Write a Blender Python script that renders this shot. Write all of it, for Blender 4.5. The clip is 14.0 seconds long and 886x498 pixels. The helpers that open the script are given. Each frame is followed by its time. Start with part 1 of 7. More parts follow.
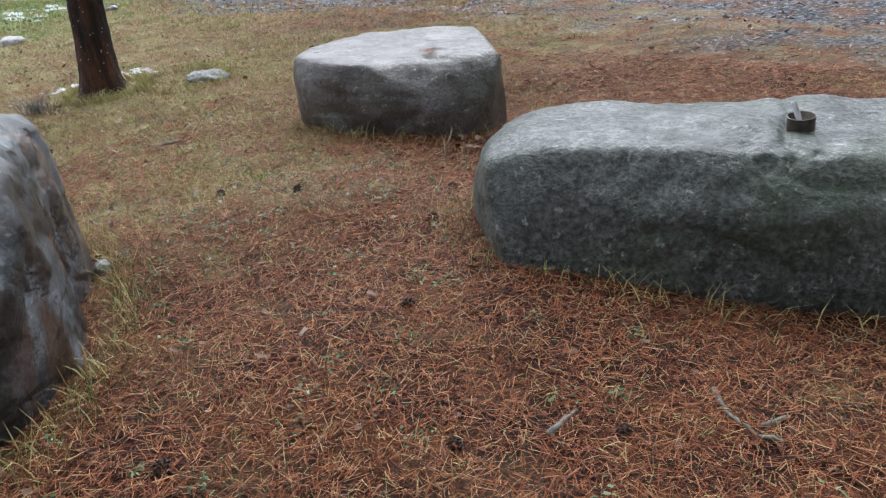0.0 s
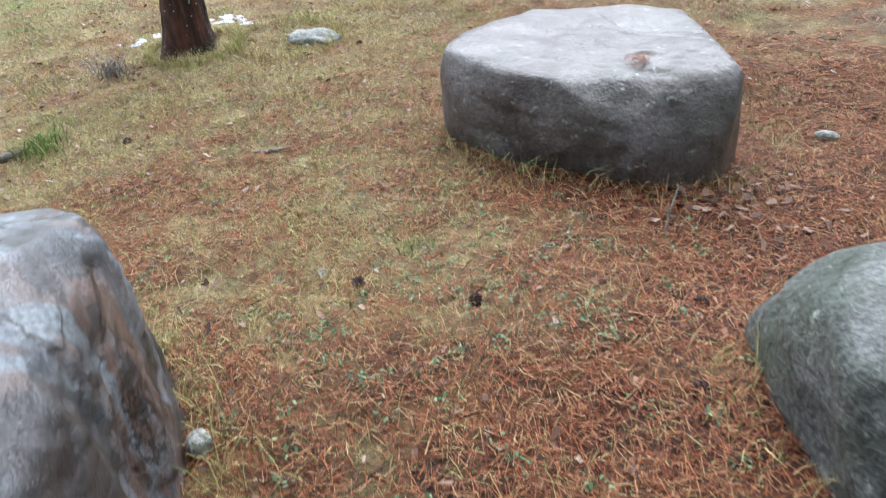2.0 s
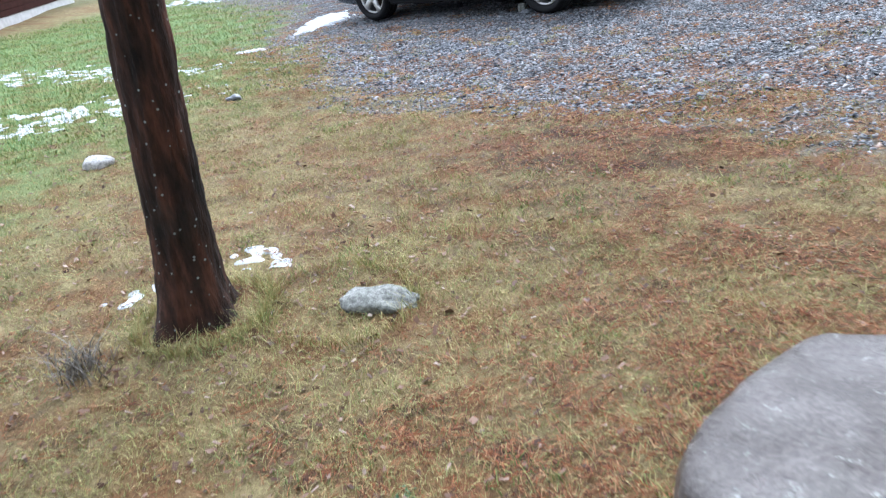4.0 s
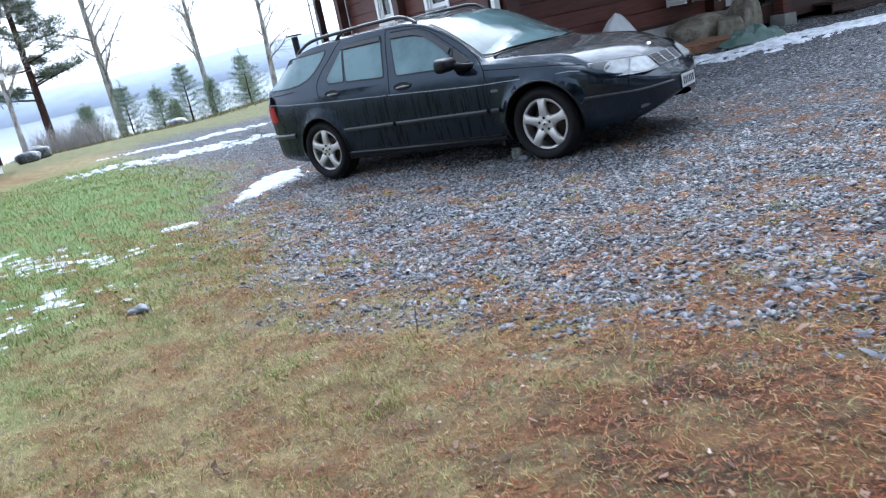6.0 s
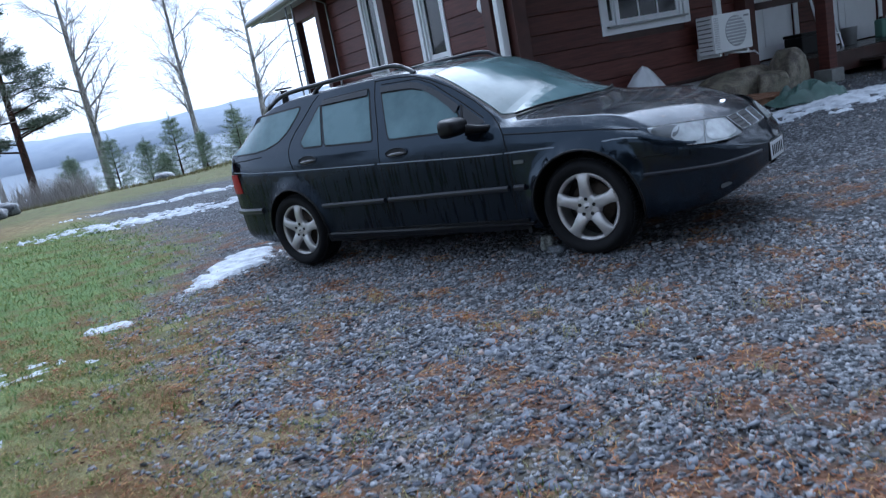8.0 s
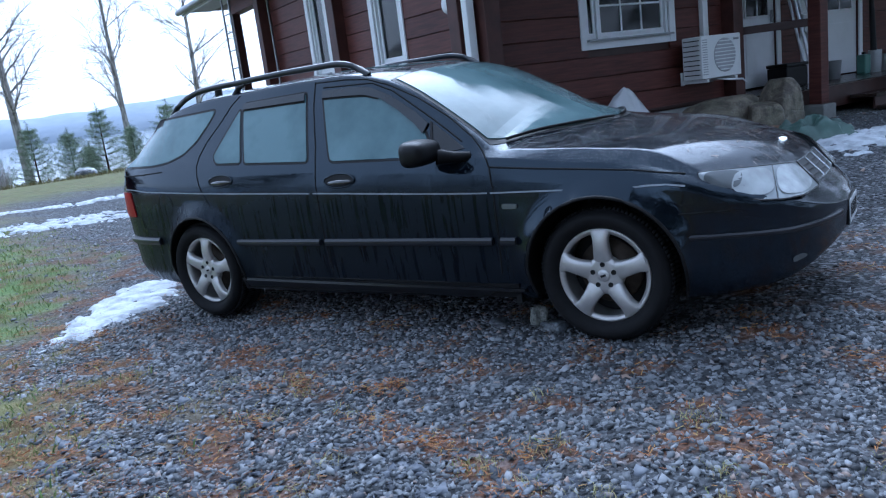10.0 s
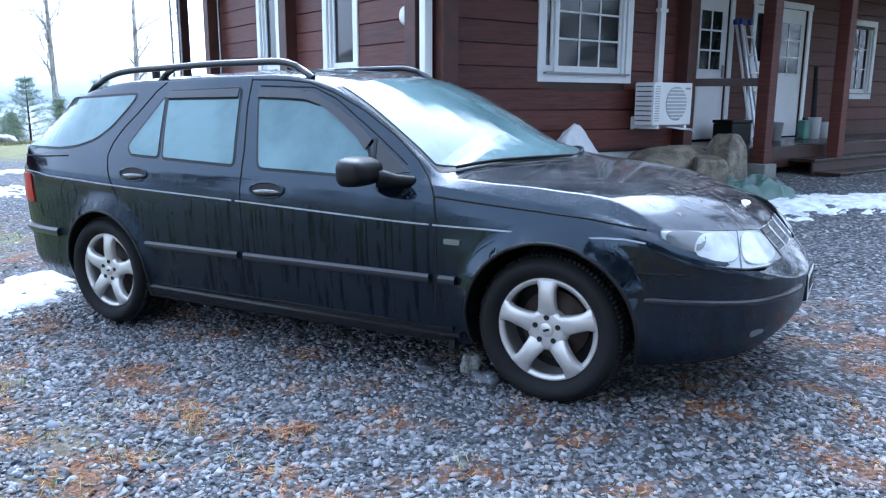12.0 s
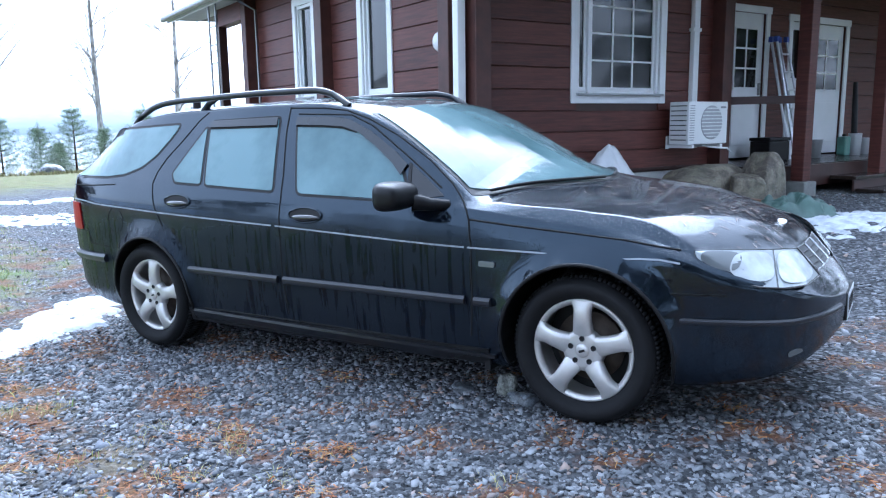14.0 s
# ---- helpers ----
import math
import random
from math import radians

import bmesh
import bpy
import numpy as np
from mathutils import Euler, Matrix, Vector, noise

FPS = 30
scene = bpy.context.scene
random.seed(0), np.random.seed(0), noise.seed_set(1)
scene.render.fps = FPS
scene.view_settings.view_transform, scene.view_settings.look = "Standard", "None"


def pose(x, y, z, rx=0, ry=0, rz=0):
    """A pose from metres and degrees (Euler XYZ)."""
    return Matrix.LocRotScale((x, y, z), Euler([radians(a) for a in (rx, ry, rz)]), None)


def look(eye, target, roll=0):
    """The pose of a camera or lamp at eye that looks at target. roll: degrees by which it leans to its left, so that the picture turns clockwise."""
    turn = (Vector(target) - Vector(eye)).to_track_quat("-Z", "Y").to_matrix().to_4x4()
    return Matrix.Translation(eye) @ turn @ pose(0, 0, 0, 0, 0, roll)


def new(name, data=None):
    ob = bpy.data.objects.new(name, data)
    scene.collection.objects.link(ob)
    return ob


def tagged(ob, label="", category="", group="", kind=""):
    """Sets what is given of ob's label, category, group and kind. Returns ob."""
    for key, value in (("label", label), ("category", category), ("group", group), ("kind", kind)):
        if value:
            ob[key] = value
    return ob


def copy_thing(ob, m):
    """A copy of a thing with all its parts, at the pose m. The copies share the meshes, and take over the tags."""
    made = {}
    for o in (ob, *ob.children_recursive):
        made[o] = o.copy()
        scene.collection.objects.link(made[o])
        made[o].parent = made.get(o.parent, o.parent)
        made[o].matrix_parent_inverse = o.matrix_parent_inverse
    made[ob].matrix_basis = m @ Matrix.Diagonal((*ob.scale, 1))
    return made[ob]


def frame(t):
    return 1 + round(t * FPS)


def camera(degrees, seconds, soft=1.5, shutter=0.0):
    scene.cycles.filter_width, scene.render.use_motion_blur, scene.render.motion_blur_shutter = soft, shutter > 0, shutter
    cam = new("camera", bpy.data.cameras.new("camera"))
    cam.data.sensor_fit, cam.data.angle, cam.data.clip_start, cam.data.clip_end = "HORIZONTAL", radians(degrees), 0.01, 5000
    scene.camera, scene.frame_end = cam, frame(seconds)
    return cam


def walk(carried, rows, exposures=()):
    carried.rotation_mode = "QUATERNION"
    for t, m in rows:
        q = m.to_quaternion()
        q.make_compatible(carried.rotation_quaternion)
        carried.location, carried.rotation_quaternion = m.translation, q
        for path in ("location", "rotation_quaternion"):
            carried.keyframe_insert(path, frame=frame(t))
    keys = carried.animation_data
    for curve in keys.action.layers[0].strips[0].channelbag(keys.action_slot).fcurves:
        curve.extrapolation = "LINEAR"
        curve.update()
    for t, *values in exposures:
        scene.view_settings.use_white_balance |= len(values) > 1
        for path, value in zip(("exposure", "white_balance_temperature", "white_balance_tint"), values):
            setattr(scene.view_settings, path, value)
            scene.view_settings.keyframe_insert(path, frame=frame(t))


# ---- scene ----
cam = camera(60.8, 14.0, soft=1.2, shutter=0.25)
PATH = [
    (0, (7.214, -8.596, 1.222), (6.161, -7.175, 0.29), -6.3),
    (0.5, (7.071, -8.553, 1.206), (6.01, -7.194, 0.192), -5.0),
    (1, (6.839, -8.304, 1.2), (5.661, -7.129, 0.09), -7.4),
    (1.5, (6.536, -8.11, 1.246), (5.283, -6.97, 0.182), -7.6),
    (2, (6.246, -7.963, 1.331), (5.114, -6.75, 0.214), -5.9),
    (2.5, (5.943, -7.674, 1.349), (4.648, -6.524, 0.349), -9.6),
    (3, (5.621, -7.422, 1.381), (4.297, -6.223, 0.481), -8.9),
    (3.2, (5.486, -7.327, 1.395), (4.196, -6.088, 0.501), -8.1),
    (5.3, (3.832, -5.82, 1.193), (2.488, -4.532, 0.461), -11.4),
    (5.5, (3.669, -5.683, 1.195), (2.383, -4.274, 0.595), -9.5),
    (6, (3.341, -5.413, 1.211), (2.074, -3.964, 0.668), -12.2),
    (6.5, (3.076, -5.099, 1.196), (1.727, -3.72, 0.666), -16.5),
    (7, (2.741, -4.768, 1.18), (1.416, -3.376, 0.627), -14.8),
    (7.5, (2.468, -4.455, 1.196), (1.172, -3.005, 0.732), -13.5),
    (8, (2.234, -4.114, 1.205), (0.979, -2.613, 0.79), -11.5),
    (8.2, (2.114, -4.004, 1.169), (0.875, -2.483, 0.78), -10.0),
    (10.3, (1.221, -2.936, 1.219), (0.117, -1.323, 0.795), -7.3),
    (10.5, (1.179, -2.864, 1.209), (0.089, -1.244, 0.777), -6.6),
    (11, (1.132, -2.752, 1.223), (0.11, -1.093, 0.772), -2.8),
    (11.5, (1.106, -2.755, 1.226), (0.136, -1.056, 0.809), -1.1),
    (12, (1.094, -2.766, 1.233), (0.127, -1.06, 0.841), -0.4),
    (12.5, (1.084, -2.784, 1.241), (0.083, -1.094, 0.867), -0.4),
    (13, (1.091, -2.78, 1.234), (0.057, -1.105, 0.878), -0.7),
    (13.5, (1.112, -2.777, 1.237), (0.064, -1.108, 0.895), -1.4),
    (14, (1.119, -2.804, 1.243), (0.066, -1.136, 0.91), -1.5),
]
walk(cam, [(t, look(eye, target, roll)) for t, eye, target, roll in PATH],
     [(0.0, 1.6, 5900, 10), (0.9, 1.8, 5900, 10), (1.5, 2.2, 5800, 10), (2.0, 2.15, 5750, 10), (3.2, 1.95, 5600, 10), (5.3, 2.18, 5500, 10), (6.0, 1.85, 5400, 10), (6.5, 1.65, 5300, 10), (8.0, 1.08, 5000, 10), (10.5, 1.45, 4750, 10), (11.0, 2.05, 4800, 10), (11.5, 2.3, 4850, 10), (12.2, 2.42, 4900, 10), (14.0, 2.42, 4950, 10)])

# ---- world and light: overcast winter day ----
world = bpy.data.worlds.new("overcast")
scene.world = world
world.use_nodes = True
wn, wl = world.node_tree.nodes, world.node_tree.links
sky = wn.new("ShaderNodeTexSky")
sky.sky_type, sky.sun_disc = "NISHITA", False
sky.sun_elevation, sky.sun_rotation = radians(48), radians(-30)
sky.air_density, sky.dust_density, sky.ozone_density = 1.0, 3.0, 1.0
grey = wn.new("ShaderNodeHueSaturation")
grey.inputs["Saturation"].default_value = 0.18
wl.new(sky.outputs["Color"], grey.inputs["Color"])
# an even cloud cover over the sky
cloud = wn.new("ShaderNodeMix")
cloud.data_type = "RGBA"
cloud.inputs[0].default_value = 0.42
cloud.inputs[7].default_value = (4.5, 4.65, 4.9, 1.0)
wl.new(grey.outputs["Color"], cloud.inputs[6])
wl.new(cloud.outputs[2], wn["Background"].inputs["Color"])
wn["Background"].inputs["Strength"].default_value = 0.132
sun_data = bpy.data.lights.new("sun", "SUN")
sun_data.energy, sun_data.angle, sun_data.color = 0.9, radians(60), (1.0, 0.985, 0.96)
sun = new("sun", sun_data)
sun.matrix_world = look((-20, 34, 44), (0, 0, 0))


# ---- materials ----
def rgb(c):
    return (*c, 1.0)


class Mat:
    """A node material with short helpers."""

    def __init__(self, name, rough=0.6, metal=0.0, spec=0.5, coat=0.0):
        self.m = bpy.data.materials.new(name)
        self.m.use_nodes = True
        self.n, self.l = self.m.node_tree.nodes, self.m.node_tree.links
        self.b = self.n["Principled BSDF"]
        self.b.inputs["Roughness"].default_value = rough
        self.b.inputs["Metallic"].default_value = metal
        self.b.inputs["Specular IOR Level"].default_value = spec
        self.b.inputs["Coat Weight"].default_value = coat
        self.b.inputs["Coat Roughness"].default_value = 0.06
        self.tc = self.n.new("ShaderNodeTexCoord")

    def put(self, value, socket):
        if hasattr(value, "is_output"):
            self.l.new(value, socket)
        else:
            socket.default_value = rgb(value) if isinstance(value, tuple) and len(value) == 3 else value

    def noise(self, scale, detail=4.0, rough=0.55, stretch=None, coord="Object", distort=0.0):
        node = self.n.new("ShaderNodeTexNoise")
        node.inputs["Scale"].default_value = scale
        node.inputs["Detail"].default_value = detail
        node.inputs["Roughness"].default_value = rough
        node.inputs["Distortion"].default_value = distort
        if stretch:
            mp = self.n.new("ShaderNodeMapping")
            mp.inputs["Scale"].default_value = stretch
            self.l.new(self.tc.outputs[coord], mp.inputs["Vector"])
            self.l.new(mp.outputs["Vector"], node.inputs["Vector"])
        else:
            self.l.new(self.tc.outputs[coord], node.inputs["Vector"])
        return node.outputs["Fac"]

    def cells(self, scale, feature="F1", out="Distance", coord="Object"):
        node = self.n.new("ShaderNodeTexVoronoi")
        node.feature = feature
        node.inputs["Scale"].default_value = scale
        self.l.new(self.tc.outputs[coord], node.inputs["Vector"])
        return node.outputs[out]

    def ramp(self, fac, stops):
        node = self.n.new("ShaderNodeValToRGB")
        while len(node.color_ramp.elements) < len(stops):
            node.color_ramp.elements.new(0.5)
        for e, (p, c) in zip(node.color_ramp.elements, stops):
            e.position, e.color = p, rgb(c if isinstance(c, tuple) else (c, c, c))
        self.l.new(fac, node.inputs["Fac"])
        return node.outputs["Color"]

    def mix(self, fac, a, b, how="MIX"):
        node = self.n.new("ShaderNodeMix")
        node.data_type, node.blend_type = "RGBA", how
        self.put(fac, node.inputs[0])
        self.put(a, node.inputs[6])
        self.put(b, node.inputs[7])
        return node.outputs[2]

    def math(self, op, a, b=0.0):
        node = self.n.new("ShaderNodeMath")
        node.operation = op
        self.put(a, node.inputs[0])
        self.put(b, node.inputs[1])
        return node.outputs[0]

    def attr(self, name, out="Fac"):
        node = self.n.new("ShaderNodeAttribute")
        node.attribute_name = name
        return node.outputs[out]

    def island(self):
        return self.n.new("ShaderNodeNewGeometry").outputs["Random Per Island"]

    def each(self):
        return self.n.new("ShaderNodeObjectInfo").outputs["Random"]

    def color(self, value):
        self.put(value, self.b.inputs["Base Color"])
        return self

    def rough(self, value):
        self.put(value, self.b.inputs["Roughness"])
        return self

    def bump(self, height, strength=0.4, distance=0.01):
        node = self.n.new("ShaderNodeBump")
        node.inputs["Strength"].default_value = strength
        node.inputs["Distance"].default_value = distance
        self.l.new(height, node.inputs["Height"])
        last = self.b.inputs["Normal"]
        if last.is_linked:
            self.l.new(last.links[0].from_socket, node.inputs["Normal"])
        self.l.new(node.outputs["Normal"], last)
        return self


def plain(name, c, rough=0.6, metal=0.0, spec=0.5, vary=0.15, scale=8.0, coat=0.0, bump=0.0):
    m = Mat(name, rough, metal, spec, coat)
    dark = tuple(v * (1 - vary) for v in c)
    m.color(m.ramp(m.noise(scale, 5), [(0.3, dark), (0.7, c)]))
    if bump:
        m.bump(m.noise(scale * 6, 3), bump, 0.004)
    return m.m


# ground: one sheet whose cover changes from needles to lawn and gravel
mg = Mat("ground", 0.9, spec=0.25)
fine = mg.noise(60, 6, 0.7)
mid = mg.noise(7, 5, 0.6)
big = mg.noise(0.9, 4, 0.6)
soil = mg.ramp(fine, [(0.25, (0.009, 0.004, 0.003)), (0.5, (0.032, 0.012, 0.007)), (0.75, (0.075, 0.031, 0.016))])
grass_dry = mg.ramp(mg.mix(0.5, fine, mid), [(0.28, (0.062, 0.040, 0.020)), (0.5, (0.205, 0.155, 0.070)), (0.7, (0.37, 0.31, 0.15))])
grass_green = mg.ramp(mg.mix(0.5, fine, mid), [(0.3, (0.06, 0.10, 0.03)), (0.55, (0.14, 0.21, 0.065)), (0.75, (0.26, 0.31, 0.12))])
stones = mg.ramp(mg.cells(46, out="Color"), [(0.1, (0.016, 0.017, 0.019)), (0.6, (0.072, 0.076, 0.083)), (0.95, (0.24, 0.25, 0.27))])
wild = mg.ramp(mg.noise(3, 6), [(0.3, (0.07, 0.075, 0.03)), (0.5, (0.14, 0.13, 0.055)), (0.7, (0.12, 0.15, 0.05))])
c = mg.mix(mg.attr("needles"), grass_dry, soil)
c = mg.mix(mg.attr("green"), c, grass_green)
c = mg.mix(mg.attr("gravel"), c, stones)
c = mg.mix(mg.attr("rust"), c, mg.ramp(fine, [(0.25, (0.05, 0.022, 0.010)), (0.5, (0.15, 0.062, 0.022)), (0.75, (0.26, 0.13, 0.045))]))
c = mg.mix(mg.attr("wild"), c, wild)
mg.color(c)
mg.bump(mg.mix(mg.attr("gravel"), fine, mg.cells(42)), 0.9, 0.02)
GROUND = mg.m


def blade_mat(name, stops, rough=0.75):
    m = Mat(name, rough, spec=0.25)
    m.color(m.ramp(m.island(), stops))
    return m.m


DRY_GRASS = blade_mat("dry_grass", [(0.0, (0.26, 0.14, 0.065)), (0.25, (0.44, 0.38, 0.165)), (0.5, (0.36, 0.34, 0.13)), (0.75, (0.48, 0.43, 0.20)), (0.90, (0.22, 0.28, 0.095))])
STALKS = blade_mat("dead_stalks", [(0.0, (0.09, 0.08, 0.07)), (1.0, (0.30, 0.28, 0.25))])
GREEN_GRASS = blade_mat("green_grass", [(0.0, (0.09, 0.16, 0.045)), (0.5, (0.19, 0.265, 0.080)), (1.0, (0.36, 0.35, 0.12))])
NEEDLES = blade_mat("fallen_needles", [(0.0, (0.020, 0.009, 0.006)), (0.22, (0.085, 0.027, 0.012)), (0.5, (0.205, 0.062, 0.022)), (0.8, (0.305, 0.112, 0.044)), (1.0, (0.42, 0.27, 0.14))], 0.7)
HERBS = blade_mat("low_herbs", [(0.0, (0.035, 0.075, 0.03)), (0.6, (0.09, 0.15, 0.06)), (1.0, (0.20, 0.26, 0.13))], 0.5)
LITTER = blade_mat("leaf_litter", [(0.0, (0.05, 0.025, 0.015)), (0.5, (0.14, 0.075, 0.045)), (0.85, (0.24, 0.15, 0.105)), (1.0, (0.38, 0.30, 0.245))], 0.55)
GRAVEL = blade_mat("crushed_gravel", [(0.0, (0.024, 0.026, 0.030)), (0.35, (0.104, 0.110, 0.119)), (0.72, (0.200, 0.211, 0.226)), (0.92, (0.265, 0.276, 0.292)), (1.0, (0.27, 0.19, 0.145))], 0.45)
SLATE_CHIPS = blade_mat("dark_slate_chips", [(0.0, (0.030, 0.033, 0.042)), (0.45, (0.080, 0.089, 0.110)), (0.8, (0.14, 0.152, 0.18)), (1.0, (0.20, 0.213, 0.24))], 0.45)
RUST_MOSS = blade_mat("rusty_needle_moss", [(0.0, (0.10, 0.036, 0.014)), (0.4, (0.27, 0.10, 0.034)), (0.75, (0.38, 0.18, 0.06)), (1.0, (0.30, 0.24, 0.08))], 0.6)

ms = Mat("snow", 0.75, spec=0.3)
ms.color(ms.ramp(ms.noise(9, 5), [(0.3, (0.30, 0.325, 0.36)), (0.6, (0.58, 0.61, 0.65))]))
ms.bump(ms.noise(30, 4), 0.5, 0.02)
ms.b.inputs["Subsurface Weight"].default_value = 0.0
SNOW = ms.m


def rock(name, light, dark, moss, wet=0.45, grain=90.0, mossy=0.5, streak=0.0, crag=0.5, speck=0.5, pit=0.9, cracks=0.0, relief=0.010, salt=0.42, edge=0.15, film=0.0):
    m = Mat(name, wet, spec=0.38)
    m.b.inputs["Coat Roughness"].default_value = 0.30
    m.b.inputs["Coat IOR"].default_value = 1.4
    m.put(m.ramp(m.noise(7, 5, 0.6), [(0.34, film * 0.35), (0.58, film)]), m.b.inputs["Coat Weight"])
    g = m.noise(grain, 4, 0.7)
    patch = m.noise(4.5, 6, 0.65, distort=0.6)
    c = m.mix(m.ramp(patch, [(0.5 - edge, 0.0), (0.5 + edge, 1.0)]), dark, light)
    c = m.mix(m.ramp(g, [(0.36, 0.0), (0.5, 0.45), (0.62, 1.0)]), m.mix(1.0, c, (salt, salt, salt), "MULTIPLY"), c)
    c = m.mix(m.ramp(m.noise(2.6, 5), [(0.45, 0.0), (0.70, mossy)]), c, moss)
    c = m.mix(m.ramp(m.noise(grain * 0.35, 5, 0.75), [(0.60, 0.0), (0.68, speck)]), c, (0.40, 0.43, 0.39))
    if streak:
        # rust runs down the split face
        sep = m.n.new("ShaderNodeSeparateXYZ")
        m.l.new(m.tc.outputs["Object"], sep.inputs["Vector"])
        run = m.math("MULTIPLY", m.ramp(m.noise(3.4, 5, stretch=(2.6, 2.6, 0.45), distort=0.8), [(0.46, 0.0), (0.54, streak)]), m.ramp(sep.outputs["Y"], [(0.22, 0.12), (0.34, 1.0)]))
        c = m.mix(run, c, (0.10, 0.054, 0.034))
        c = m.mix(m.ramp(m.noise(2.2, 5, distort=1.0), [(0.50, 0.0), (0.54, streak)]), c, (0.030, 0.034, 0.036))
    if cracks:
        line = m.ramp(m.noise(1.7, 6, 0.6, distort=1.6), [(0.470, 0.0), (0.492, cracks), (0.500, cracks), (0.516, 0.0)])
        c = m.mix(line, c, (0.018, 0.017, 0.016))
    m.color(c)
    m.rough(m.ramp(m.noise(6, 4), [(0.3, wet - 0.12), (0.7, wet + 0.18)]))
    m.bump(m.noise(9, 8, 0.68), crag, 0.03).bump(g, pit, relief)
    return m.m


ROCK_GREEN = rock("lichened_granite", (0.27, 0.285, 0.27), (0.085, 0.10, 0.082), (0.045, 0.07, 0.03), 0.5, 62, 0.8, crag=0.9, speck=0.9, pit=1.0, relief=0.02, salt=0.2, film=0.35)
ROCK_BROWN = rock("brown_granite", (0.175, 0.153, 0.145), (0.058, 0.045, 0.038), (0.05, 0.058, 0.036), 0.36, 80, 0.5, crag=0.8, speck=0.6, pit=0.3, cracks=0.0, salt=0.5, film=0.18)
ROCK_GREY = rock("smooth_grey_stone", (0.235, 0.265, 0.295), (0.10, 0.116, 0.138), (0.10, 0.105, 0.085), 0.32, 80, 0.4, 0.8, crag=0.6, speck=0.2, pit=0.12, cracks=0.9, edge=0.05, film=0.24)
ROCK_TAN = rock("tan_boulder", (0.30, 0.265, 0.20), (0.115, 0.098, 0.078), (0.10, 0.11, 0.07), 0.5, 60, 0.5, crag=0.7, speck=0.25, pit=0.5, salt=0.6, edge=0.08)
ROCK_WHITE = rock("white_quartz_stone", (0.66, 0.64, 0.62), (0.48, 0.46, 0.44), (0.3, 0.3, 0.25), 0.7, 60, 0.2, crag=0.3)
ROCK_PALE = rock("pale_stone", (0.42, 0.42, 0.39), (0.22, 0.23, 0.20), (0.12, 0.14, 0.08), 0.7, 60, 0.3, crag=0.4)

mb = Mat("pine_bark", 0.85, spec=0.25)
fur = mb.noise(14, 6, 0.65, stretch=(1.0, 1.0, 0.22))
c = mb.ramp(fur, [(0.36, (0.008, 0.006, 0.005)), (0.5, (0.032, 0.017, 0.012)), (0.66, (0.10, 0.042, 0.026))])
c = mb.mix(mb.ramp(mb.cells(24), [(0.08, 0.85), (0.14, 0.0)]), c, (0.30, 0.33, 0.31))
c = mb.mix(mb.ramp(mb.noise(5, 4), [(0.55, 0.0), (0.75, 0.5)]), c, (0.035, 0.035, 0.03))
mb.color(c)
mb.bump(fur, 1.0, 0.03)
PINE_BARK = mb.m

mb = Mat("birch_bark", 0.8, spec=0.2)
c = mb.ramp(mb.noise(5, 5, stretch=(1.2, 1.2, 0.35)), [(0.35, (0.14, 0.13, 0.12)), (0.55, (0.36, 0.345, 0.325)), (0.75, (0.55, 0.54, 0.51))])
mb.color(c)
mb.bump(mb.noise(20, 4), 0.5, 0.01)
BIRCH_BARK = mb.m
TWIG = plain("bare_twigs", (0.30, 0.275, 0.255), 0.85)
SHORE_GREEN = blade_mat("shore_pine_needles", [(0.0, (0.05, 0.075, 0.05)), (0.5, (0.10, 0.13, 0.09)), (1.0, (0.17, 0.20, 0.14))], 0.6)
YOUNG_GREEN = blade_mat("young_pine_needles", [(0.0, (0.13, 0.18, 0.12)), (0.5, (0.21, 0.27, 0.18)), (1.0, (0.30, 0.36, 0.24))], 0.6)
PINE_GREEN = blade_mat("pine_needles", [(0.0, (0.02, 0.036, 0.022)), (0.5, (0.05, 0.075, 0.045)), (1.0, (0.095, 0.12, 0.07))], 0.6)
SHRUB = blade_mat("heather_shrub", [(0.0, (0.10, 0.085, 0.04)), (0.5, (0.19, 0.155, 0.075)), (1.0, (0.19, 0.22, 0.085))], 0.8)

# house
mw = Mat("stained_logs", 0.55, spec=0.4)
grain = mw.noise(9, 6, 0.6, stretch=(0.35, 0.35, 5.0))
c = mw.ramp(grain, [(0.3, (0.032, 0.009, 0.0075)), (0.5, (0.082, 0.023, 0.018)), (0.72, (0.140, 0.047, 0.034))])
c = mw.mix(mw.ramp(mw.cells(3.2), [(0.03, 0.7), (0.07, 0.0)]), c, (0.025, 0.010, 0.008))
c = mw.mix(0.35, c, mw.ramp(mw.each(), [(0.0, (0.045, 0.013, 0.010)), (1.0, (0.135, 0.045, 0.032))]))
mw.color(c)
mw.bump(grain, 0.25, 0.006)
LOGS = mw.m
DARK_WOOD = plain("dark_brown_boards", (0.045, 0.018, 0.013), 0.5, vary=0.4, scale=5, bump=0.15)
COLUMN = plain("stained_corner_boards", (0.075, 0.025, 0.018), 0.55, vary=0.45, scale=6, bump=0.2)
DECK = plain("wet_deck_boards", (0.04, 0.028, 0.022), 0.22, vary=0.4, scale=6, bump=0.1)
WHITE = plain("white_paint", (0.78, 0.79, 0.80), 0.4, vary=0.07, scale=3)
WHITE_METAL = plain("white_sheet_metal", (0.76, 0.77, 0.76), 0.35, vary=0.05, scale=4)
CONCRETE = plain("concrete", (0.56, 0.56, 0.55), 0.85, vary=0.25, scale=6, bump=0.3)
FOOTING = plain("weathered_concrete", (0.25, 0.255, 0.24), 0.85, vary=0.45, scale=7, bump=0.3)
ROOFING = plain("dark_roof_sheet", (0.03, 0.03, 0.032), 0.4)
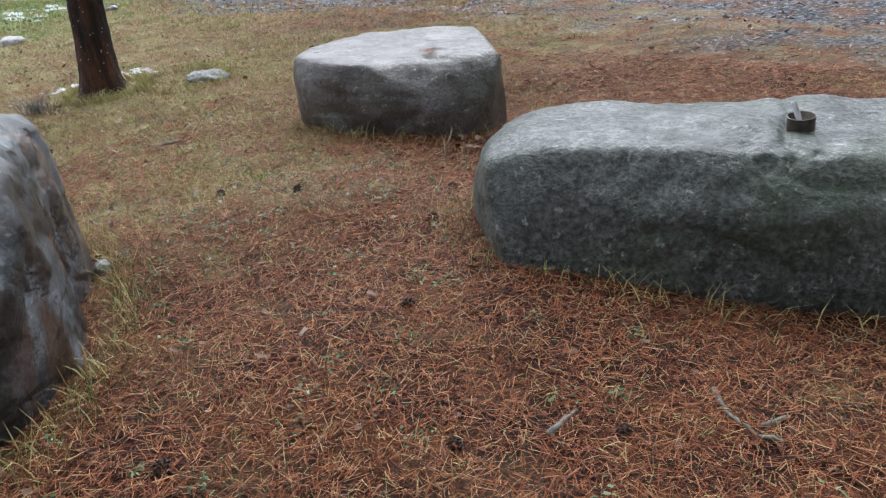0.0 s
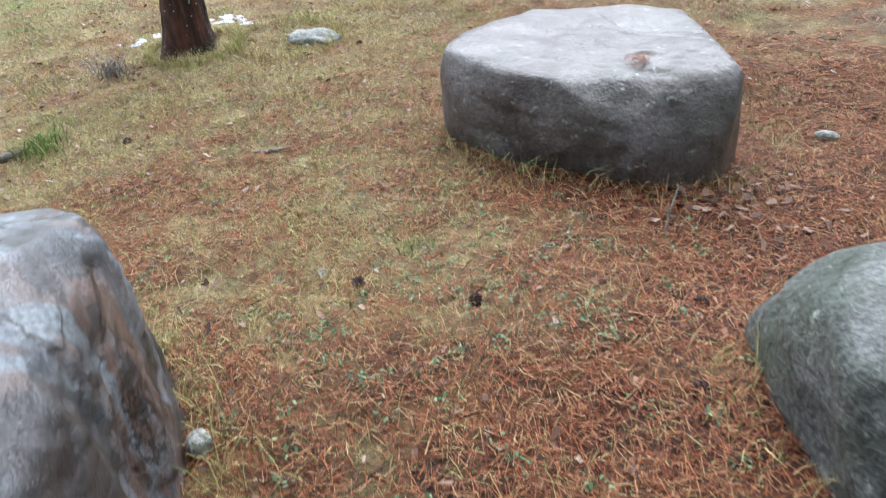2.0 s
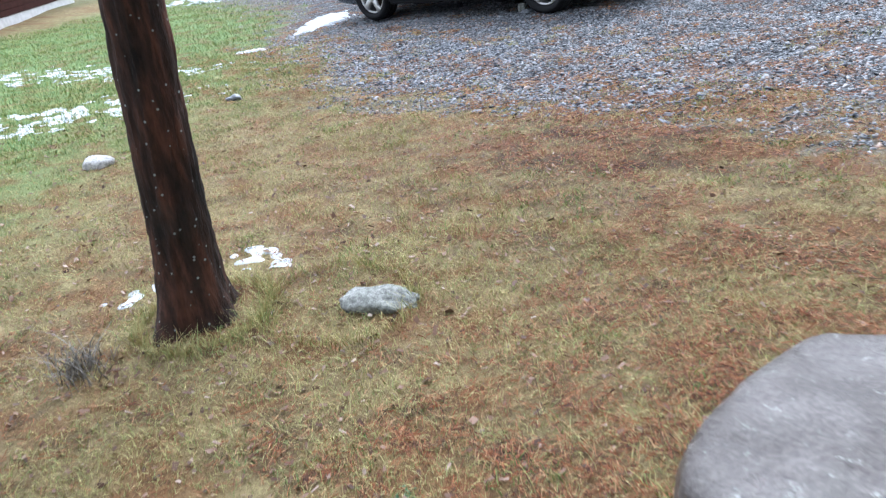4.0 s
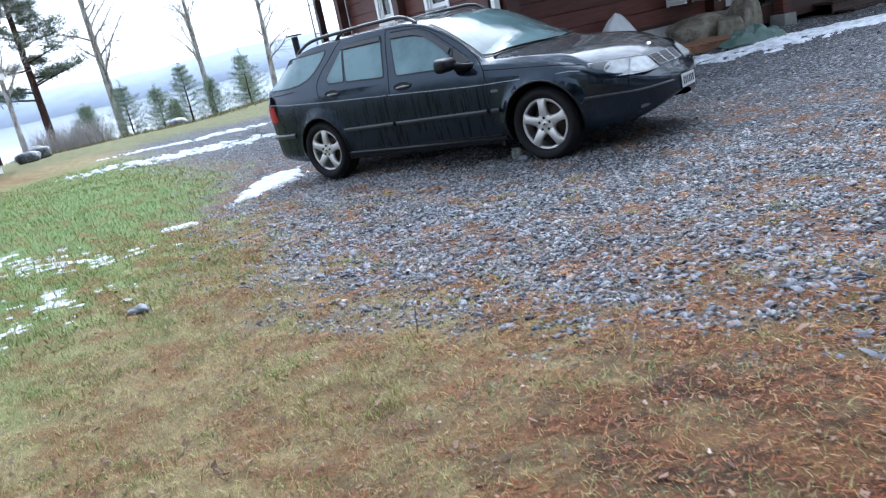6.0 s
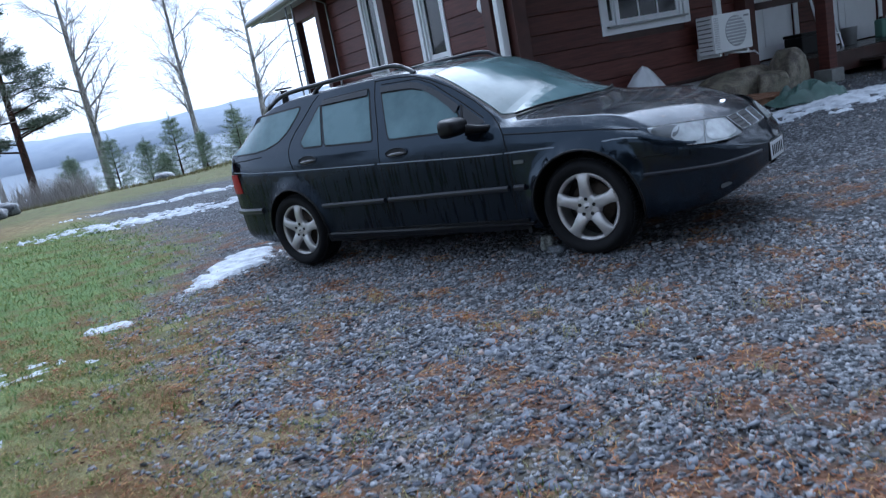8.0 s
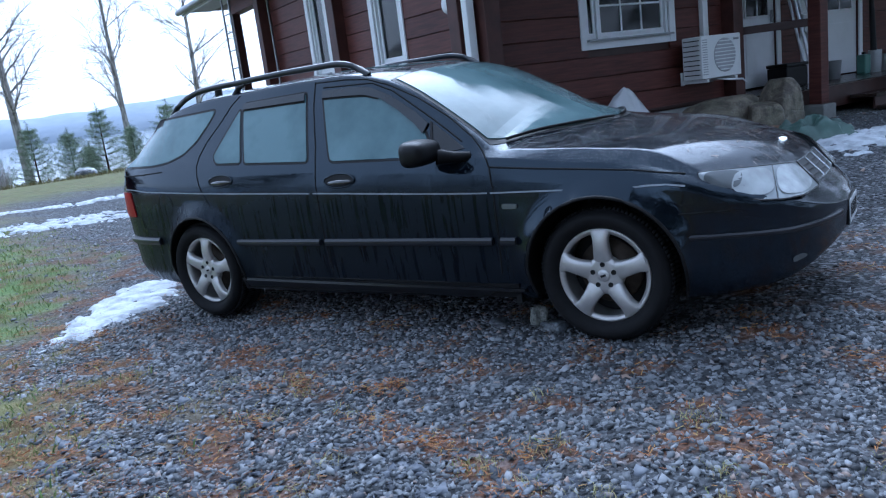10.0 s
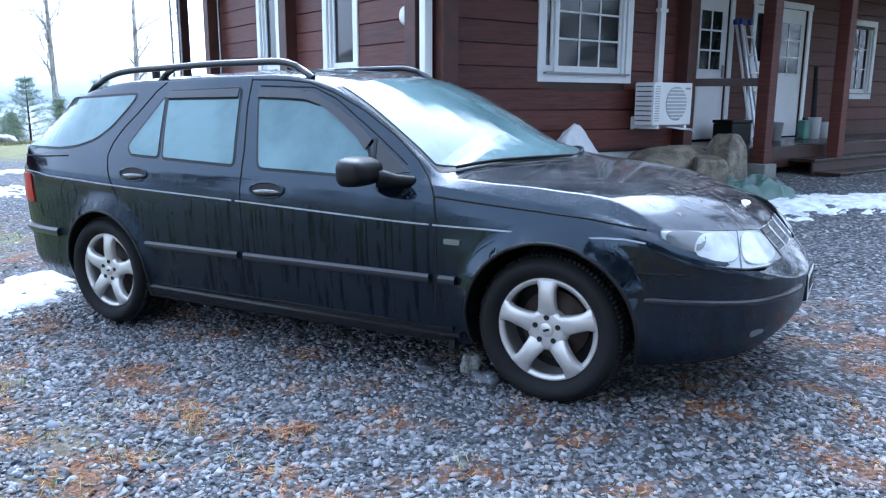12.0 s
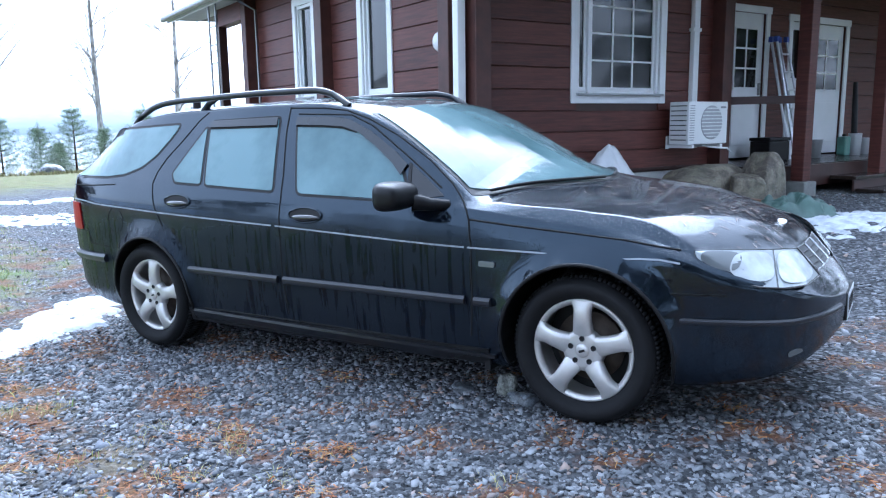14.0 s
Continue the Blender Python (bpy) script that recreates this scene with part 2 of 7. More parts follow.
SOFFIT = plain("pale_soffit_boards", (0.50, 0.50, 0.47), 0.7, vary=0.12, scale=6)
# near-black for the painted darkness behind house panes, and for the car seats
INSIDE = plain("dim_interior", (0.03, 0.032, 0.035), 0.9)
CURTAIN = plain("white_curtain", (0.55, 0.57, 0.56), 0.9, vary=0.25, scale=14)
BLACK = plain("black_plastic", (0.009, 0.009, 0.010), 0.5, spec=0.25, vary=0.25, scale=20)
GRILLE = plain("dark_grille", (0.03, 0.032, 0.034), 0.5)
FAN_GREY = plain("fan_grey", (0.42, 0.43, 0.44), 0.6)
SLAT_GREY = plain("slat_grey", (0.36, 0.37, 0.38), 0.6)
ALU = plain("aluminium", (0.62, 0.63, 0.65), 0.35, metal=1.0, vary=0.15)
GALV = plain("galvanised_steel", (0.34, 0.35, 0.36), 0.45, metal=1.0, vary=0.2)
RUSTY = plain("rusty_tin", (0.17, 0.14, 0.12), 0.5, metal=0.6, vary=0.6, scale=40)
CANVAS = plain("green_tarpaulin", (0.075, 0.135, 0.115), 0.5, vary=0.45, scale=5, bump=0.2)
SACK = plain("white_plastic_sack", (0.66, 0.68, 0.70), 0.4, vary=0.2, scale=6, bump=0.3)
PALLET = plain("weathered_pallet_wood", (0.24, 0.12, 0.065), 0.75, vary=0.45, scale=10)
BLUE = plain("blue_plastic", (0.03, 0.06, 0.32), 0.4)
CANISTER = plain("green_plastic", (0.10, 0.22, 0.18), 0.4)
STICK = plain("lichened_stick", (0.21, 0.20, 0.165), 0.85, vary=0.6, scale=40)
CONE = plain("pine_cone_scales", (0.075, 0.042, 0.032), 0.7, vary=0.5, scale=60)

mw = Mat("window_glass", 0.05, spec=0.22)
mw.color((0.02, 0.025, 0.025))
mw.b.inputs["Transmission Weight"].default_value = 0.85
mw.b.inputs["IOR"].default_value = 1.45
GLASS = mw.m

# car
mp = Mat("black_car_paint", 0.07, spec=0.42, coat=0.0)
mp.b.inputs["Specular Tint"].default_value = (0.64, 0.81, 1.0, 1.0)
sep = mp.n.new("ShaderNodeSeparateXYZ")
mp.l.new(mp.tc.outputs["Object"], sep.inputs["Vector"])
# a grey film of road dust on the lower side, washed away in dark vertical runs
film = mp.ramp(mp.math("ADD", sep.outputs["Z"], mp.math("MULTIPLY", mp.noise(7, 4, stretch=(1.0, 1.0, 0.3)), 0.22)), [(0.78, 1.0), (0.95, 0.0)])
runs_ = mp.ramp(mp.noise(26, 3, 0.5, stretch=(1.6, 1.6, 0.045)), [(0.52, 1.0), (0.57, 0.0)])
long_ = mp.ramp(mp.noise(9, 3, stretch=(1.5, 1.5, 0.4)), [(0.40, 0.0), (0.52, 1.0)])
washed = mp.math("SUBTRACT", 1.0, mp.math("MULTIPLY", mp.math("SUBTRACT", 1.0, runs_), long_))
film = mp.math("MULTIPLY", film, mp.ramp(mp.math("MULTIPLY", sep.outputs["X"], -1.0), [(0.34, 0.15), (0.50, 1.0)]))
low_side = film
film = mp.math("MULTIPLY", film, washed)
dust = mp.ramp(mp.noise(3.5, 5), [(0.35, 0.45), (0.7, 1.0)])
mp.color(mp.mix(mp.math("MULTIPLY", film, dust), (0.0021, 0.0032, 0.0064), (0.0085, 0.0105, 0.0150)))
drops = mp.ramp(mp.cells(95), [(0.10, 1.0), (0.34, 0.0)])
wet = mp.ramp(mp.noise(5, 4), [(0.42, 0.0), (0.6, 1.0)])
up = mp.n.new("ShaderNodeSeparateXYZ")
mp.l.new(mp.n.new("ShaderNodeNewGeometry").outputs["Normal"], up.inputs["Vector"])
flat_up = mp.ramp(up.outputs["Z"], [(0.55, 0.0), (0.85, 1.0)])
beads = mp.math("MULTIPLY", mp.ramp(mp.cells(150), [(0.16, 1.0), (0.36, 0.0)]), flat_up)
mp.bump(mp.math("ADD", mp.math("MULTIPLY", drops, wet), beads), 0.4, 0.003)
mp.rough(mp.mix(film, mp.ramp(mp.noise(20, 4, stretch=(3, 3, 0.4)), [(0.4, 0.05), (0.7, 0.13)]), (0.38, 0.38, 0.38)))
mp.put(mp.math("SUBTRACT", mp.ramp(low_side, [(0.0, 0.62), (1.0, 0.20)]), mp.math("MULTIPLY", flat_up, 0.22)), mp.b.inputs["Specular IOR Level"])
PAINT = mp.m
SATIN = plain("satin_black_sill", (0.008, 0.009, 0.012), 0.30, spec=0.45, vary=0.4, scale=9)
MIRROR_BLACK = plain("mirror_shell_black", (0.004, 0.004, 0.005), 0.42, spec=0.22, vary=0.2)
GLOSS_BLACK = plain("gloss_black_plastic", (0.006, 0.006, 0.008), 0.12, coat=1.0, vary=0.2)
# the pale teal base colour holds sky reflection as well as mist
mp = Mat("sky_and_mist_car_glass", 0.12, spec=0.34, coat=0.12)
sky_mist = mp.noise(2.3, 5, 0.6)
mp.color(mp.ramp(sky_mist, [(0.3, (0.06, 0.115, 0.13)), (0.6, (0.12, 0.20, 0.222))]))
mp.bump(mp.cells(210), 0.1, 0.001)
CAR_GLASS = mp.m
mp = Mat("wet_windscreen", 0.07, spec=0.27, coat=0.0)
mp.color(mp.ramp(mp.noise(2.0, 5), [(0.3, (0.04, 0.075, 0.08)), (0.65, (0.12, 0.18, 0.19))]))
mp.bump(mp.cells(170), 0.12, 0.002)
SCREEN = mp.m
TRIM = plain("grey_trim_plastic", (0.015, 0.017, 0.023), 0.30, vary=0.2)
# near-black of the panel gaps and of the painted deflector shadow
SEAM_AND_SHADOW = plain("panel_gap", (0.002, 0.002, 0.002), 0.9)
BODY_LINE = plain("grey_body_line", (0.30, 0.32, 0.36), 0.35, vary=0.1)
CHROME = plain("chrome", (0.60, 0.62, 0.65), 0.16, metal=1.0, vary=0.1)
RUBBER = plain("tyre_rubber", (0.007, 0.007, 0.008), 0.75, spec=0.25, vary=0.35, scale=30, bump=0.25)
RIM = plain("silver_alloy", (0.52, 0.505, 0.49), 0.36, metal=0.55, vary=0.18, scale=14)
DEFLECTOR = plain("smoked_plastic", (0.018, 0.022, 0.028), 0.16, spec=0.5, vary=0.3)
DISC = plain("brake_iron", (0.09, 0.07, 0.055), 0.6, metal=0.6, vary=0.5, scale=30)
RED_LAMP = plain("red_lamp_lens", (0.30, 0.008, 0.010), 0.4, spec=0.2)
LAMP_GLASS = plain("headlamp_lens", (0.29, 0.32, 0.33), 0.18, coat=0.5, vary=0.2, scale=10)
LAMP_BOWL = plain("headlamp_reflector", (0.46, 0.49, 0.50), 0.25, coat=0.5, vary=0.35, scale=16)
LAMP_DARK = plain("headlamp_housing", (0.10, 0.11, 0.115), 0.2, coat=0.5)
PLATE = plain("number_plate", (0.72, 0.74, 0.76), 0.35)


# ---- building blocks ----
def link(name, mesh, parent=None, label=""):
    ob = new(name, mesh)
    if parent is not None:
        ob.parent = parent
    if label:
        ob["label"] = label
    return ob


def part(name, bm, mat, parent=None, label="", smooth=False):
    mesh = bpy.data.meshes.new(name)
    bm.to_mesh(mesh)
    bm.free()
    mesh.materials.append(mat)
    if smooth:
        mesh.polygons.foreach_set("use_smooth", [True] * len(mesh.polygons))
    return link(name, mesh, parent, label)


def sheet(name, verts, faces, mat, parent=None, label="", smooth=False):
    """A mesh straight from arrays of places and of triangles or quads."""
    verts, faces = np.asarray(verts, np.float32), np.asarray(faces, np.int32)
    mesh = bpy.data.meshes.new(name)
    k = faces.shape[1]
    mesh.vertices.add(len(verts))
    mesh.vertices.foreach_set("co", verts.ravel())
    mesh.loops.add(faces.size)
    mesh.loops.foreach_set("vertex_index", faces.ravel())
    mesh.polygons.add(len(faces))
    mesh.polygons.foreach_set("loop_start", np.arange(len(faces), dtype=np.int32) * k)
    if smooth:
        mesh.polygons.foreach_set("use_smooth", np.ones(len(faces), bool))
    mesh.update(calc_edges=True)
    mesh.materials.append(mat)
    return link(name, mesh, parent, label)


def empty(name, m=None, **tags):
    ob = new(name)
    ob.empty_display_size = 0.1
    if m is not None:
        ob.matrix_world = m
    return tagged(ob, **tags)


def box(bm, x0, x1, y0, y1, z0, z1, bevel=0.0, m=None):
    made = bmesh.ops.create_cube(bm, size=1.0)["verts"]
    for v in made:
        v.co = Vector(((x0 + x1) / 2 + v.co.x * (x1 - x0), (y0 + y1) / 2 + v.co.y * (y1 - y0), (z0 + z1) / 2 + v.co.z * (z1 - z0)))
    if bevel:
        edges = list({e for v in made for e in v.link_edges})
        made = list({v for f in bmesh.ops.bevel(bm, geom=edges, offset=bevel, segments=2, profile=0.6, affect="EDGES")["faces"] for v in f.verts} | {v for v in made if v.is_valid})
    if m is not None:
        for v in made:
            v.co = m @ v.co
    return made


def slab(name, x0, x1, y0, y1, z0, z1, mat, parent=None, label="", bevel=0.006):
    bm = bmesh.new()
    box(bm, x0, x1, y0, y1, z0, z1, bevel)
    return part(name, bm, mat, parent, label)


def tube(points, radii, sides=7):
    """Places and quads of a tube along points."""
    pts = [Vector(p) for p in points]
    verts, faces = [], []
    side = Vector((1, 0, 0))
    for i, p in enumerate(pts):
        d = (pts[min(i + 1, len(pts) - 1)] - pts[max(i - 1, 0)]).normalized()
        a = d.cross(side if abs(d.dot(side)) < 0.9 else Vector((0, 1, 0))).normalized()
        b = d.cross(a)
        for k in range(sides):
            w = 2 * math.pi * k / sides
            verts.append(p + (a * math.cos(w) + b * math.sin(w)) * radii[i])
    for i in range(len(pts) - 1):
        for k in range(sides):
            k2 = (k + 1) % sides
            faces.append((i * sides + k, i * sides + k2, (i + 1) * sides + k2, (i + 1) * sides + k))
    return verts, faces


def tubes(name, runs, mat, parent=None, label="", sides=7):
    verts, faces = [], []
    for points, radii in runs:
        v, f = tube(points, radii, sides)
        faces += [tuple(i + len(verts) for i in q) for q in f]
        verts += v
    return sheet(name, [tuple(v) for v in verts], faces, mat, parent, label, True)


def lathe(bm, profile, n=48, m=None):
    """Turns a profile of (radius, y) round the y axis."""
    rings = []
    for r, y in profile:
        rings.append([bm.verts.new((r * math.cos(2 * math.pi * k / n), y, r * math.sin(2 * math.pi * k / n))) for k in range(n)])
    for a, b in zip(rings, rings[1:]):
        for k in range(n):
            bm.faces.new((a[k], a[(k + 1) % n], b[(k + 1) % n], b[k]))
    if m is not None:
        for ring in rings:
            for v in ring:
                v.co = m @ v.co
    return rings


def smoothstep(a, b, x):
    t = np.clip((np.asarray(x, float) - a) / (b - a), 0, 1)
    return t * t * (3 - 2 * t)


def bell(x, y, cx, cy, r):
    return np.exp(-((x - cx) ** 2 + (y - cy) ** 2) / (r * r))


WAVES = np.random.RandomState(5).uniform(0, 6.28, (6, 3))


def ripple(x, y, size):
    """Smooth uneven waves, about -1 to 1, of that size in metres."""
    total = 0.0
    for k, (p, q, r) in enumerate(WAVES):
        f = 6.28 / size * (0.6 + 0.22 * k)
        total = total + np.sin(f * (x * math.cos(r) + y * math.sin(r)) + p) * np.cos(f * 0.7 * (y * math.cos(r) - x * math.sin(r)) + q)
    return total / 2.4


def lakeward(x, y):
    return -0.88 * x + 0.475 * y


def height(x, y):
    """The ground's height."""
    x, y = np.asarray(x, float), np.asarray(y, float)
    z = 0.01 + 0.0 * x
    z = z + 0.12 * bell(x, y, 5.4, -7.0, 1.5) - 0.12 * bell(x, y, 2.3, -7.3, 1.5)
    z = z + 0.108 * bell(x, y, 6.5, -8.2, 1.5) + 0.045 * bell(x, y, 5.3, -6.95, 0.45) - 0.05 * bell(x, y, 5.75, -6.2, 0.45) - 0.05 * bell(x, y, 5.6, -5.0, 0.7)
    z = z - 0.10 * bell(x, y, 0.6, -3.0, 2.2) - 0.12 * bell(x, y, -4.2, -1.6, 2.2)
    z = z + 0.20 * smoothstep(2.0, 5.2, 0.91 * y + 0.41 * x)
    s = lakeward(x, y)
    z = z - 0.06 * smoothstep(2, 6, s) + 0.10 * smoothstep(9, 16, s) - 3.3 * smoothstep(17, 75, s)
    near = 1 - smoothstep(10, 25, np.hypot(x, y))
    return z + 0.02 * ripple(x, y, 1.7) * near + 0.03 * ripple(x, y, 9.0) * smoothstep(5, 12, np.hypot(x, y)) * (1 - smoothstep(40, 60, np.hypot(x, y)))


def gravel_edge(x):
    return np.interp(x, [-40, -20, -11, -6, -3.8, -2.4, -1.1, -0.2, 1.3, 2.8, 4.5, 9, 30], [9, 6.5, 2.6, 0.9, -0.9, -1.4, -2.1, -2.6, -2.7, -2.4, -3.0, -4.5, -8])


def cover(x, y):
    """How much gravel, green lawn, fallen needles and wild bank lies at a place."""
    wob = 0.40 * ripple(x, y, 1.1) + 0.35 * ripple(x + 9, y, 0.45)
    gravel = smoothstep(-0.75, 0.85, y - gravel_edge(x) + wob)
    green = smoothstep(-1.3, 1.6, -(x + 1.4) - 0.55 * (y + 3.0) + wob) * (1 - gravel) * (1 - smoothstep(11, 15, -x)) * (1 - smoothstep(6, 9, -y))
    zone = 1.0 * bell(x, y, 6.9, -7.6, 1.75) + 0.75 * bell(x, y, 6.2, -4.9, 1.5) + 0.70 * bell(x, y, 2.7, -3.2, 1.1) + 0.30 * bell(x, y, 3.7, -7.1, 0.9) + 0.45 * bell(x, y, 5.8, -6.2, 0.6) + 0.25 * bell(x, y, 4.9, -6.05, 0.5) - 0.40 * bell(x, y, 5.1, -6.7, 0.55) - 0.25 * bell(x, y, 4.5, -6.6, 0.6)
    needles = np.clip(zone + 0.07 + 0.16 * bell(x, y, 5.5, -7.1, 1.5) + 0.20 * ripple(x + 3, y, 0.8) + 0.24 * ripple(x, y, 0.33) + 0.24 * ripple(x - 4, y, 0.14), 0, 1) * (1 - green) * smoothstep(-3.5, 1.0, x)
    wild = np.maximum(smoothstep(14.5, 16.5, lakeward(x, y) + wob), smoothstep(10, 14, np.hypot(x - 2, y + 3)) * (1 - smoothstep(0, 6, lakeward(x, y))))
    return gravel, green, needles, wild


def rust(x, y):
    """Patches of orange needles and moss lying on the gravel."""
    k = ripple(x + 2, y, 0.62) + 0.7 * ripple(x - 5, y, 0.24) - 0.10 + 0.45 * bell(x, y, 2.6, -2.2, 1.4) + 0.35 * bell(x, y, -2.6, -1.6, 1.2)
    under = bell(x, y * 1.5, -1.35, 1.2, 1.9)
    return np.clip(k * 1.8 - 1.5 * under, 0, 1) * (1 - smoothstep(1.0, 3.0, y))


# ---- ground ----
def spaced(core0, core1, step, far0, far1):
    mid = np.arange(core0, core1, step)
    out = []
    d, p = step, core1
    while p < far1:
        out.append(p)
        d *= 1.14
        p += d
    back = []
    d, p = step, core0 - step
    while p > far0:
        back.append(p)
        d *= 1.14
        p -= d
    return np.concatenate([back[::-1], mid, out, [far1]])


gx, gy = spaced(-6, 8.2, 0.08, -2500, 2500), spaced(-9.5, 5.5, 0.08, -2500, 2500)
GX, GY = np.meshgrid(gx, gy, indexing="ij")
GZ = height(GX, GY)
n1, n2 = GX.shape
ids = np.arange(n1 * n2).reshape(n1, n2)
ground = sheet("ground", np.stack([GX, GY, GZ], -1).reshape(-1, 3), np.stack([ids[:-1, :-1], ids[1:, :-1], ids[1:, 1:], ids[:-1, 1:]], -1).reshape(-1, 4), GROUND, smooth=True)
tagged(ground, "needle-strewn lawn beside a grey gravel yard", "ground", kind="structure")
for key, values in zip(("gravel", "green", "needles", "wild", "rust"), (*cover(GX, GY), 0.65 * rust(GX, GY))):
    ground.data.attributes.new(key, "FLOAT", "POINT").data.foreach_set("value", values.ravel().astype(np.float32))


# ---- lake and far shore ----
mwat = Mat("still_lake", 0.08, spec=0.5)
mwat.color((0.30, 0.34, 0.38))
mwat.bump(mwat.noise(0.8, 3), 0.08, 0.05)
LAKE_Z = -2.75
sheet("water", [(-3000, -3000, LAKE_Z), (-20, -3000, LAKE_Z), (-20, 3000, LAKE_Z), (-3000, 3000, LAKE_Z)], [(0, 1, 2, 3)], mwat.m)
tagged(bpy.data.objects["water"], "calm pale lake beyond the yard", "lake", kind="structure")
# the blue-grey haze of distance is put into the forest's base colour
mhill = Mat("haze_painted_forest", 0.95, spec=0.0)
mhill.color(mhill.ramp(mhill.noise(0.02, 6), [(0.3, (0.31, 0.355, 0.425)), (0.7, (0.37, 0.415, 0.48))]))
hv, hf = [], []
for i in range(241):
    a = radians(95 + i * 0.55)
    r = 1750 + 160 * math.sin(i * 0.05)
    ridge = 62 + 9 * math.sin(i * 0.043 + 1) + 5 * math.sin(i * 0.17) + 1.6 * math.sin(i * 0.9) + random.uniform(-0.8, 0.8)
    for dr, z in ((0, -3), (4, 12), (140, ridge), (500, 20)):
        hv.append(((r + dr) * math.cos(a), (r + dr) * math.sin(a), z))
for i in range(240):
    for k in range(3):
        hf.append((i * 4 + k, i * 4 + 4 + k, i * 4 + 5 + k, i * 4 + k + 1))
tagged(sheet("backdrop", hv, hf, mhill.m, smooth=True), "distant wooded shore across the lake, blue haze in its colour", "far shore", kind="structure")

rng = np.random.RandomState(11)


# ---- ground cover as real pieces ----
def scatter(n, x0, x1, y0, y1, keep):
    x, y = rng.uniform(x0, x1, n), rng.uniform(y0, y1, n)
    ok = rng.uniform(0, 1, n) < keep(x, y)
    return x[ok], y[ok]


def blades(name, x, y, tall, wide, lean, mat, label, sink=0.004):
    """Bent upright blades of grass."""
    n = len(x)
    a, b = rng.uniform(0, 6.283, n), rng.uniform(0, 6.283, n)
    h = tall * rng.uniform(0.45, 1.25, n)
    w = wide * rng.uniform(0.7, 1.3, n)
    l = h * lean * rng.uniform(0.3, 1.4, n)
    z = height(x, y) - sink
    ca, sa, cb, sb = np.cos(a), np.sin(a), np.cos(b), np.sin(b)
    base = np.stack([x, y, z], -1)
    side = np.stack([ca * w, sa * w, 0 * w], -1)
    up1 = np.stack([cb * l * 0.3, sb * l * 0.3, h * 0.6], -1)
    up2 = np.stack([cb * l, sb * l, h], -1)
    v = np.stack([base - side, base + side, base + up1 + side * 0.8, base + up1 - side * 0.8, base + up2], 1).reshape(-1, 3)
    i = np.arange(n)[:, None] * 5
    f = np.concatenate([i + [0, 1, 2], i + [0, 2, 3], i + [3, 2, 4]], 1).reshape(-1, 3)
    return tagged(sheet(name, v, f, mat), label, "grass", kind="stuff")


def needles(name, x, y, length, wide, mat, label, lift=0.012, category="pine needles", tilt=0.3):
    """Fallen needles, each a thin bent strip lying on the ground."""
    n = len(x)
    a = rng.uniform(0, 6.283, n)
    L = length * rng.uniform(0.55, 1.3, n)
    pitch = rng.normal(0, tilt, n)
    z = height(x, y) + rng.uniform(0.0, lift, n)
    pts = []
    for t in (-0.5, 0.5):
        pts.append(np.stack([x + np.cos(a) * L * t, y + np.sin(a) * L * t, z + np.abs(np.sin(pitch)) * L * (t + 0.5) * 0.6 + 0.002], -1))
    side = np.stack([-np.sin(a), np.cos(a), rng.normal(0, 0.5, n)], -1) * (wide * rng.uniform(0.7, 1.3, n))[:, None]
    v = np.stack([pts[0] - side * 0.7, pts[0] + side * 0.7, pts[1] + side, pts[1] - side], 1).reshape(-1, 3)
    f = np.arange(n * 4).reshape(-1, 4)
    return tagged(sheet(name, v, f, mat), label, category, kind="stuff")


def keep_needles(x, y):
    g, gr, nd, w = cover(x, y)
    return np.clip(nd * 1.15 - 0.05, 0, 1) * (1 - g * 0.6)


def keep_dry(x, y):
    g, gr, nd, w = cover(x, y)
    return np.clip((1 - g * 1.05) * (1 - 0.8 * nd) * (0.75 + 0.5 * ripple(x, y, 0.7)), 0, 1) * (1 - 0.5 * gr)


def keep_green(x, y):
    g, gr, nd, w = cover(x, y)
    return gr * (1 - g)


x, y = scatter(380000, 3.4, 8.6, -9.4, -4.2, lambda x, y: np.clip(keep_needles(x, y) + 0.14, 0, 1))
needles("fallen_needles", x, y, 0.042, 0.0008, NEEDLES, "orange-brown fallen pine needles covering the ground")
x, y = scatter(230000, -1.8, 4.8, -7.4, -1.6, lambda x, y: np.clip(keep_needles(x, y) * 0.8 + 0.16 + 0.16 * ripple(x, y, 0.5), 0.02, 1) * (1 - 0.8 * cover(x, y)[1]))
needles("fallen_needles", x, y, 0.030, 0.0010, NEEDLES, "scatter of orange pine needles on grass and gravel")
x, y = scatter(60000, 4.2, 9.5, -5.2, -1.0, lambda x, y: keep_needles(x, y) * 0.9 + 0.06)
needles("fallen_needles", x, y, 0.045, 0.0013, NEEDLES, "orange pine needles lying behind the boulders")
x, y = scatter(170000, 2.5, 7.8, -9.2, -4.4, lambda x, y: 0.12 + 0.88 * keep_dry(x, y))
blades("dry_grass", x, y, 0.026, 0.0011, 1.5, DRY_GRASS, "short dry yellow-olive autumn grass between needles")
x, y = scatter(230000, -4.5, 5.0, -7.4, -1.6, lambda x, y: (0.12 + 0.88 * keep_dry(x, y)) * (1 - cover(x, y)[0]))
blades("dry_grass", x, y, 0.024, 0.0015, 1.6, DRY_GRASS, "short matted yellow-olive lawn grass")
x, y = scatter(60000, -13, -1.0, -6.5, 3.0, lambda x, y: np.clip(keep_green(x, y) + 0.5 * keep_dry(x, y), 0, 1))
blades("green_grass", x, y, 0.045, 0.0035, 0.9, GREEN_GRASS, "green lawn grass with traces of snow")
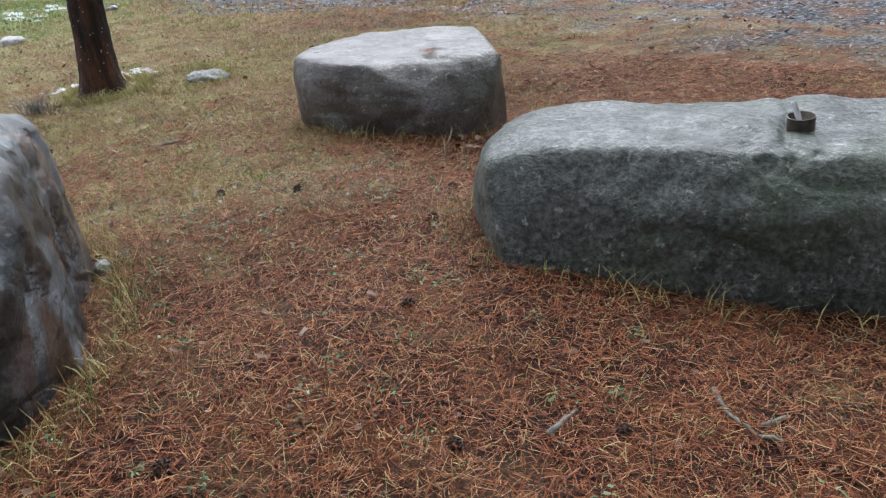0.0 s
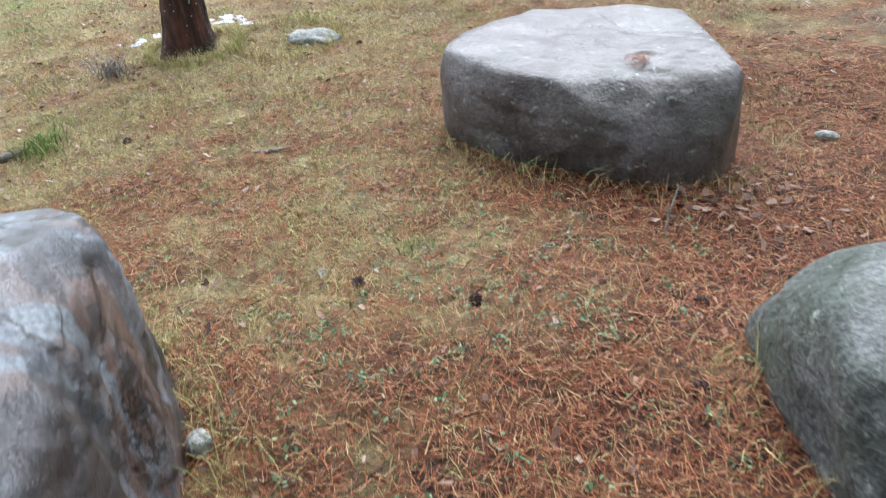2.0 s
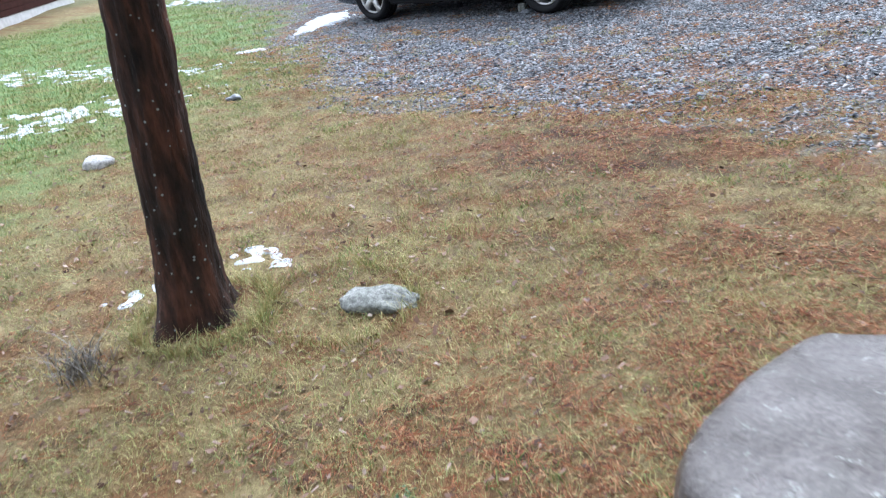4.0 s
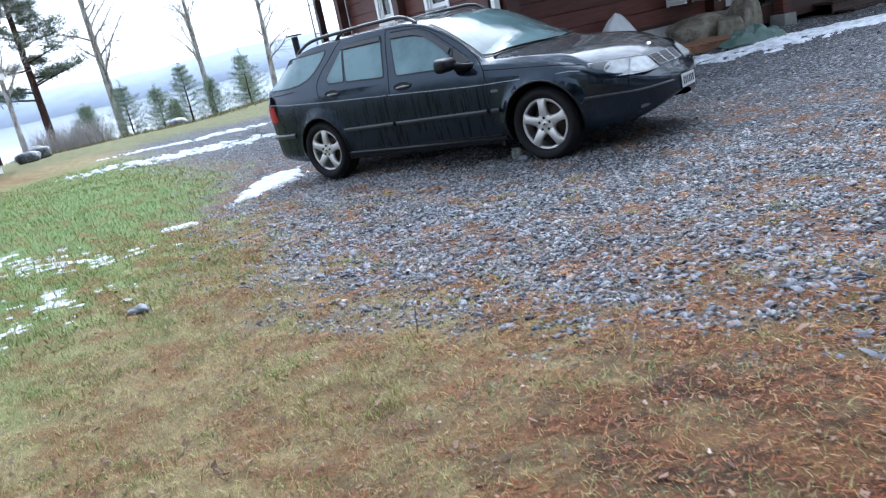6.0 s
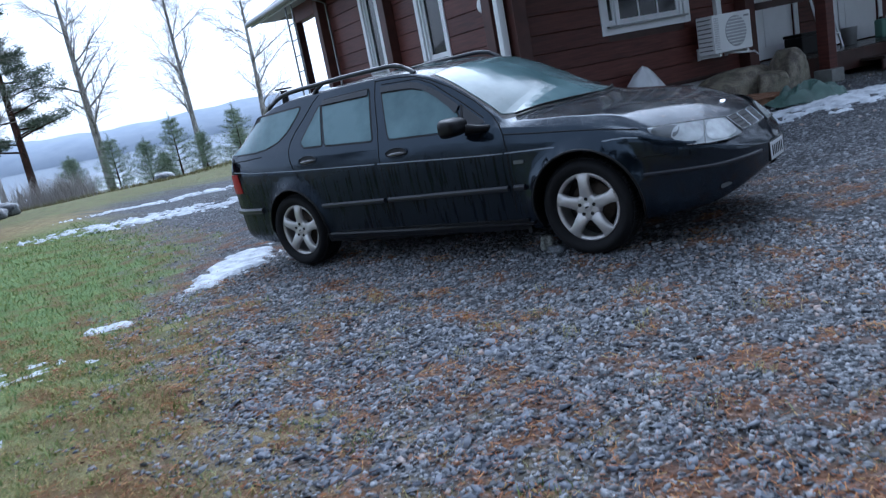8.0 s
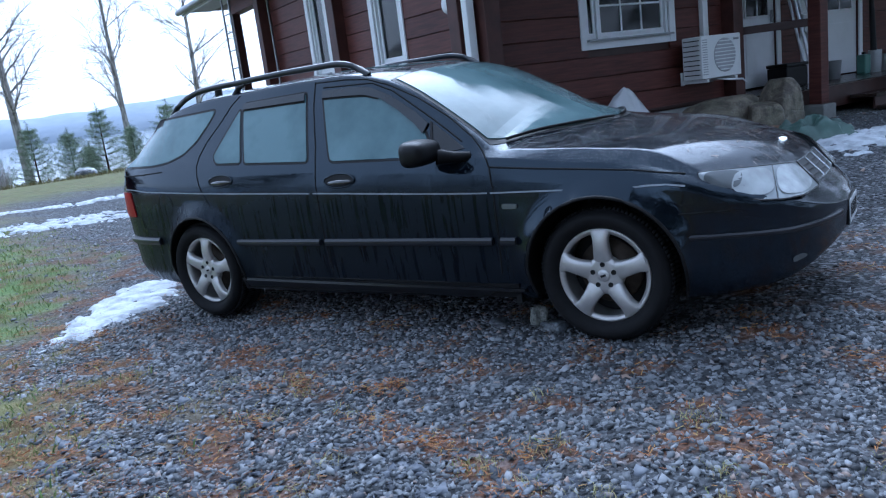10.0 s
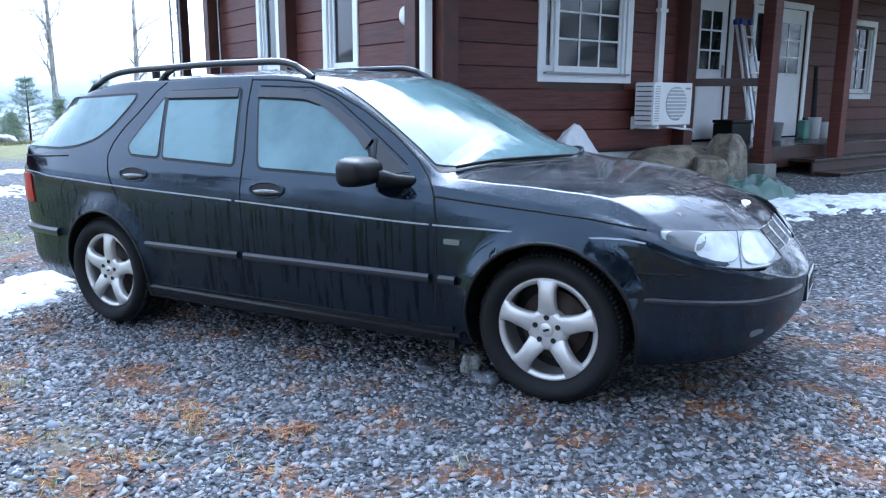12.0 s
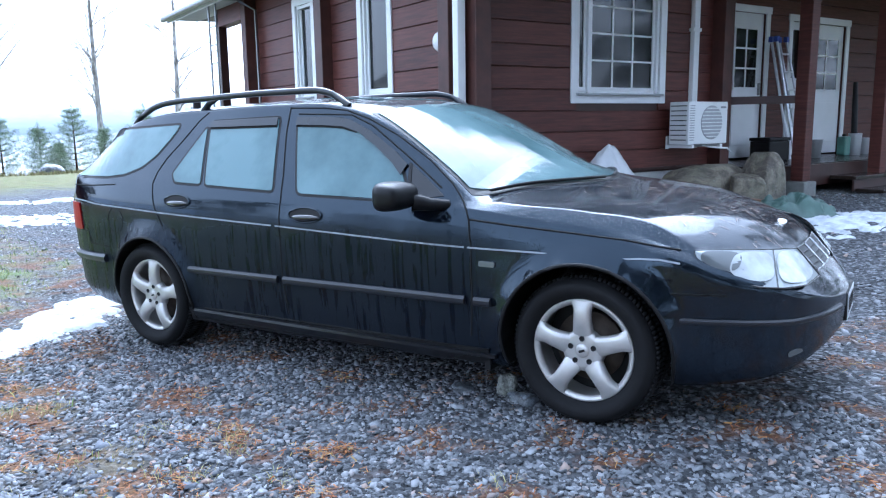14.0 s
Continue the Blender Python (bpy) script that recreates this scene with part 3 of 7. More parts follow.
# grass hugging the feet of the stones and the trunk
ring = []
for cx, cy, rx, ry, rot, n in ((6.727, -6.494, 0.80, 0.36, 20, 600), (4.95, -5.57, 0.58, 0.50, 0, 500), (5.02, -8.00, 0.74, 0.46, -33.5, 1700), (2.30, -5.66, 0.26, 0.24, 0, 1500), (2.75, -5.35, 0.30, 0.25, 0, 700), (1.2, -3.7, 0.2, 0.15, 0, 250), (2.6, -4.5, 0.25, 0.2, 0, 250)):
    t = rng.uniform(0, 6.283, n)
    k = 1 + np.abs(rng.normal(0, 0.13, n))
    px, py = rx * np.cos(t) * k, ry * np.sin(t) * k
    c0, s0 = math.cos(radians(rot)), math.sin(radians(rot))
    ring.append((cx + px * c0 - py * s0, cy + px * s0 + py * c0))
x, y = (np.concatenate(v) for v in zip(*ring))
blades("long_grass", x, y, 0.07, 0.0014, 1.2, DRY_GRASS, "longer tufts of pale dry grass round stones and trunk")
# low herbs: small rosettes among the needles
hx, hy = scatter(700, 3.6, 7.6, -8.6, -5.9, lambda x, y: bell(x, y, 5.3, -6.75, 0.6) + 0.22 + 0.25 * ripple(x, y, 0.5))
x, y = np.repeat(hx, 14) + rng.normal(0, 0.018, len(hx) * 14), np.repeat(hy, 14) + rng.normal(0, 0.018, len(hx) * 14)
needles("low_herbs", x, y, 0.010, 0.0030, HERBS, "small green herb leaves growing among needles", 0.022, "herbs", 0.7)
hx, hy = scatter(1000, -4.0, 5.0, -6.8, -2.0, lambda x, y: (0.28 + 0.7 * (1 - smoothstep(-1.5, 1.5, x))) * (1 - cover(x, y)[0]))
x, y = np.repeat(hx, 40) + rng.normal(0, 0.045, len(hx) * 40), np.repeat(hy, 40) + rng.normal(0, 0.045, len(hx) * 40)
blades("green_tuft", x, y, 0.03, 0.0018, 1.2, GREEN_GRASS, "small fresh green tufts in the dry lawn")
for tx, ty, tn, th, tm, tl in ((2.21, -6.13, 160, 0.11, STALKS, "dead grey stalks of a withered plant"), (2.71, -6.81, 260, 0.10, GREEN_GRASS, "fresh green tuft beside a rotten branch"), (1.0, -5.0, 120, 0.07, STALKS, "small withered grey tuft in the lawn")):
    blades("lawn_tuft", tx + rng.normal(0, 0.06, tn), ty + rng.normal(0, 0.05, tn), th, 0.0022, 1.1, tm, tl)
x, y = scatter(16000, -2.0, 7.5, -9.0, -2.0, lambda x, y: 0.3 + 0.65 * bell(x, y, 2.2, -6.3, 1.7))
needles("leaf_litter", x, y, 0.022, 0.0055, LITTER, "curled brown fallen leaves and bark flakes", 0.010, "leaf litter", 0.5)
x, y = scatter(1500, -2.5, 6.5, -8.5, -2.6, lambda x, y: 0.25 + 0.7 * bell(x, y, 2.6, -6.0, 1.8))
needles("leaf_litter", x, y, 0.026, 0.0085, LITTER, "broad curled fallen leaves, pinkish brown, on the lawn", 0.012, "leaf litter", 0.6)
x, y = scatter(520, 5.2, 6.0, -6.2, -5.3, lambda x, y: bell(x, y, 5.58, -5.85, 0.22))
needles("leaf_litter", x, y, 0.03, 0.009, LITTER, "pale leaf and bark litter gathered beside the stones", 0.015, "leaf litter", 0.5)


def stonelets(name, x, y, size, mat, label, flat=0.24):
    """Broken stone chips: skewed flat slabs with four uneven sides, lying in the surface."""
    n = len(x)
    r = size * np.exp(np.clip(rng.normal(0, 0.38, n), -0.9, 0.8))
    z = height(x, y) + r * flat * 0.6
    a = rng.uniform(0, 6.283, n)
    low = np.array([[1, 0.1, -0.5], [-0.1, 0.75, -0.5], [-1, -0.1, -0.5], [0.1, -0.75, -0.5]])
    top = low * [0.82, 0.82, -1] + [0.05, 0.02, 0]
    v = np.concatenate([low, top])
    faces = np.array([[4, 5, 6], [4, 6, 7], [0, 1, 5], [0, 5, 4], [1, 2, 6], [1, 6, 5], [2, 3, 7], [2, 7, 6], [3, 0, 4], [3, 4, 7]])
    q = v[None] * rng.uniform(0.5, 1.35, (n, 8, 1)) * r[:, None, None]
    q[:, :, 2] *= flat * 2
    c0, s0 = np.cos(a)[:, None], np.sin(a)[:, None]
    tx, ty = np.clip(rng.normal(0, 0.3, (2, n, 1)), -0.6, 0.6)
    X, Y = q[:, :, 0] * c0 - q[:, :, 1] * s0, q[:, :, 0] * s0 + q[:, :, 1] * c0
    Z = q[:, :, 2] + X * tx + Y * ty
    v = np.stack([X + x[:, None], Y + y[:, None], Z + z[:, None]], -1).reshape(-1, 3)
    f = (faces[None] + np.arange(n)[:, None, None] * 8).reshape(-1, 3)
    return tagged(sheet(name, v, f, mat), label, "gravel", kind="stuff")


def keep_gravel(x, y):
    g, gr, nd, w = cover(x, y)
    return np.clip(g * (0.85 + 0.35 * ripple(x, y, 0.8)) * (1 - 0.55 * rust(x, y)), 0.0, 1)


x, y = scatter(100000, -3.8, 4.2, -3.2, 0.6, keep_gravel)
stonelets("gravel", x, y, 0.0112, GRAVEL, "wet blue-grey crushed gravel of the yard")
x, y = scatter(42000, -11, 7, -3.4, 9, lambda x, y: keep_gravel(x, y) * np.where((np.abs(x) < 3.6) & (y < 0.5), 0.1, 0.8))
stonelets("gravel", x, y, 0.014, GRAVEL, "blue-grey crushed gravel spread over the driveway")
x, y = scatter(30000, -1.9, 4.0, -3.0, -1.0, lambda x, y: np.clip(sum(bell(x, y, *c) for c in ((-0.72, -2.05, 0.32), (-0.55, -1.62, 0.30), (-0.1, -1.38, 0.28), (0.36, -1.36, 0.30), (-1.5, -1.6, 0.28), (0.68, -2.05, 0.36), (0.0, -2.35, 0.30), (0.95, -2.35, 0.32), (1.7, -2.4, 0.45), (2.6, -2.2, 0.5))) + 0.05, 0, 1) * np.clip(0.35 + 0.9 * ripple(x, y, 0.35), 0.02, 0.8))
stonelets("slate_chips", x, y, 0.0185, SLATE_CHIPS, "dark slate chips along the edge of the gravel", 0.16)
# thin grass growing through the gravel
hx, hy = scatter(260, -3.6, 4.4, -3.2, -0.6, lambda x, y: np.clip(0.25 + 0.9 * rust(x, y) + 0.3 * (1 - cover(x, y)[0]), 0, 1))
x, y = np.repeat(hx, 46) + rng.normal(0, 0.045, len(hx) * 46), np.repeat(hy, 46) + rng.normal(0, 0.035, len(hx) * 46)
blades("gravel_grass", x, y, 0.032, 0.0013, 1.4, DRY_GRASS, "thin yellow grass tufts growing through the gravel")
# needles and yellow moss in patches on the gravel
x, y = scatter(90000, -4.5, 4.5, -3.4, 2.2, lambda x, y: rust(x, y) * 0.85 + 0.02)
needles("needle_moss", x, y, 0.03, 0.0016, RUST_MOSS, "clumps of orange needles and moss on the gravel", 0.022)
hx, hy = scatter(150, -4.4, 3.6, -3.2, 0.4, lambda x, y: np.clip(0.22 + 0.9 * bell(x, y, -2.8, -1.5, 1.2), 0, 1))
hs = np.repeat(rng.uniform(0.025, 0.075, len(hx)), 90)
x, y = np.repeat(hx, 90) + rng.normal(0, 1.3, len(hs)) * hs, np.repeat(hy, 90) + rng.normal(0, 0.8, len(hs)) * hs
needles("needle_tufts", x, y, 0.028, 0.0017, RUST_MOSS, "small tufts of orange needles caught between the stones", 0.024)


def snow(cx, cy, rx, ry, rot, thick, seed, label, broken=0.5, step=0.03, less=0.0):
    """A thin uneven patch of snow with a ragged edge."""
    step = max(step, rx / 90)
    u = np.arange(-rx * 1.3, rx * 1.3, step)
    v = np.arange(-ry * 1.3, ry * 1.3, step)
    U, V = np.meshgrid(u, v, indexing="ij")
    c0, s0 = math.cos(radians(rot)), math.sin(radians(rot))
    X, Y = cx + U * c0 - V * s0, cy + U * s0 + V * c0
    d = 1 - less - (U / rx) ** 2 - (V / ry) ** 2 + broken * ripple(X + seed, Y, 0.55) + broken * 0.7 * ripple(X - seed, Y, 0.17)
    Z = height(X, Y) + thick * np.clip(np.tanh(d * 2.5), -0.6, 1)
    n1, n2 = X.shape
    i = np.arange(n1 * n2).reshape(n1, n2)
    q = np.stack([i[:-1, :-1], i[1:, :-1], i[1:, 1:], i[:-1, 1:]], -1).reshape(-1, 4)
    q = q[(d.ravel()[q] > -0.15).any(1)]
    used, inv = np.unique(q, return_inverse=True)
    tagged(sheet("snow_patch", np.stack([X, Y, Z], -1).reshape(-1, 3)[used], inv.reshape(-1, 4), SNOW, smooth=True), label, "snow", kind="stuff")


snow(-3.86, 0.10, 0.74, 0.30, 124, 0.03, 1, "melting snow patch on gravel by the rear wheel", 0.85)
snow(-10.3, 3.0, 1.9, 0.55, 38, 0.025, 2, "broad ragged strip of melting snow on the drive", 1.5, 0.03, 0.45)
snow(-12.4, 4.8, 1.9, 0.24, 46, 0.03, 13, "broken snow strip beside the drive", 1.2, 0.03, 0.3)
snow(-2.6, -4.5, 1.4, 0.55, 65, 0.006, 4, "thin broken snow on the green lawn", 1.8, 0.02, 0.9)
snow(-3.5, -2.5, 0.8, 0.3, 30, 0.006, 5, "thin snow dusting on green grass", 2.2, 0.02, 1.3)
snow(-5.6, -3.0, 1.5, 0.5, 20, 0.006, 15, "scattered thin snow on green grass", 2.4, 0.02, 1.4)
snow(-3.55, -1.42, 0.22, 0.13, 15, 0.02, 6, "small snow remnant on the lawn")
snow(2.02, -5.22, 0.26, 0.10, 30, 0.006, 7, "little snow behind the pine trunk", 1.8, 0.010, 0.95)
snow(1.82, -5.70, 0.16, 0.07, 60, 0.006, 17, "small snow remnant at the foot of the pine", 1.5, 0.012, 0.6)
snow(0.9, 5.4, 1.9, 0.5, 32, 0.03, 9, "patchy snow on the gravel behind the car", 1.3, 0.03, 0.35)
snow(1.9, 6.4, 1.6, 0.35, 40, 0.025, 10, "streak of snow in front of the porch", 1.3, 0.03, 0.35)


# ---- stones ----
def boulder(name, cx, cy, size, rot, mat, label, seed, power=3.2, rough=0.05, sink=0.06, tilt=(0, 0), cuts=(), detail=5, wear=1.0):
    """A worn block: a rounded box broken by flat facets and uneven wear."""
    bm = bmesh.new()
    bmesh.ops.create_icosphere(bm, subdivisions=detail, radius=1.0)
    off = Vector((seed * 7.3, seed * 3.1, seed))
    for v in bm.verts:
        d = v.co.normalized()
        r = (abs(d.x) ** power + abs(d.y) ** power + abs(d.z) ** power) ** (-1 / power)
        p = d * r
        p *= 1 + rough * (1.6 * noise.noise(p * 1.3 + off) + 0.8 * noise.noise(p * 3.1 + off) + 0.3 * noise.noise(p * 8 + off))
        for nx, ny, nz, dist in cuts:
            k = Vector((nx, ny, nz)).normalized()
            over = p.dot(k) - dist
            if over > 0:
                p -= k * over * 0.9
        q = Vector((p.x * size[0] / 2, p.y * size[1] / 2, p.z * size[2] / 2))
        q += d * wear * (0.016 * noise.noise(q * 5 + off) + 0.008 * noise.noise(q * 13 + off) + 0.004 * noise.noise(q * 34 + off))
        q -= d * wear * 0.014 * max(0.10 - abs(noise.noise(Vector((q.x * 2.2, q.y * 2.2, q.z * 5)) + off * 2)), 0) * 10
        v.co = q
    low = min(v.co.z for v in bm.verts)
    for v in bm.verts:
        v.co.z -= low + sink
    ob = part(name, bm, mat, smooth=True)
    ob.matrix_world = pose(cx, cy, float(height(cx, cy)), tilt[0], tilt[1], rot)
    return tagged(ob, label, "boulder" if size[0] > 0.4 else "stone")


def block(name, cx, cy, rot, mid, planes, mat, label, seed, sharp=14.0, chips=8, deep=0.03, wear=0.5, ledge=None, pits=()):
    """A large stone: a rounded solid between flat faces (normal, distance), broken by chipped facets and worn."""
    r2 = np.random.RandomState(seed)
    bm = bmesh.new()
    bmesh.ops.create_icosphere(bm, subdivisions=6, radius=1.0)
    D = np.array([v.co[:] for v in bm.verts])
    D /= np.linalg.norm(D, axis=1)[:, None]
    N = np.array([p[:3] for p in planes], float)
    N /= np.linalg.norm(N, axis=1)[:, None]
    dist = np.array([p[3] for p in planes])
    inv = (np.maximum(D @ N.T / dist, 0) ** sharp).sum(1) ** (1 / sharp)
    P = D / inv[:, None]
    off = Vector((seed * 7.3, seed * 3.1, seed))
    for i in range(len(P)):
        q = Vector(P[i])
        d = wear * (0.030 * noise.noise(q * 2.6 + off) + 0.016 * noise.noise(q * 6 + off) + 0.010 * noise.noise(q * 13 + off) + 0.005 * noise.noise(q * 24 + off))
        crack = abs(noise.noise(Vector((q.x * 2.4, q.y * 2.4, q.z * 4.5)) + off * 2))
        d -= wear * 0.20 * max(0.07 - crack, 0)
        if ledge is not None:
            # split layers standing out from one face
            k = q.dot(Vector(ledge[:3]))
            if k > ledge[3]:
                step = noise.noise(Vector((q.x * 5.0, q.y * 5.0, q.z * 1.2)) + off) + 0.5 * noise.noise(Vector((q.x * 11.0, q.y * 11.0, q.z * 2.5)) + off)
                d += 0.035 * (math.floor(step * 3.5) / 3.5) * min((k - ledge[3]) / 0.06, 1)
        P[i] += D[i] * d
    for k in range(chips):
        n = r2.normal(0, 1, 3) * [1, 1, 0.8]
        n /= np.linalg.norm(n)
        over = P @ n
        over = over - (over.max() - deep * r2.uniform(0.4, 1.2))
        P -= np.outer(np.maximum(over, 0) * 0.85, n)
    # long shallow hollows flaked out of the surface: place, length, width, depth
    for px, py, pz, long, wide, low in pits:
        turn = r2.uniform(-0.5, 0.5)
        u = (P[:, 0] - px) * math.cos(turn) + (P[:, 1] - py) * math.sin(turn)
        w = (P[:, 1] - py) * math.cos(turn) - (P[:, 0] - px) * math.sin(turn)
        k = np.clip(1.3 - (u / long) ** 2 - (w / wide) ** 2 - ((P[:, 2] - pz) / 0.12) ** 2, 0, 0.6) / 0.6
        P -= D * (k * low * 0.7)[:, None]
    for v, p in zip(bm.verts, P):
        v.co = p
    ob = part(name, bm, mat, smooth=True)
    ob.matrix_world = pose(cx, cy, float(height(cx, cy)) + mid, 0, 0, rot)
    return tagged(ob, label, "boulder")


block("boulder", 6.727, -6.494, 20, 0.175, [(0, -1, 0.08, 0.31), (0, 1, 0.1, 0.31), (-0.95, -0.31, 0, 0.72), (-0.8, 0.15, 0.58, 0.675), (-0.25, 0, 0.97, 0.345), (0, -0.75, 0.66, 0.275), (1, 0, 0.1, 0.77), (0.02, 0.03, 1, 0.205), (0.5, 0, 0.85, 0.50), (0, 0, -1, 0.28)], ROCK_GREEN, "long grey granite boulder with green lichen, lying in needles", 1, 30, 20, 0.03, 0.9, None, [(0.32, -0.10, 0.2, 0.025, 0.02, 0.02), (0.05, -0.2, 0.19, 0.03, 0.02, 0.018), (0.18, -0.17, 0.2, 0.022, 0.018, 0.018), (-0.2, -0.12, 0.2, 0.025, 0.018, 0.014)])
block("boulder", 4.95, -5.57, 0, 0.17, [(0.02, -1, 0.06, 0.475), (-1, 0, 0.05, 0.56), (-0.565, 0.825, 0.1, 0.49), (0, 1, 0.1, 0.49), (0.77, 0.64, 0.1, 0.37), (1, 0.05, 0.1, 0.56), (0.82, -0.57, 0.05, 0.545), (-0.62, -0.78, 0, 0.60), (0, 0.02, 1, 0.185), (0.42, -0.45, 0.79, 0.37), (0.15, -0.9, -0.4, 0.47), (0, 0, -1, 0.25)], ROCK_BROWN, "flat-topped brown granite boulder in the grass", 3, 18, 18, 0.028, 0.8, None, [(0.02, -0.30, 0.19, 0.05, 0.012, 0.013), (0.13, -0.27, 0.19, 0.045, 0.012, 0.013), (0.27, -0.22, 0.18, 0.07, 0.018, 0.016), (-0.12, -0.34, 0.19, 0.07, 0.02, 0.013), (0.20, -0.10, 0.19, 0.06, 0.022, 0.014), (0.36, -0.12, 0.17, 0.06, 0.016, 0.015), (0.05, 0.08, 0.19, 0.06, 0.02, 0.011), (-0.25, -0.10, 0.19, 0.08, 0.025, 0.009), (0.22, 0.20, 0.19, 0.06, 0.02, 0.012), (0.42, -0.30, 0.08, 0.08, 0.03, 0.016)])
block("boulder", 5.02, -8.00, -33.5, 0.30, [(0, 1, 0.0, 0.38), (0, -0.06, 1, 0.375), (0, 0.8, 0.6, 0.455), (1, 0, -0.1, 0.65), (0.61, 0, 0.79, 0.475), (-1, 0, 0, 0.63), (-0.6, 0, 0.8, 0.515), (0, -1, 0, 0.43), (0.7, 0.7, 0, 0.64), (0.9, 0, -0.45, 0.65), (0, 0, -1, 0.36)], ROCK_GREY, "tall smooth grey boulder with rusty brown streaks and split layers", 6, 15, 34, 0.06, 0.6, (0, 1, 0, 0.31))
boulder("stone", 2.92, -5.28, (0.29, 0.13, 0.065), 30, ROCK_PALE, "small pale flat stone half sunk in grass", 8, 3.0, 0.14, 0.022, tilt=(8, 4), detail=4)
boulder("stone", -0.41, -4.85, (0.26, 0.16, 0.10), 10, ROCK_WHITE, "small pale stone on the lawn", 9, 2.6, 0.08, 0.04, detail=3)
boulder("stone", -1.06, -3.30, (0.15, 0.09, 0.05), 40, ROCK_GREY, "flat dark slate piece on the grass", 10, 3.0, 0.1, 0.01, detail=3)
boulder("stone", 5.63, -5.18, (0.085, 0.05, 0.035), 20, ROCK_PALE, "little pale stone beside the boulders", 12, 2.6, 0.1, 0.01, detail=3)
boulder("stone", 5.109, -7.53, (0.05, 0.042, 0.034), 0, ROCK_PALE, "little pale stone by the grey boulder", 14, 2.6, 0.1, 0.008, detail=3)

# a clump of needles caught on top of the flat boulder
cl = rng.normal(0, 0.022, (60, 2))
ca, cz = rng.uniform(0, 6.283, 60), float(height(4.95, -5.57)) + 0.352
cv = []
for (dx, dy), a in zip(cl, ca):
    x, y, l = 5.144 + dx, -5.744 + dy, 0.022
    z = cz + random.uniform(0.0, 0.025)
    cv += [(x - l * math.cos(a), y - l * math.sin(a), z), (x - l * math.cos(a) + 0.002, y - l * math.sin(a) + 0.002, z), (x + l * math.cos(a) + 0.002, y + l * math.sin(a) + 0.002, z + 0.008), (x + l * math.cos(a), y + l * math.sin(a), z + 0.008)]
tagged(sheet("needle_clump", cv, np.arange(240).reshape(-1, 4), NEEDLES), "small clump of red-brown needles on the flat boulder", "pine needles", kind="stuff")

# tin with a paper roll in it on the long boulder
tin_m = pose(6.872, -6.425, 0.444, 2, -3, 20) @ Matrix.Scale(0.80, 4)
tin = empty("ashtray_tin", tin_m, label="small rusty tin with a white paper stub, on the boulder", category="tin")
bm = bmesh.new()
lathe(bm, [(0.0, 0.002), (0.043, 0.002), (0.045, 0.0), (0.046, 0.005), (0.045, 0.046), (0.0475, 0.05), (0.0455, 0.052), (0.043, 0.049), (0.042, 0.008), (0.0, 0.008)], 32, pose(0, 0, 0, 90, 0, 0))
part("can", bm, RUSTY, tin, smooth=True)
tubes("paper_stub", [([(-0.005, 0, 0.03), (-0.012, 0.004, 0.055), (-0.026, 0.010, 0.098)], [0.008, 0.010, 0.010])], WHITE, tin, "crumpled white paper stub")


# ---- sticks and cones on the ground ----
def stick(points, r, label):
    pts = [(x, y, float(height(x, y)) + r + z) for x, y, z in points]
    run = []
    for i in range(len(pts) - 1):
        for k in range(5):
            t = k / 5
            run.append(tuple(pts[i][j] * (1 - t) + pts[i + 1][j] * t + random.uniform(-r, r) * 0.35 for j in range(3)))
    run.append(pts[-1])
    radii = [r * (1 - 0.5 * i / len(run)) * random.uniform(0.8, 1.2) for i in range(len(run))]
    tagged(tubes("stick", [(run, radii)], STICK), label, "stick")


stick([(6.89, -7.23, 0), (6.95, -7.31, 0.004), (7.01, -7.34, 0.004), (7.06, -7.34, 0.008)], 0.0065, "lichen-covered grey twig lying on needles")
stick([(7.01, -7.315, 0.0), (7.05, -7.25, 0.0)], 0.008, "short stub of lichened twig")
stick([(6.65, -7.55, 0), (6.67, -7.45, 0.004)], 0.008, "short lichened twig on needles")
stick([(3.82, -6.41, 0), (3.89, -6.375, 0.0), (3.95, -6.33, 0.0)], 0.010, "thin pale stick on the grass")
stick([(2.65, -6.97, 0), (2.655, -6.91, 0.0), (2.66, -6.85, 0.0)], 0.018, "pale rotten branch with a grass tuft")
stick([(5.47, -6.17, 0), (5.46, -6.12, 0.05), (5.45, -6.05, 0.10)], 0.004, "thin twig leaning by the boulder")
stick([(1.03, -3.07, 0), (1.035, -3.065, 0.06), (1.04, -3.06, 0.13)], 0.004, "dark dead stalk standing in the lawn")


def cone_mesh():
    bm = bmesh.new()
    for k in range(34):
        t = k / 33
        a = k * 2.4
        rr = 0.016 * math.sin(math.pi * (0.12 + 0.8 * t)) + 0.002
        p = Vector((math.cos(a) * rr, math.sin(a) * rr, -0.022 + 0.044 * t))
        made = bmesh.ops.create_cube(bm, size=1.0)["verts"]
        m = Matrix.Translation(p) @ Euler((0.0, -0.7, a)).to_matrix().to_4x4()
        for v in made:
            v.co = m @ Vector((v.co.x * 0.011, v.co.y * 0.009, v.co.z * 0.004))
    mesh = bpy.data.meshes.new("pine_cone")
    bm.to_mesh(mesh)
    bm.free()
    mesh.materials.append(CONE)
    return mesh


cone_data = cone_mesh()
spots = ((6.78, -7.46), (6.51, -7.68), (6.13, -7.31), (4.955, -6.925), (5.71, -6.46), (5.85, -6.79), (5.30, -6.85), (6.05, -8.03), (3.05, -6.56))
for i, (x, y) in enumerate(spots):
    ob = new("pine_cone", cone_data)
    ob.matrix_world = pose(x, y, float(height(x, y)) + 0.009, 90, 0, i * 67) @ Matrix.Scale(0.8, 4)
    tagged(ob, "brown pine cone lying on the needles", "pine cone", "pine cones on the ground")


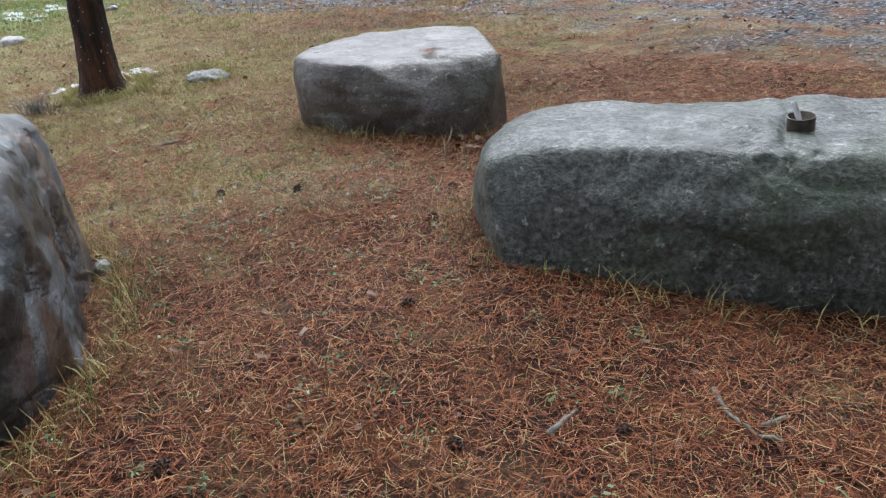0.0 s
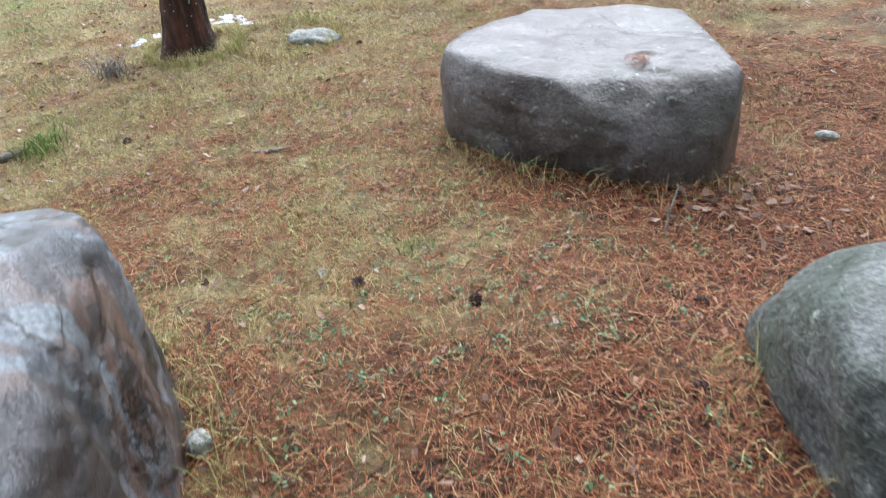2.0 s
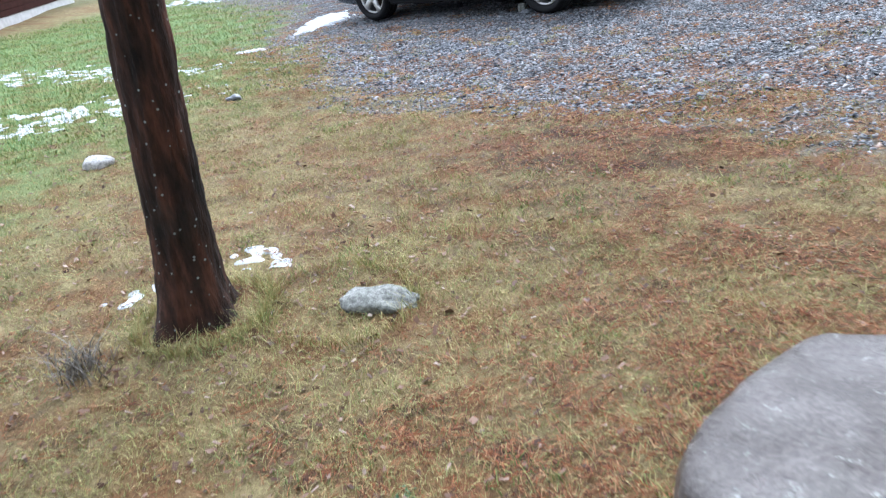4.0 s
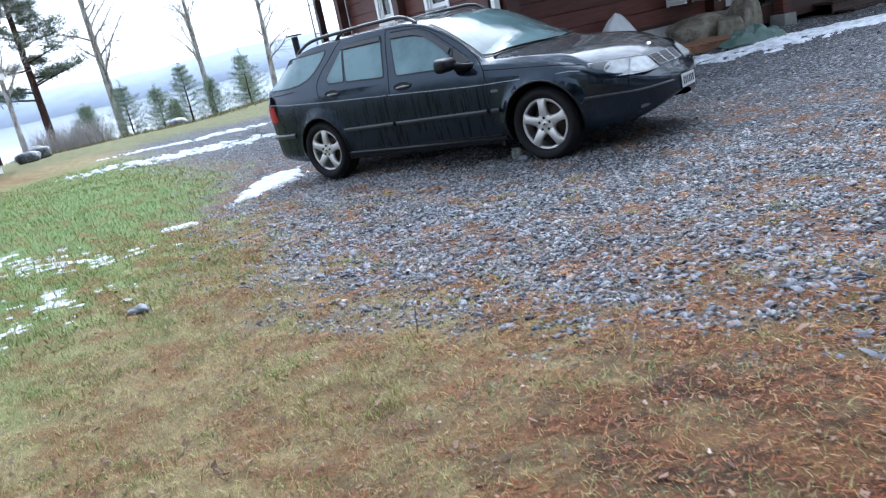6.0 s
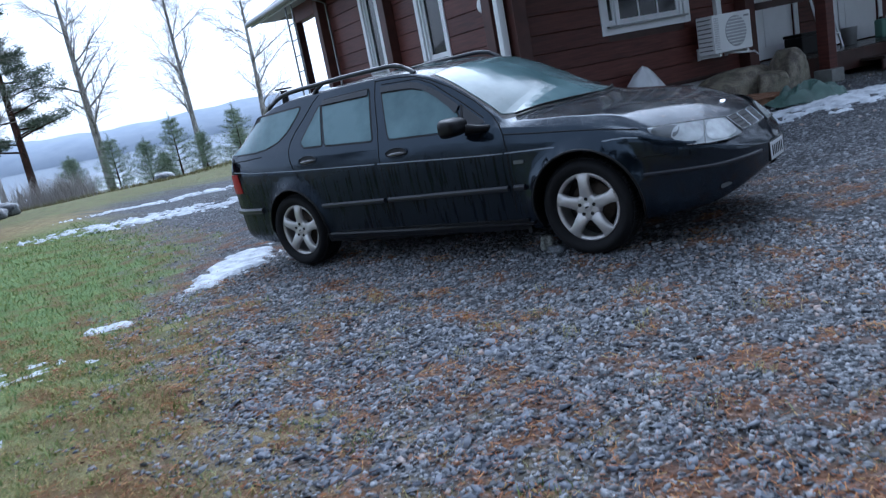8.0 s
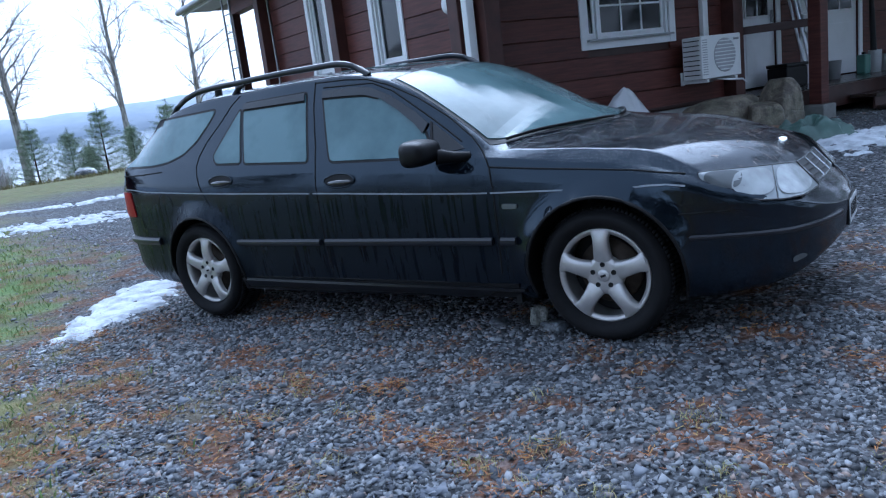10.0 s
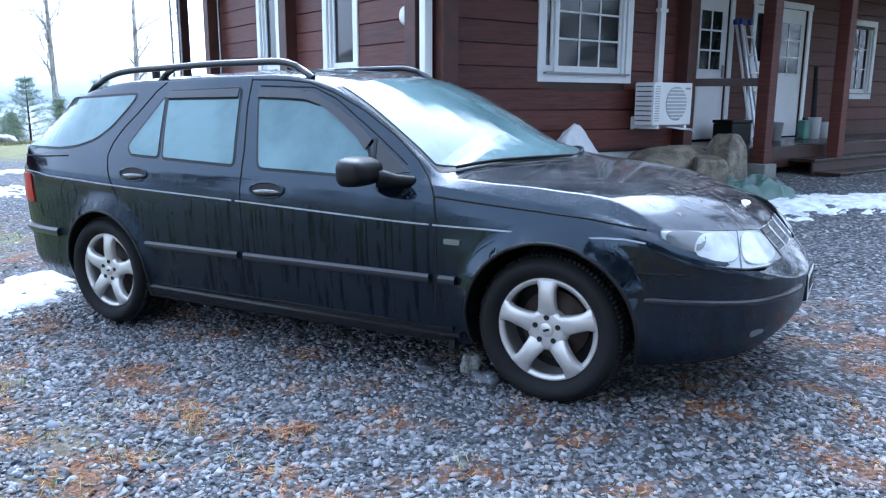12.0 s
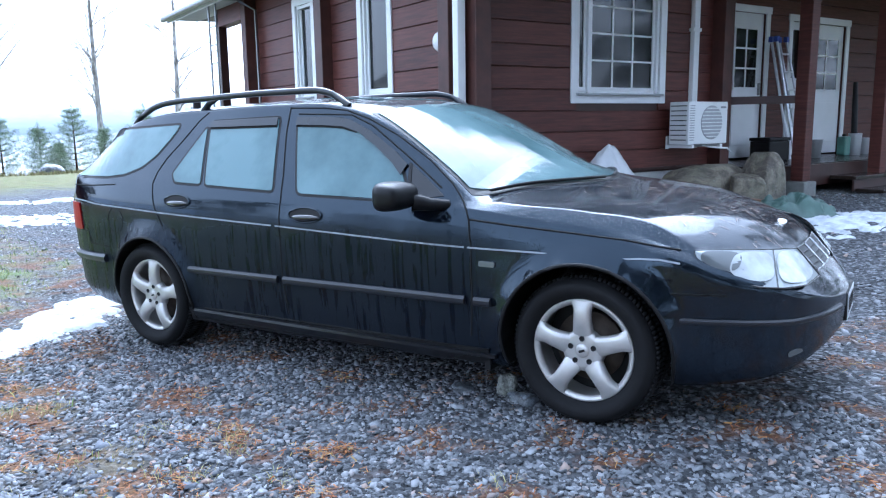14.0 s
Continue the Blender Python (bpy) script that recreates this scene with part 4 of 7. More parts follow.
# ---- trees ----
def limb(start, way, length, r0, bend, n=7, droop=0.0):
    pts, p, d = [Vector(start)], Vector(start), Vector(way).normalized()
    for i in range(n):
        d = (d + Vector((random.uniform(-bend, bend), random.uniform(-bend, bend), random.uniform(-bend, bend) - droop))).normalized()
        p = p + d * length / n
        pts.append(p.copy())
    return pts, [max(r0 * (1 - i / (n + 0.6)), 0.0025) for i in range(n + 1)]


def bare_tree(name, x, y, z, h, r, label, seed, lean=(0, 0), bark=None, limbs=22, low=0.25):
    """A leafless tree: tapered trunk, limbs and fine twigs."""
    random.seed(seed)
    tree = empty(name, pose(x, y, z), label=label, category="tree", group="bare trees on the shore")
    trunk, radii = [], []
    for i in range(15):
        t = i / 14
        trunk.append(Vector((lean[0] * t + 0.12 * math.sin(3 * t + seed), lean[1] * t + 0.12 * math.sin(2.3 * t + seed * 2), h * t)))
        radii.append(r * (1 - t) ** 0.8 + 0.012 + 0.35 * r * math.exp(-t * 25))
    tubes("trunk", [(trunk, radii)], bark or BIRCH_BARK, tree, sides=10)
    big, small = [], []
    for k in range(limbs):
        t = low + (0.97 - low) * (k + random.random()) / limbs
        i = min(int(t * 14), 13)
        p = trunk[i].lerp(trunk[i + 1], t * 14 - i)
        a = random.uniform(0, 6.283)
        long = h * random.uniform(0.14, 0.34) * (1.25 - 0.75 * t)
        pts, rr = limb(p, (math.cos(a), math.sin(a), random.uniform(0.5, 1.3)), long, max(radii[i] * 0.36, 0.03), 0.17, 9, -0.02)
        big.append((pts, rr))
        for j in range(2, 9):
            for _ in range(3):
                side = (pts[j] - pts[j - 1]).normalized() + Vector((random.uniform(-1, 1), random.uniform(-1, 1), random.uniform(-0.5, 0.6))) * 0.9
                p2, r2 = limb(pts[j], side, long * random.uniform(0.18, 0.42), max(rr[j] * 0.5, 0.013), 0.16, 5, 0.02)
                small.append((p2, [max(r, 0.009) for r in r2]))
                for jj in (2, 3, 4):
                    side2 = (p2[jj] - p2[jj - 1]).normalized() + Vector((random.uniform(-1, 1), random.uniform(-1, 1), random.uniform(-0.9, 0.5))) * 0.8
                    p3, r3 = limb(p2[jj], side2, long * random.uniform(0.10, 0.24), 0.009, 0.16, 3, 0.06)
                    small.append((p3, [0.008] * len(r3)))
    tagged(tubes("branchwork", big, bark or BIRCH_BARK, tree, sides=6), kind="stuff")
    tagged(tubes("fine_branchwork", small, TWIG, tree, sides=3), kind="stuff")
    return tree


def needle_tufts(centres, size, count):
    """Tufts of long needles: thin triangles thrown out from each centre."""
    c = np.asarray(centres, float)
    n = len(c) * count
    d = rng.normal(0, 1, (n, 3))
    d[:, 2] = d[:, 2] * 0.7 + 0.25
    d /= np.linalg.norm(d, axis=1)[:, None]
    p = np.repeat(c, count, 0) + rng.normal(0, size * 0.35, (n, 3))
    s = np.cross(d, rng.normal(0, 1, (n, 3)))
    s /= np.linalg.norm(s, axis=1)[:, None]
    L = size * rng.uniform(0.6, 1.2, (n, 1))
    v = np.stack([p - s * size * 0.05, p + s * size * 0.05, p + d * L], 1).reshape(-1, 3)
    return v, np.arange(n * 3).reshape(-1, 3)


def pine(name, x, y, z, h, r, label, seed, low=0.35, spread=0.16, clumps=26, tuft=0.30, lean=(0, 0), count=34, sub=3, green=None):
    random.seed(seed)
    tree = empty(name, pose(x, y, z), label=label, category="pine tree")
    trunk, radii = [], []
    for i in range(15):
        t = i / 14
        trunk.append(Vector((lean[0] * t + 0.1 * math.sin(3 * t + seed), lean[1] * t, h * t)))
        radii.append(r * (1 - t) ** 0.75 + 0.01 + 0.3 * r * math.exp(-t * 25))
    tubes("trunk", [(trunk, radii)], PINE_BARK, tree, sides=10)
    runs, tips = [], []
    for k in range(clumps):
        t = low + (0.98 - low) * (k + random.random()) / clumps
        i = min(int(t * 14), 13)
        p = trunk[i].lerp(trunk[i + 1], t * 14 - i)
        a = random.uniform(0, 6.283)
        long = h * spread * random.uniform(0.55, 1.2) * (1.2 - 0.9 * t)
        pts, rr = limb(p, (math.cos(a), math.sin(a), random.uniform(-0.15, 0.35)), long, radii[i] * 0.35, 0.16, 7, -0.02)
        runs.append((pts, rr))
        for j in range(3, 8):
            for _ in range(sub):
                a2 = random.uniform(0, 6.283)
                p2, r2 = limb(pts[j], (math.cos(a2), math.sin(a2), 0.3), long * random.uniform(0.1, 0.35), 0.01, 0.2, 3)
                runs.append((p2, r2))
                tips += [tuple(p2[-1]), tuple(p2[2])]
    tagged(tubes("branchwork", runs, PINE_BARK, tree, sides=5), kind="stuff")
    v, f = needle_tufts(tips, tuft, count)
    tagged(sheet("crown", v, f, green or PINE_GREEN, tree), kind="stuff")
    return tree


def young_pine(name, x, y, z, h, label, seed):
    """A young pine: leader, whorls of upturned shoots, needles all along them."""
    random.seed(seed)
    tree = empty(name, pose(x, y, z), label=label, category="young pine", group="young pines by the shore")
    runs = [([Vector((0, 0, 0)), Vector((0.02, 0, h * 0.5)), Vector((0, 0.02, h))], [0.05 * h / 3, 0.03 * h / 3, 0.006])]
    tips = [(0, 0, h * (0.9 + 0.02 * i)) for i in range(5)]
    levels = 11
    for k in range(levels):
        t = 0.10 + 0.82 * k / levels
        for j in range(7):
            a = j * 0.8976 + k * 0.7 + random.uniform(-0.3, 0.3)
            long = h * 0.56 * (1 - t) * random.uniform(0.6, 1.2) + 0.10
            pts, rr = limb((0, 0, h * t), (math.cos(a), math.sin(a), 0.18), long, 0.012, 0.08, 5, -0.05)
            runs.append((pts, rr))
            tips += [tuple(p) for p in pts[1:]] + [tuple(pts[i].lerp(pts[i + 1], 0.5)) for i in range(1, 5)]
    tubes("stem", runs, PINE_BARK, tree, sides=5)
    v, f = needle_tufts(tips, 0.19, 13)
    tagged(sheet("foliage", v, f, YOUNG_GREEN, tree), kind="stuff")
    return tree


def old_trunk():
    """The thick pine beside the path, with plated bark and flared roots."""
    random.seed(3)
    x0, y0 = 2.265, -5.68
    tree = empty("pine_tree", pose(x0, y0, float(height(x0, y0)) - 0.05), label="old pine trunk with dark reddish furrowed bark and pale lichen", category="pine tree")
    nz, na = 150, 72
    v, f = [], []
    for i in range(nz):
        t = i / (nz - 1)
        z = 11 * t ** 1.7
        for k in range(na):
            a = 2 * math.pi * k / na
            r = 0.104 - 0.005 * z + 0.10 * math.exp(-z * 9) * (0.7 + 0.5 * math.sin(a * 4 + 1)) + 0.03 * math.exp(-z * 2)
            q = Vector((math.cos(a) * 0.13, math.sin(a) * 0.13, z))
            r += 0.011 * noise.noise(Vector((q.x * 38, q.y * 38, z * 5))) + 0.006 * noise.noise(Vector((q.x * 80, q.y * 80, z * 22)))
            v.append((r * math.cos(a) + 0.065 * z, r * math.sin(a) + 0.075 * z, z))
    for i in range(nz - 1):
        for k in range(na):
            f.append((i * na + k, i * na + (k + 1) % na, (i + 1) * na + (k + 1) % na, (i + 1) * na + k))
    sheet("trunk", v, f, PINE_BARK, tree, smooth=True)
    runs, tips = [], []
    for k in range(18):
        z = 6.2 + 4.6 * (k + random.random()) / 18
        a = random.uniform(0, 6.283)
        pts, rr = limb((0.065 * z, 0.075 * z, z), (math.cos(a), math.sin(a), 0.2), random.uniform(0.8, 1.9), 0.035, 0.15, 6)
        runs.append((pts, rr))
        for p in pts[2:]:
            tips += [tuple(p + Vector((random.uniform(-0.3, 0.3), random.uniform(-0.3, 0.3), random.uniform(-0.1, 0.25)))) for _ in range(3)]
    tagged(tubes("branchwork", runs, PINE_BARK, tree, sides=6), kind="stuff")
    vv, ff = needle_tufts(tips, 0.2, 26)
    tagged(sheet("crown", vv, ff, PINE_GREEN, tree), kind="stuff")


old_trunk()


def ground_at(x, y, sink=0.05):
    return float(height(x, y)) - sink


pine("pine_tree", -43.4, 15.5, ground_at(-43.4, 15.5), 17, 0.24, "tall dark pine on the lake shore", 21, 0.22, 0.17, 40, 0.40, count=20, green=SHORE_GREEN)
bare_tree("birch_tree", -40.3, 12.5, ground_at(-40.3, 12.5), 13, 0.15, "slim leafless birch on the shore", 22, (-0.6, 0.3))
bare_tree("birch_tree", -46.9, 21.9, ground_at(-46.9, 21.9), 17, 0.30, "thick leafless birch with a bent limb on the shore", 23, (0.4, -0.3), limbs=24)
bare_tree("birch_tree", -43.6, 27.4, ground_at(-43.6, 27.4), 16, 0.20, "slim leafless birch by the lake", 24, (-0.3, 0.0), limbs=24)
bare_tree("birch_tree", -44.1, 33.5, ground_at(-44.1, 33.5), 15, 0.24, "leafless birch with drooping side limb", 25, (0.3, 0.2), limbs=24)
for i, (x, y, h) in enumerate(((-43.1, 20.5, 4.2), (-41.6, 21.9, 3.5), (-41.2, 23.8, 4.6), (-42.0, 26.3, 3.4), (-38.9, 27.0, 4.4), (-40.7, 16.6, 3.0), (-41.0, 28.6, 3.2), (-44.0, 24.5, 2.6))):
    young_pine("young_pine", x, y, ground_at(x, y), h, "young green pine on the grassy bank", 40 + i)


def shrub_mass(name, cx, cy, rx, ry, n, tall, label, mat, seed):
    """Many thin upright stems."""
    r2 = np.random.RandomState(seed)
    t, k = r2.uniform(0, 6.283, n), np.sqrt(r2.uniform(0, 1, n))
    x, y = cx + rx * k * np.cos(t), cy + ry * k * np.sin(t)
    blades(name, x, y, tall, 0.012, 0.5, mat, label)["category"] = "shrubs"


shrub_mass("shrubs", -38.5, 14.2, 2.2, 2.2, 1500, 1.7, "leafless brown shrubs at the edge of the lawn", TWIG, 1)
shrub_mass("bank_heather", -33, 15, 9, 12, 9000, 0.16, "low brown and green heather on the bank", SHRUB, 2)
shrub_mass("bank_heather", -26, 20, 9, 9, 5000, 0.15, "low brown and green growth on the bank", SHRUB, 3)
boulder("stone", -31.5, 16.5, (1.0, 0.8, 0.6), 20, ROCK_GREY, "dark stone on the bank", 31, 2.8, 0.1, 0.1, detail=3)
boulder("stone", -21.0, 4.6, (0.7, 0.5, 0.4), 50, ROCK_GREY, "dark stone beside the shed", 32, 2.8, 0.1, 0.08, detail=3)
boulder("stone", -21.6, 5.2, (0.8, 0.5, 0.45), 10, ROCK_GREY, "grey stone beside the shed", 33, 2.8, 0.1, 0.08, detail=3)


# ---- pine forest behind and beside the yard: unseen, added to darken reflections ----
model = pine("forest_pine", 22, -24, ground_at(22, -24), 16, 0.20, "tall dark pine out of view, added for reflections and shade", 71, 0.12, 0.19, 26, 0.75, count=12, sub=1)
tagged(model, group="forest pines")
random.seed(8)
for i in range(66):
    turn = random.uniform(-150, 96)
    a = radians(turn)
    d = random.uniform(21, 40) + (22 if turn < -88 else 0)
    x, y = 3 + d * math.cos(a), -4 + d * math.sin(a)
    m = copy_thing(model, pose(x, y, ground_at(x, y), 0, 0, random.uniform(0, 360)))
    k = random.uniform(0.8, 1.15)
    m.scale = (k, k, k)
# nearer unseen pines, added to block sky and shade the boulders
for x, y in ((9.5, -11.5), (7.4, -10.9), (10.3, -9.3), (10.6, -6.3), (6.2, -12.8), (12.0, -8.5), (8.5, -15.0), (13.0, -13.0), (11.5, -4.5), (15.5, -5.0), (10.5, -18.0)):
    copy_thing(model, pose(x, y, ground_at(x, y), 0, 0, random.uniform(0, 360)))


# ---- the black estate car ----
car = empty("car", pose(0, 0.83, 0.012, 0, -0.85, 0), label="black wet estate car with silver alloy wheels, parked on gravel", category="car")


def curve(keys):
    xs, vs = zip(*keys)
    xs, vs = np.array(xs), np.array(vs)
    slope = np.gradient(vs, xs)

    def at(x):
        x = min(max(x, xs[0]), xs[-1])
        i = min(max(int(np.searchsorted(xs, x)) - 1, 0), len(xs) - 2)
        h = xs[i + 1] - xs[i]
        t = (x - xs[i]) / h
        return float((2 * t ** 3 - 3 * t * t + 1) * vs[i] + (t ** 3 - 2 * t * t + t) * h * slope[i] + (3 * t * t - 2 * t ** 3) * vs[i + 1] + (t ** 3 - t * t) * h * slope[i + 1])

    return at


NOSE, TAIL = 0.905, -3.62
half_w = curve([(TAIL, 0.56), (-3.61, 0.65), (-3.58, 0.715), (-3.5, 0.770), (-3.35, 0.822), (-3.2, 0.850), (-2.7, 0.885), (-2.0, 0.895), (-1.0, 0.895), (-0.3, 0.893), (0.0, 0.885), (0.2, 0.868), (0.4, 0.832), (0.5, 0.792), (0.6, 0.735), (0.68, 0.672), (0.74, 0.610), (0.79, 0.535), (0.83, 0.450), (0.865, 0.345), (0.89, 0.23), (NOSE, 0.12)])
low_z = curve([(TAIL, 0.35), (-3.59, 0.29), (-3.5, 0.255), (-3.3, 0.225), (-3.0, 0.20), (-2.2, 0.185), (-0.4, 0.185), (0.3, 0.19), (0.6, 0.205), (0.7, 0.22), (0.77, 0.245), (0.83, 0.28), (0.88, 0.32), (NOSE, 0.345)])
strip_z = curve([(TAIL, 0.62), (-3.57, 0.80), (-3.48, 0.845), (-3.18, 0.835), (-2.42, 0.795), (-1.56, 0.755), (-0.6, 0.708), (0.1, 0.690), (0.44, 0.664), (0.55, 0.600), (0.65, 0.560), (0.73, 0.522), (0.80, 0.482), (0.86, 0.452), (NOSE, 0.43)])
belt_z = curve([(TAIL, 0.66), (-3.58, 0.83), (-3.5, 0.965), (-3.3, 0.985), (-2.9, 0.985), (-2.42, 0.970), (-1.6, 0.925), (-0.85, 0.893), (-0.45, 0.862), (-0.1, 0.815), (0.2, 0.780), (0.43, 0.700), (0.55, 0.638), (0.65, 0.588), (0.73, 0.548), (0.80, 0.508), (0.86, 0.475), (NOSE, 0.445)])
belt_in = curve([(TAIL, 0.03), (-3.3, 0.045), (-2.0, 0.05), (-0.6, 0.05), (0.0, 0.06), (0.25, 0.08), (0.43, 0.05), (0.55, 0.03), (0.7, 0.012), (NOSE, 0.01)])
edge_z = curve([(TAIL, 0.70), (-3.58, 0.86), (-3.5, 0.99), (-3.38, 1.10), (-3.15, 1.235), (-3.0, 1.305), (-2.8, 1.345), (-2.3, 1.364), (-1.8, 1.366), (-1.4, 1.348), (-1.2, 1.303), (-1.0, 1.220), (-0.8, 1.105), (-0.62, 0.985), (-0.5, 0.90), (-0.35, 0.884), (0.0, 0.856), (0.3, 0.797), (0.43, 0.728), (0.55, 0.655), (0.65, 0.602), (0.73, 0.562), (0.80, 0.525), (0.86, 0.492), (NOSE, 0.46)])
edge_in = curve([(TAIL, 0.06), (-3.55, 0.09), (-3.4, 0.16), (-3.1, 0.225), (-2.7, 0.265), (-2.0, 0.275), (-1.3, 0.27), (-1.0, 0.235), (-0.75, 0.175), (-0.55, 0.11), (-0.4, 0.10), (0.0, 0.12), (0.25, 0.14), (0.43, 0.09), (0.55, 0.06), (0.65, 0.03), (0.73, 0.02), (NOSE, 0.02)])
top_c = curve([(TAIL, 0.72), (-3.58, 0.88), (-3.5, 1.005), (-3.38, 1.14), (-3.15, 1.29), (-3.0, 1.355), (-2.8, 1.383), (-2.3, 1.403), (-1.8, 1.406), (-1.4, 1.390), (-1.15, 1.352), (-1.0, 1.313), (-0.8, 1.230), (-0.5, 1.080), (-0.25, 0.961), (-0.14, 0.926), (0.0, 0.901), (0.13, 0.883), (0.3, 0.850), (0.48, 0.806), (0.57, 0.772), (0.63, 0.738), (0.69, 0.698), (0.73, 0.662), (0.78, 0.606), (0.83, 0.552), (0.87, 0.513), (NOSE, 0.47)])


crown = curve([(-4, 2.6), (-1.1, 2.6), (-0.85, 2.0), (-0.6, 1.55), (-0.38, 1.4), (-0.2, 1.6), (0.0, 2.0), (0.3, 2.4), (0.55, 2.6), (0.7, 2.6), (0.8, 2.3), (1, 2.3)])


def section(x):
    """Half a cross-section at x, from the sill up to the roof's middle: (half width, height)."""
    w, zl, zs, zb, ze, zt = half_w(x), low_z(x), strip_z(x), belt_z(x), edge_z(x), top_c(x)
    bi, ei = belt_in(x), edge_in(x)
    power = crown(x)
    pts = [(w - 0.16, zl - 0.005), (w - 0.05, zl), (w - 0.028, zl + 0.06)]
    for t in (0.2, 0.4, 0.6, 0.8, 1.0):
        z = zl + 0.06 + (zs - zl - 0.06) * t
        pts.append((w - 0.028 * (1 - t) ** 1.5 - 0.010 * max(t - 0.7, 0) * 3, z))
    y0, z0 = pts[-1]
    for t in (0.3, 0.6, 0.85, 1.0):
        pts.append((y0 + (w - bi - y0) * t ** 1.8, z0 + (zb - z0) * t))
    y0, z0 = pts[-1]
    for t in (0.2, 0.4, 0.6, 0.8, 0.93, 1.0):
        pts.append((y0 + (w - ei - y0) * (t + 0.10 * t * (t - 1)), z0 + (ze - z0) * t))
    y0, z0 = pts[-1]
    for t in (0.06, 0.14, 0.25, 0.4, 0.6, 0.8, 1.0):
        pts.append((max(y0, 0) * (1 - t), z0 + (zt - z0) * (1 - (1 - t) ** power)))
    return pts


SIDE = 18


def side_y(x, z):
    """Half width of the body's side at a height."""
    s = section(x)[:SIDE]
    return float(np.interp(z, [p[1] for p in s], [p[0] for p in s]))


def top_z(x, y):
    s = section(x)[SIDE - 1:]
    return float(np.interp(abs(y), [p[0] for p in s][::-1], [p[1] for p in s][::-1]))


ARCH = ((0.030, 0.312, 0.354), (-2.625, 0.312, 0.345))


def car_body():
    xs = np.concatenate([np.linspace(TAIL, -3.5, 11)[:-1], np.arange(-3.5, 0.6, 0.022), np.linspace(0.6, NOSE, 22)])
    rows = [section(float(x)) for x in xs]
    count = len(rows[0])
    bm = bmesh.new()
    for sign in (-1, 1):
        # resample every section to the same number of rows
        verts = []
        for (x, s) in zip(xs, rows):
            marks = np.concatenate([np.linspace(i, i + 1, 4)[:-1] if i < 12 else np.linspace(i, i + 1, 3)[:-1] for i in range(count - 1)] + [[count - 1]])
            yy, zz = np.interp(marks, np.arange(count), [p[0] for p in s]), np.interp(marks, np.arange(count), [p[1] for p in s])
            col = []
            for y, z in zip(yy, zz):
                px, pz = float(x), float(z)
                for ax, az, ar in ARCH:
                    dd = math.hypot(px - ax, pz - az)
                    if ar - 0.022 < dd < ar + 0.022 and y > 0.5:
                        px, pz = ax + (px - ax) * ar / dd, az + (pz - az) * ar / dd
                    if dd < ar + 0.075 and y > 0.6 and pz > az - 0.12:
                        k = 1 - max(dd - ar, 0) / 0.075
                        y = y + 0.042 * k ** 1.2 * min((pz - az + 0.12) / 0.16, 1)
                col.append(bm.verts.new((px, sign * y, pz)))
            verts.append(col)
        for a, b in zip(verts, verts[1:]):
            for k in range(len(a) - 1):
                mid = (a[k].co + b[k].co + a[k + 1].co + b[k + 1].co) / 4
                if abs(mid.y) > 0.45 and any(math.hypot(mid.x - ax, mid.z - az) < ar - 0.002 for ax, az, ar in ARCH):
                    continue
                q = (a[k], b[k], b[k + 1], a[k + 1])
                bm.faces.new(q if sign < 0 else q[::-1])
    bmesh.ops.remove_doubles(bm, verts=bm.verts, dist=0.0015)
    bmesh.ops.holes_fill(bm, edges=[e for e in bm.edges if e.is_boundary and (e.verts[0].co.x > NOSE - 0.002 or e.verts[0].co.x < TAIL + 0.002)], sides=0)
    bmesh.ops.recalc_face_normals(bm, faces=bm.faces)
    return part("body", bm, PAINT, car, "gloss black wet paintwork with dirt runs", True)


car_body()


def inside(poly, x, z):
    hit, j = False, len(poly) - 1
    for i in range(len(poly)):
        (xi, zi), (xj, zj) = poly[i], poly[j]
        if (zi > z) != (zj > z) and x < (xj - xi) * (z - zi) / (zj - zi) + xi:
            hit = not hit
        j = i
    return hit


def rounded(poly, r=0.03, n=4):
    out = []
    for i, p in enumerate(poly):
        a, b = Vector(poly[i - 1]), Vector(poly[(i + 1) % len(poly)])
        p = Vector(p)
        k1, k2 = min(r, (a - p).length * 0.45), min(r, (b - p).length * 0.45)
        s, e = p + (a - p).normalized() * k1, p + (b - p).normalized() * k2
        for k in range(n + 1):
            t = k / n
            out.append(tuple(s * (1 - t) ** 2 + p * 2 * t * (1 - t) + e * t * t))
    return out


def side_panel(name, poly, proud, mat, label="", step=0.03, thick=0.006, sign=-1, parent=None):
    """A panel that follows the body's side inside an outline of (x, z)."""
    bm = bmesh.new()
    ring = [bm.verts.new((x, z, 0)) for x, z in poly]
    face = bm.faces.new(ring)
    bmesh.ops.triangulate(bm, faces=[face])
    for axis in (0, 1):
        lo, hi = min(p[axis] for p in poly), max(p[axis] for p in poly)
        p = lo + step
        while p < hi - step * 0.3:
            co = (p, 0, 0) if axis == 0 else (0, p, 0)
            no = (1, 0, 0) if axis == 0 else (0, 1, 0)
            bmesh.ops.bisect_plane(bm, geom=bm.verts[:] + bm.edges[:] + bm.faces[:], plane_co=co, plane_no=no)
            p += step
    for v in bm.verts:
        x, z = v.co.x, v.co.y
        v.co = Vector((x, sign * (side_y(x, z) + proud), z))
    bmesh.ops.recalc_face_normals(bm, faces=bm.faces)
    fs = bm.faces[:]
    if sum(f.normal.y * f.calc_area() for f in fs) * sign < 0:
        bmesh.ops.reverse_faces(bm, faces=fs)
    if thick:
        made = bmesh.ops.extrude_face_region(bm, geom=bm.faces[:])
        for g in made["geom"]:
            if isinstance(g, bmesh.types.BMVert):
                g.co.y -= sign * thick
        bmesh.ops.recalc_face_normals(bm, faces=bm.faces)
    return part(name, bm, mat, parent or car, label, thick == 0)


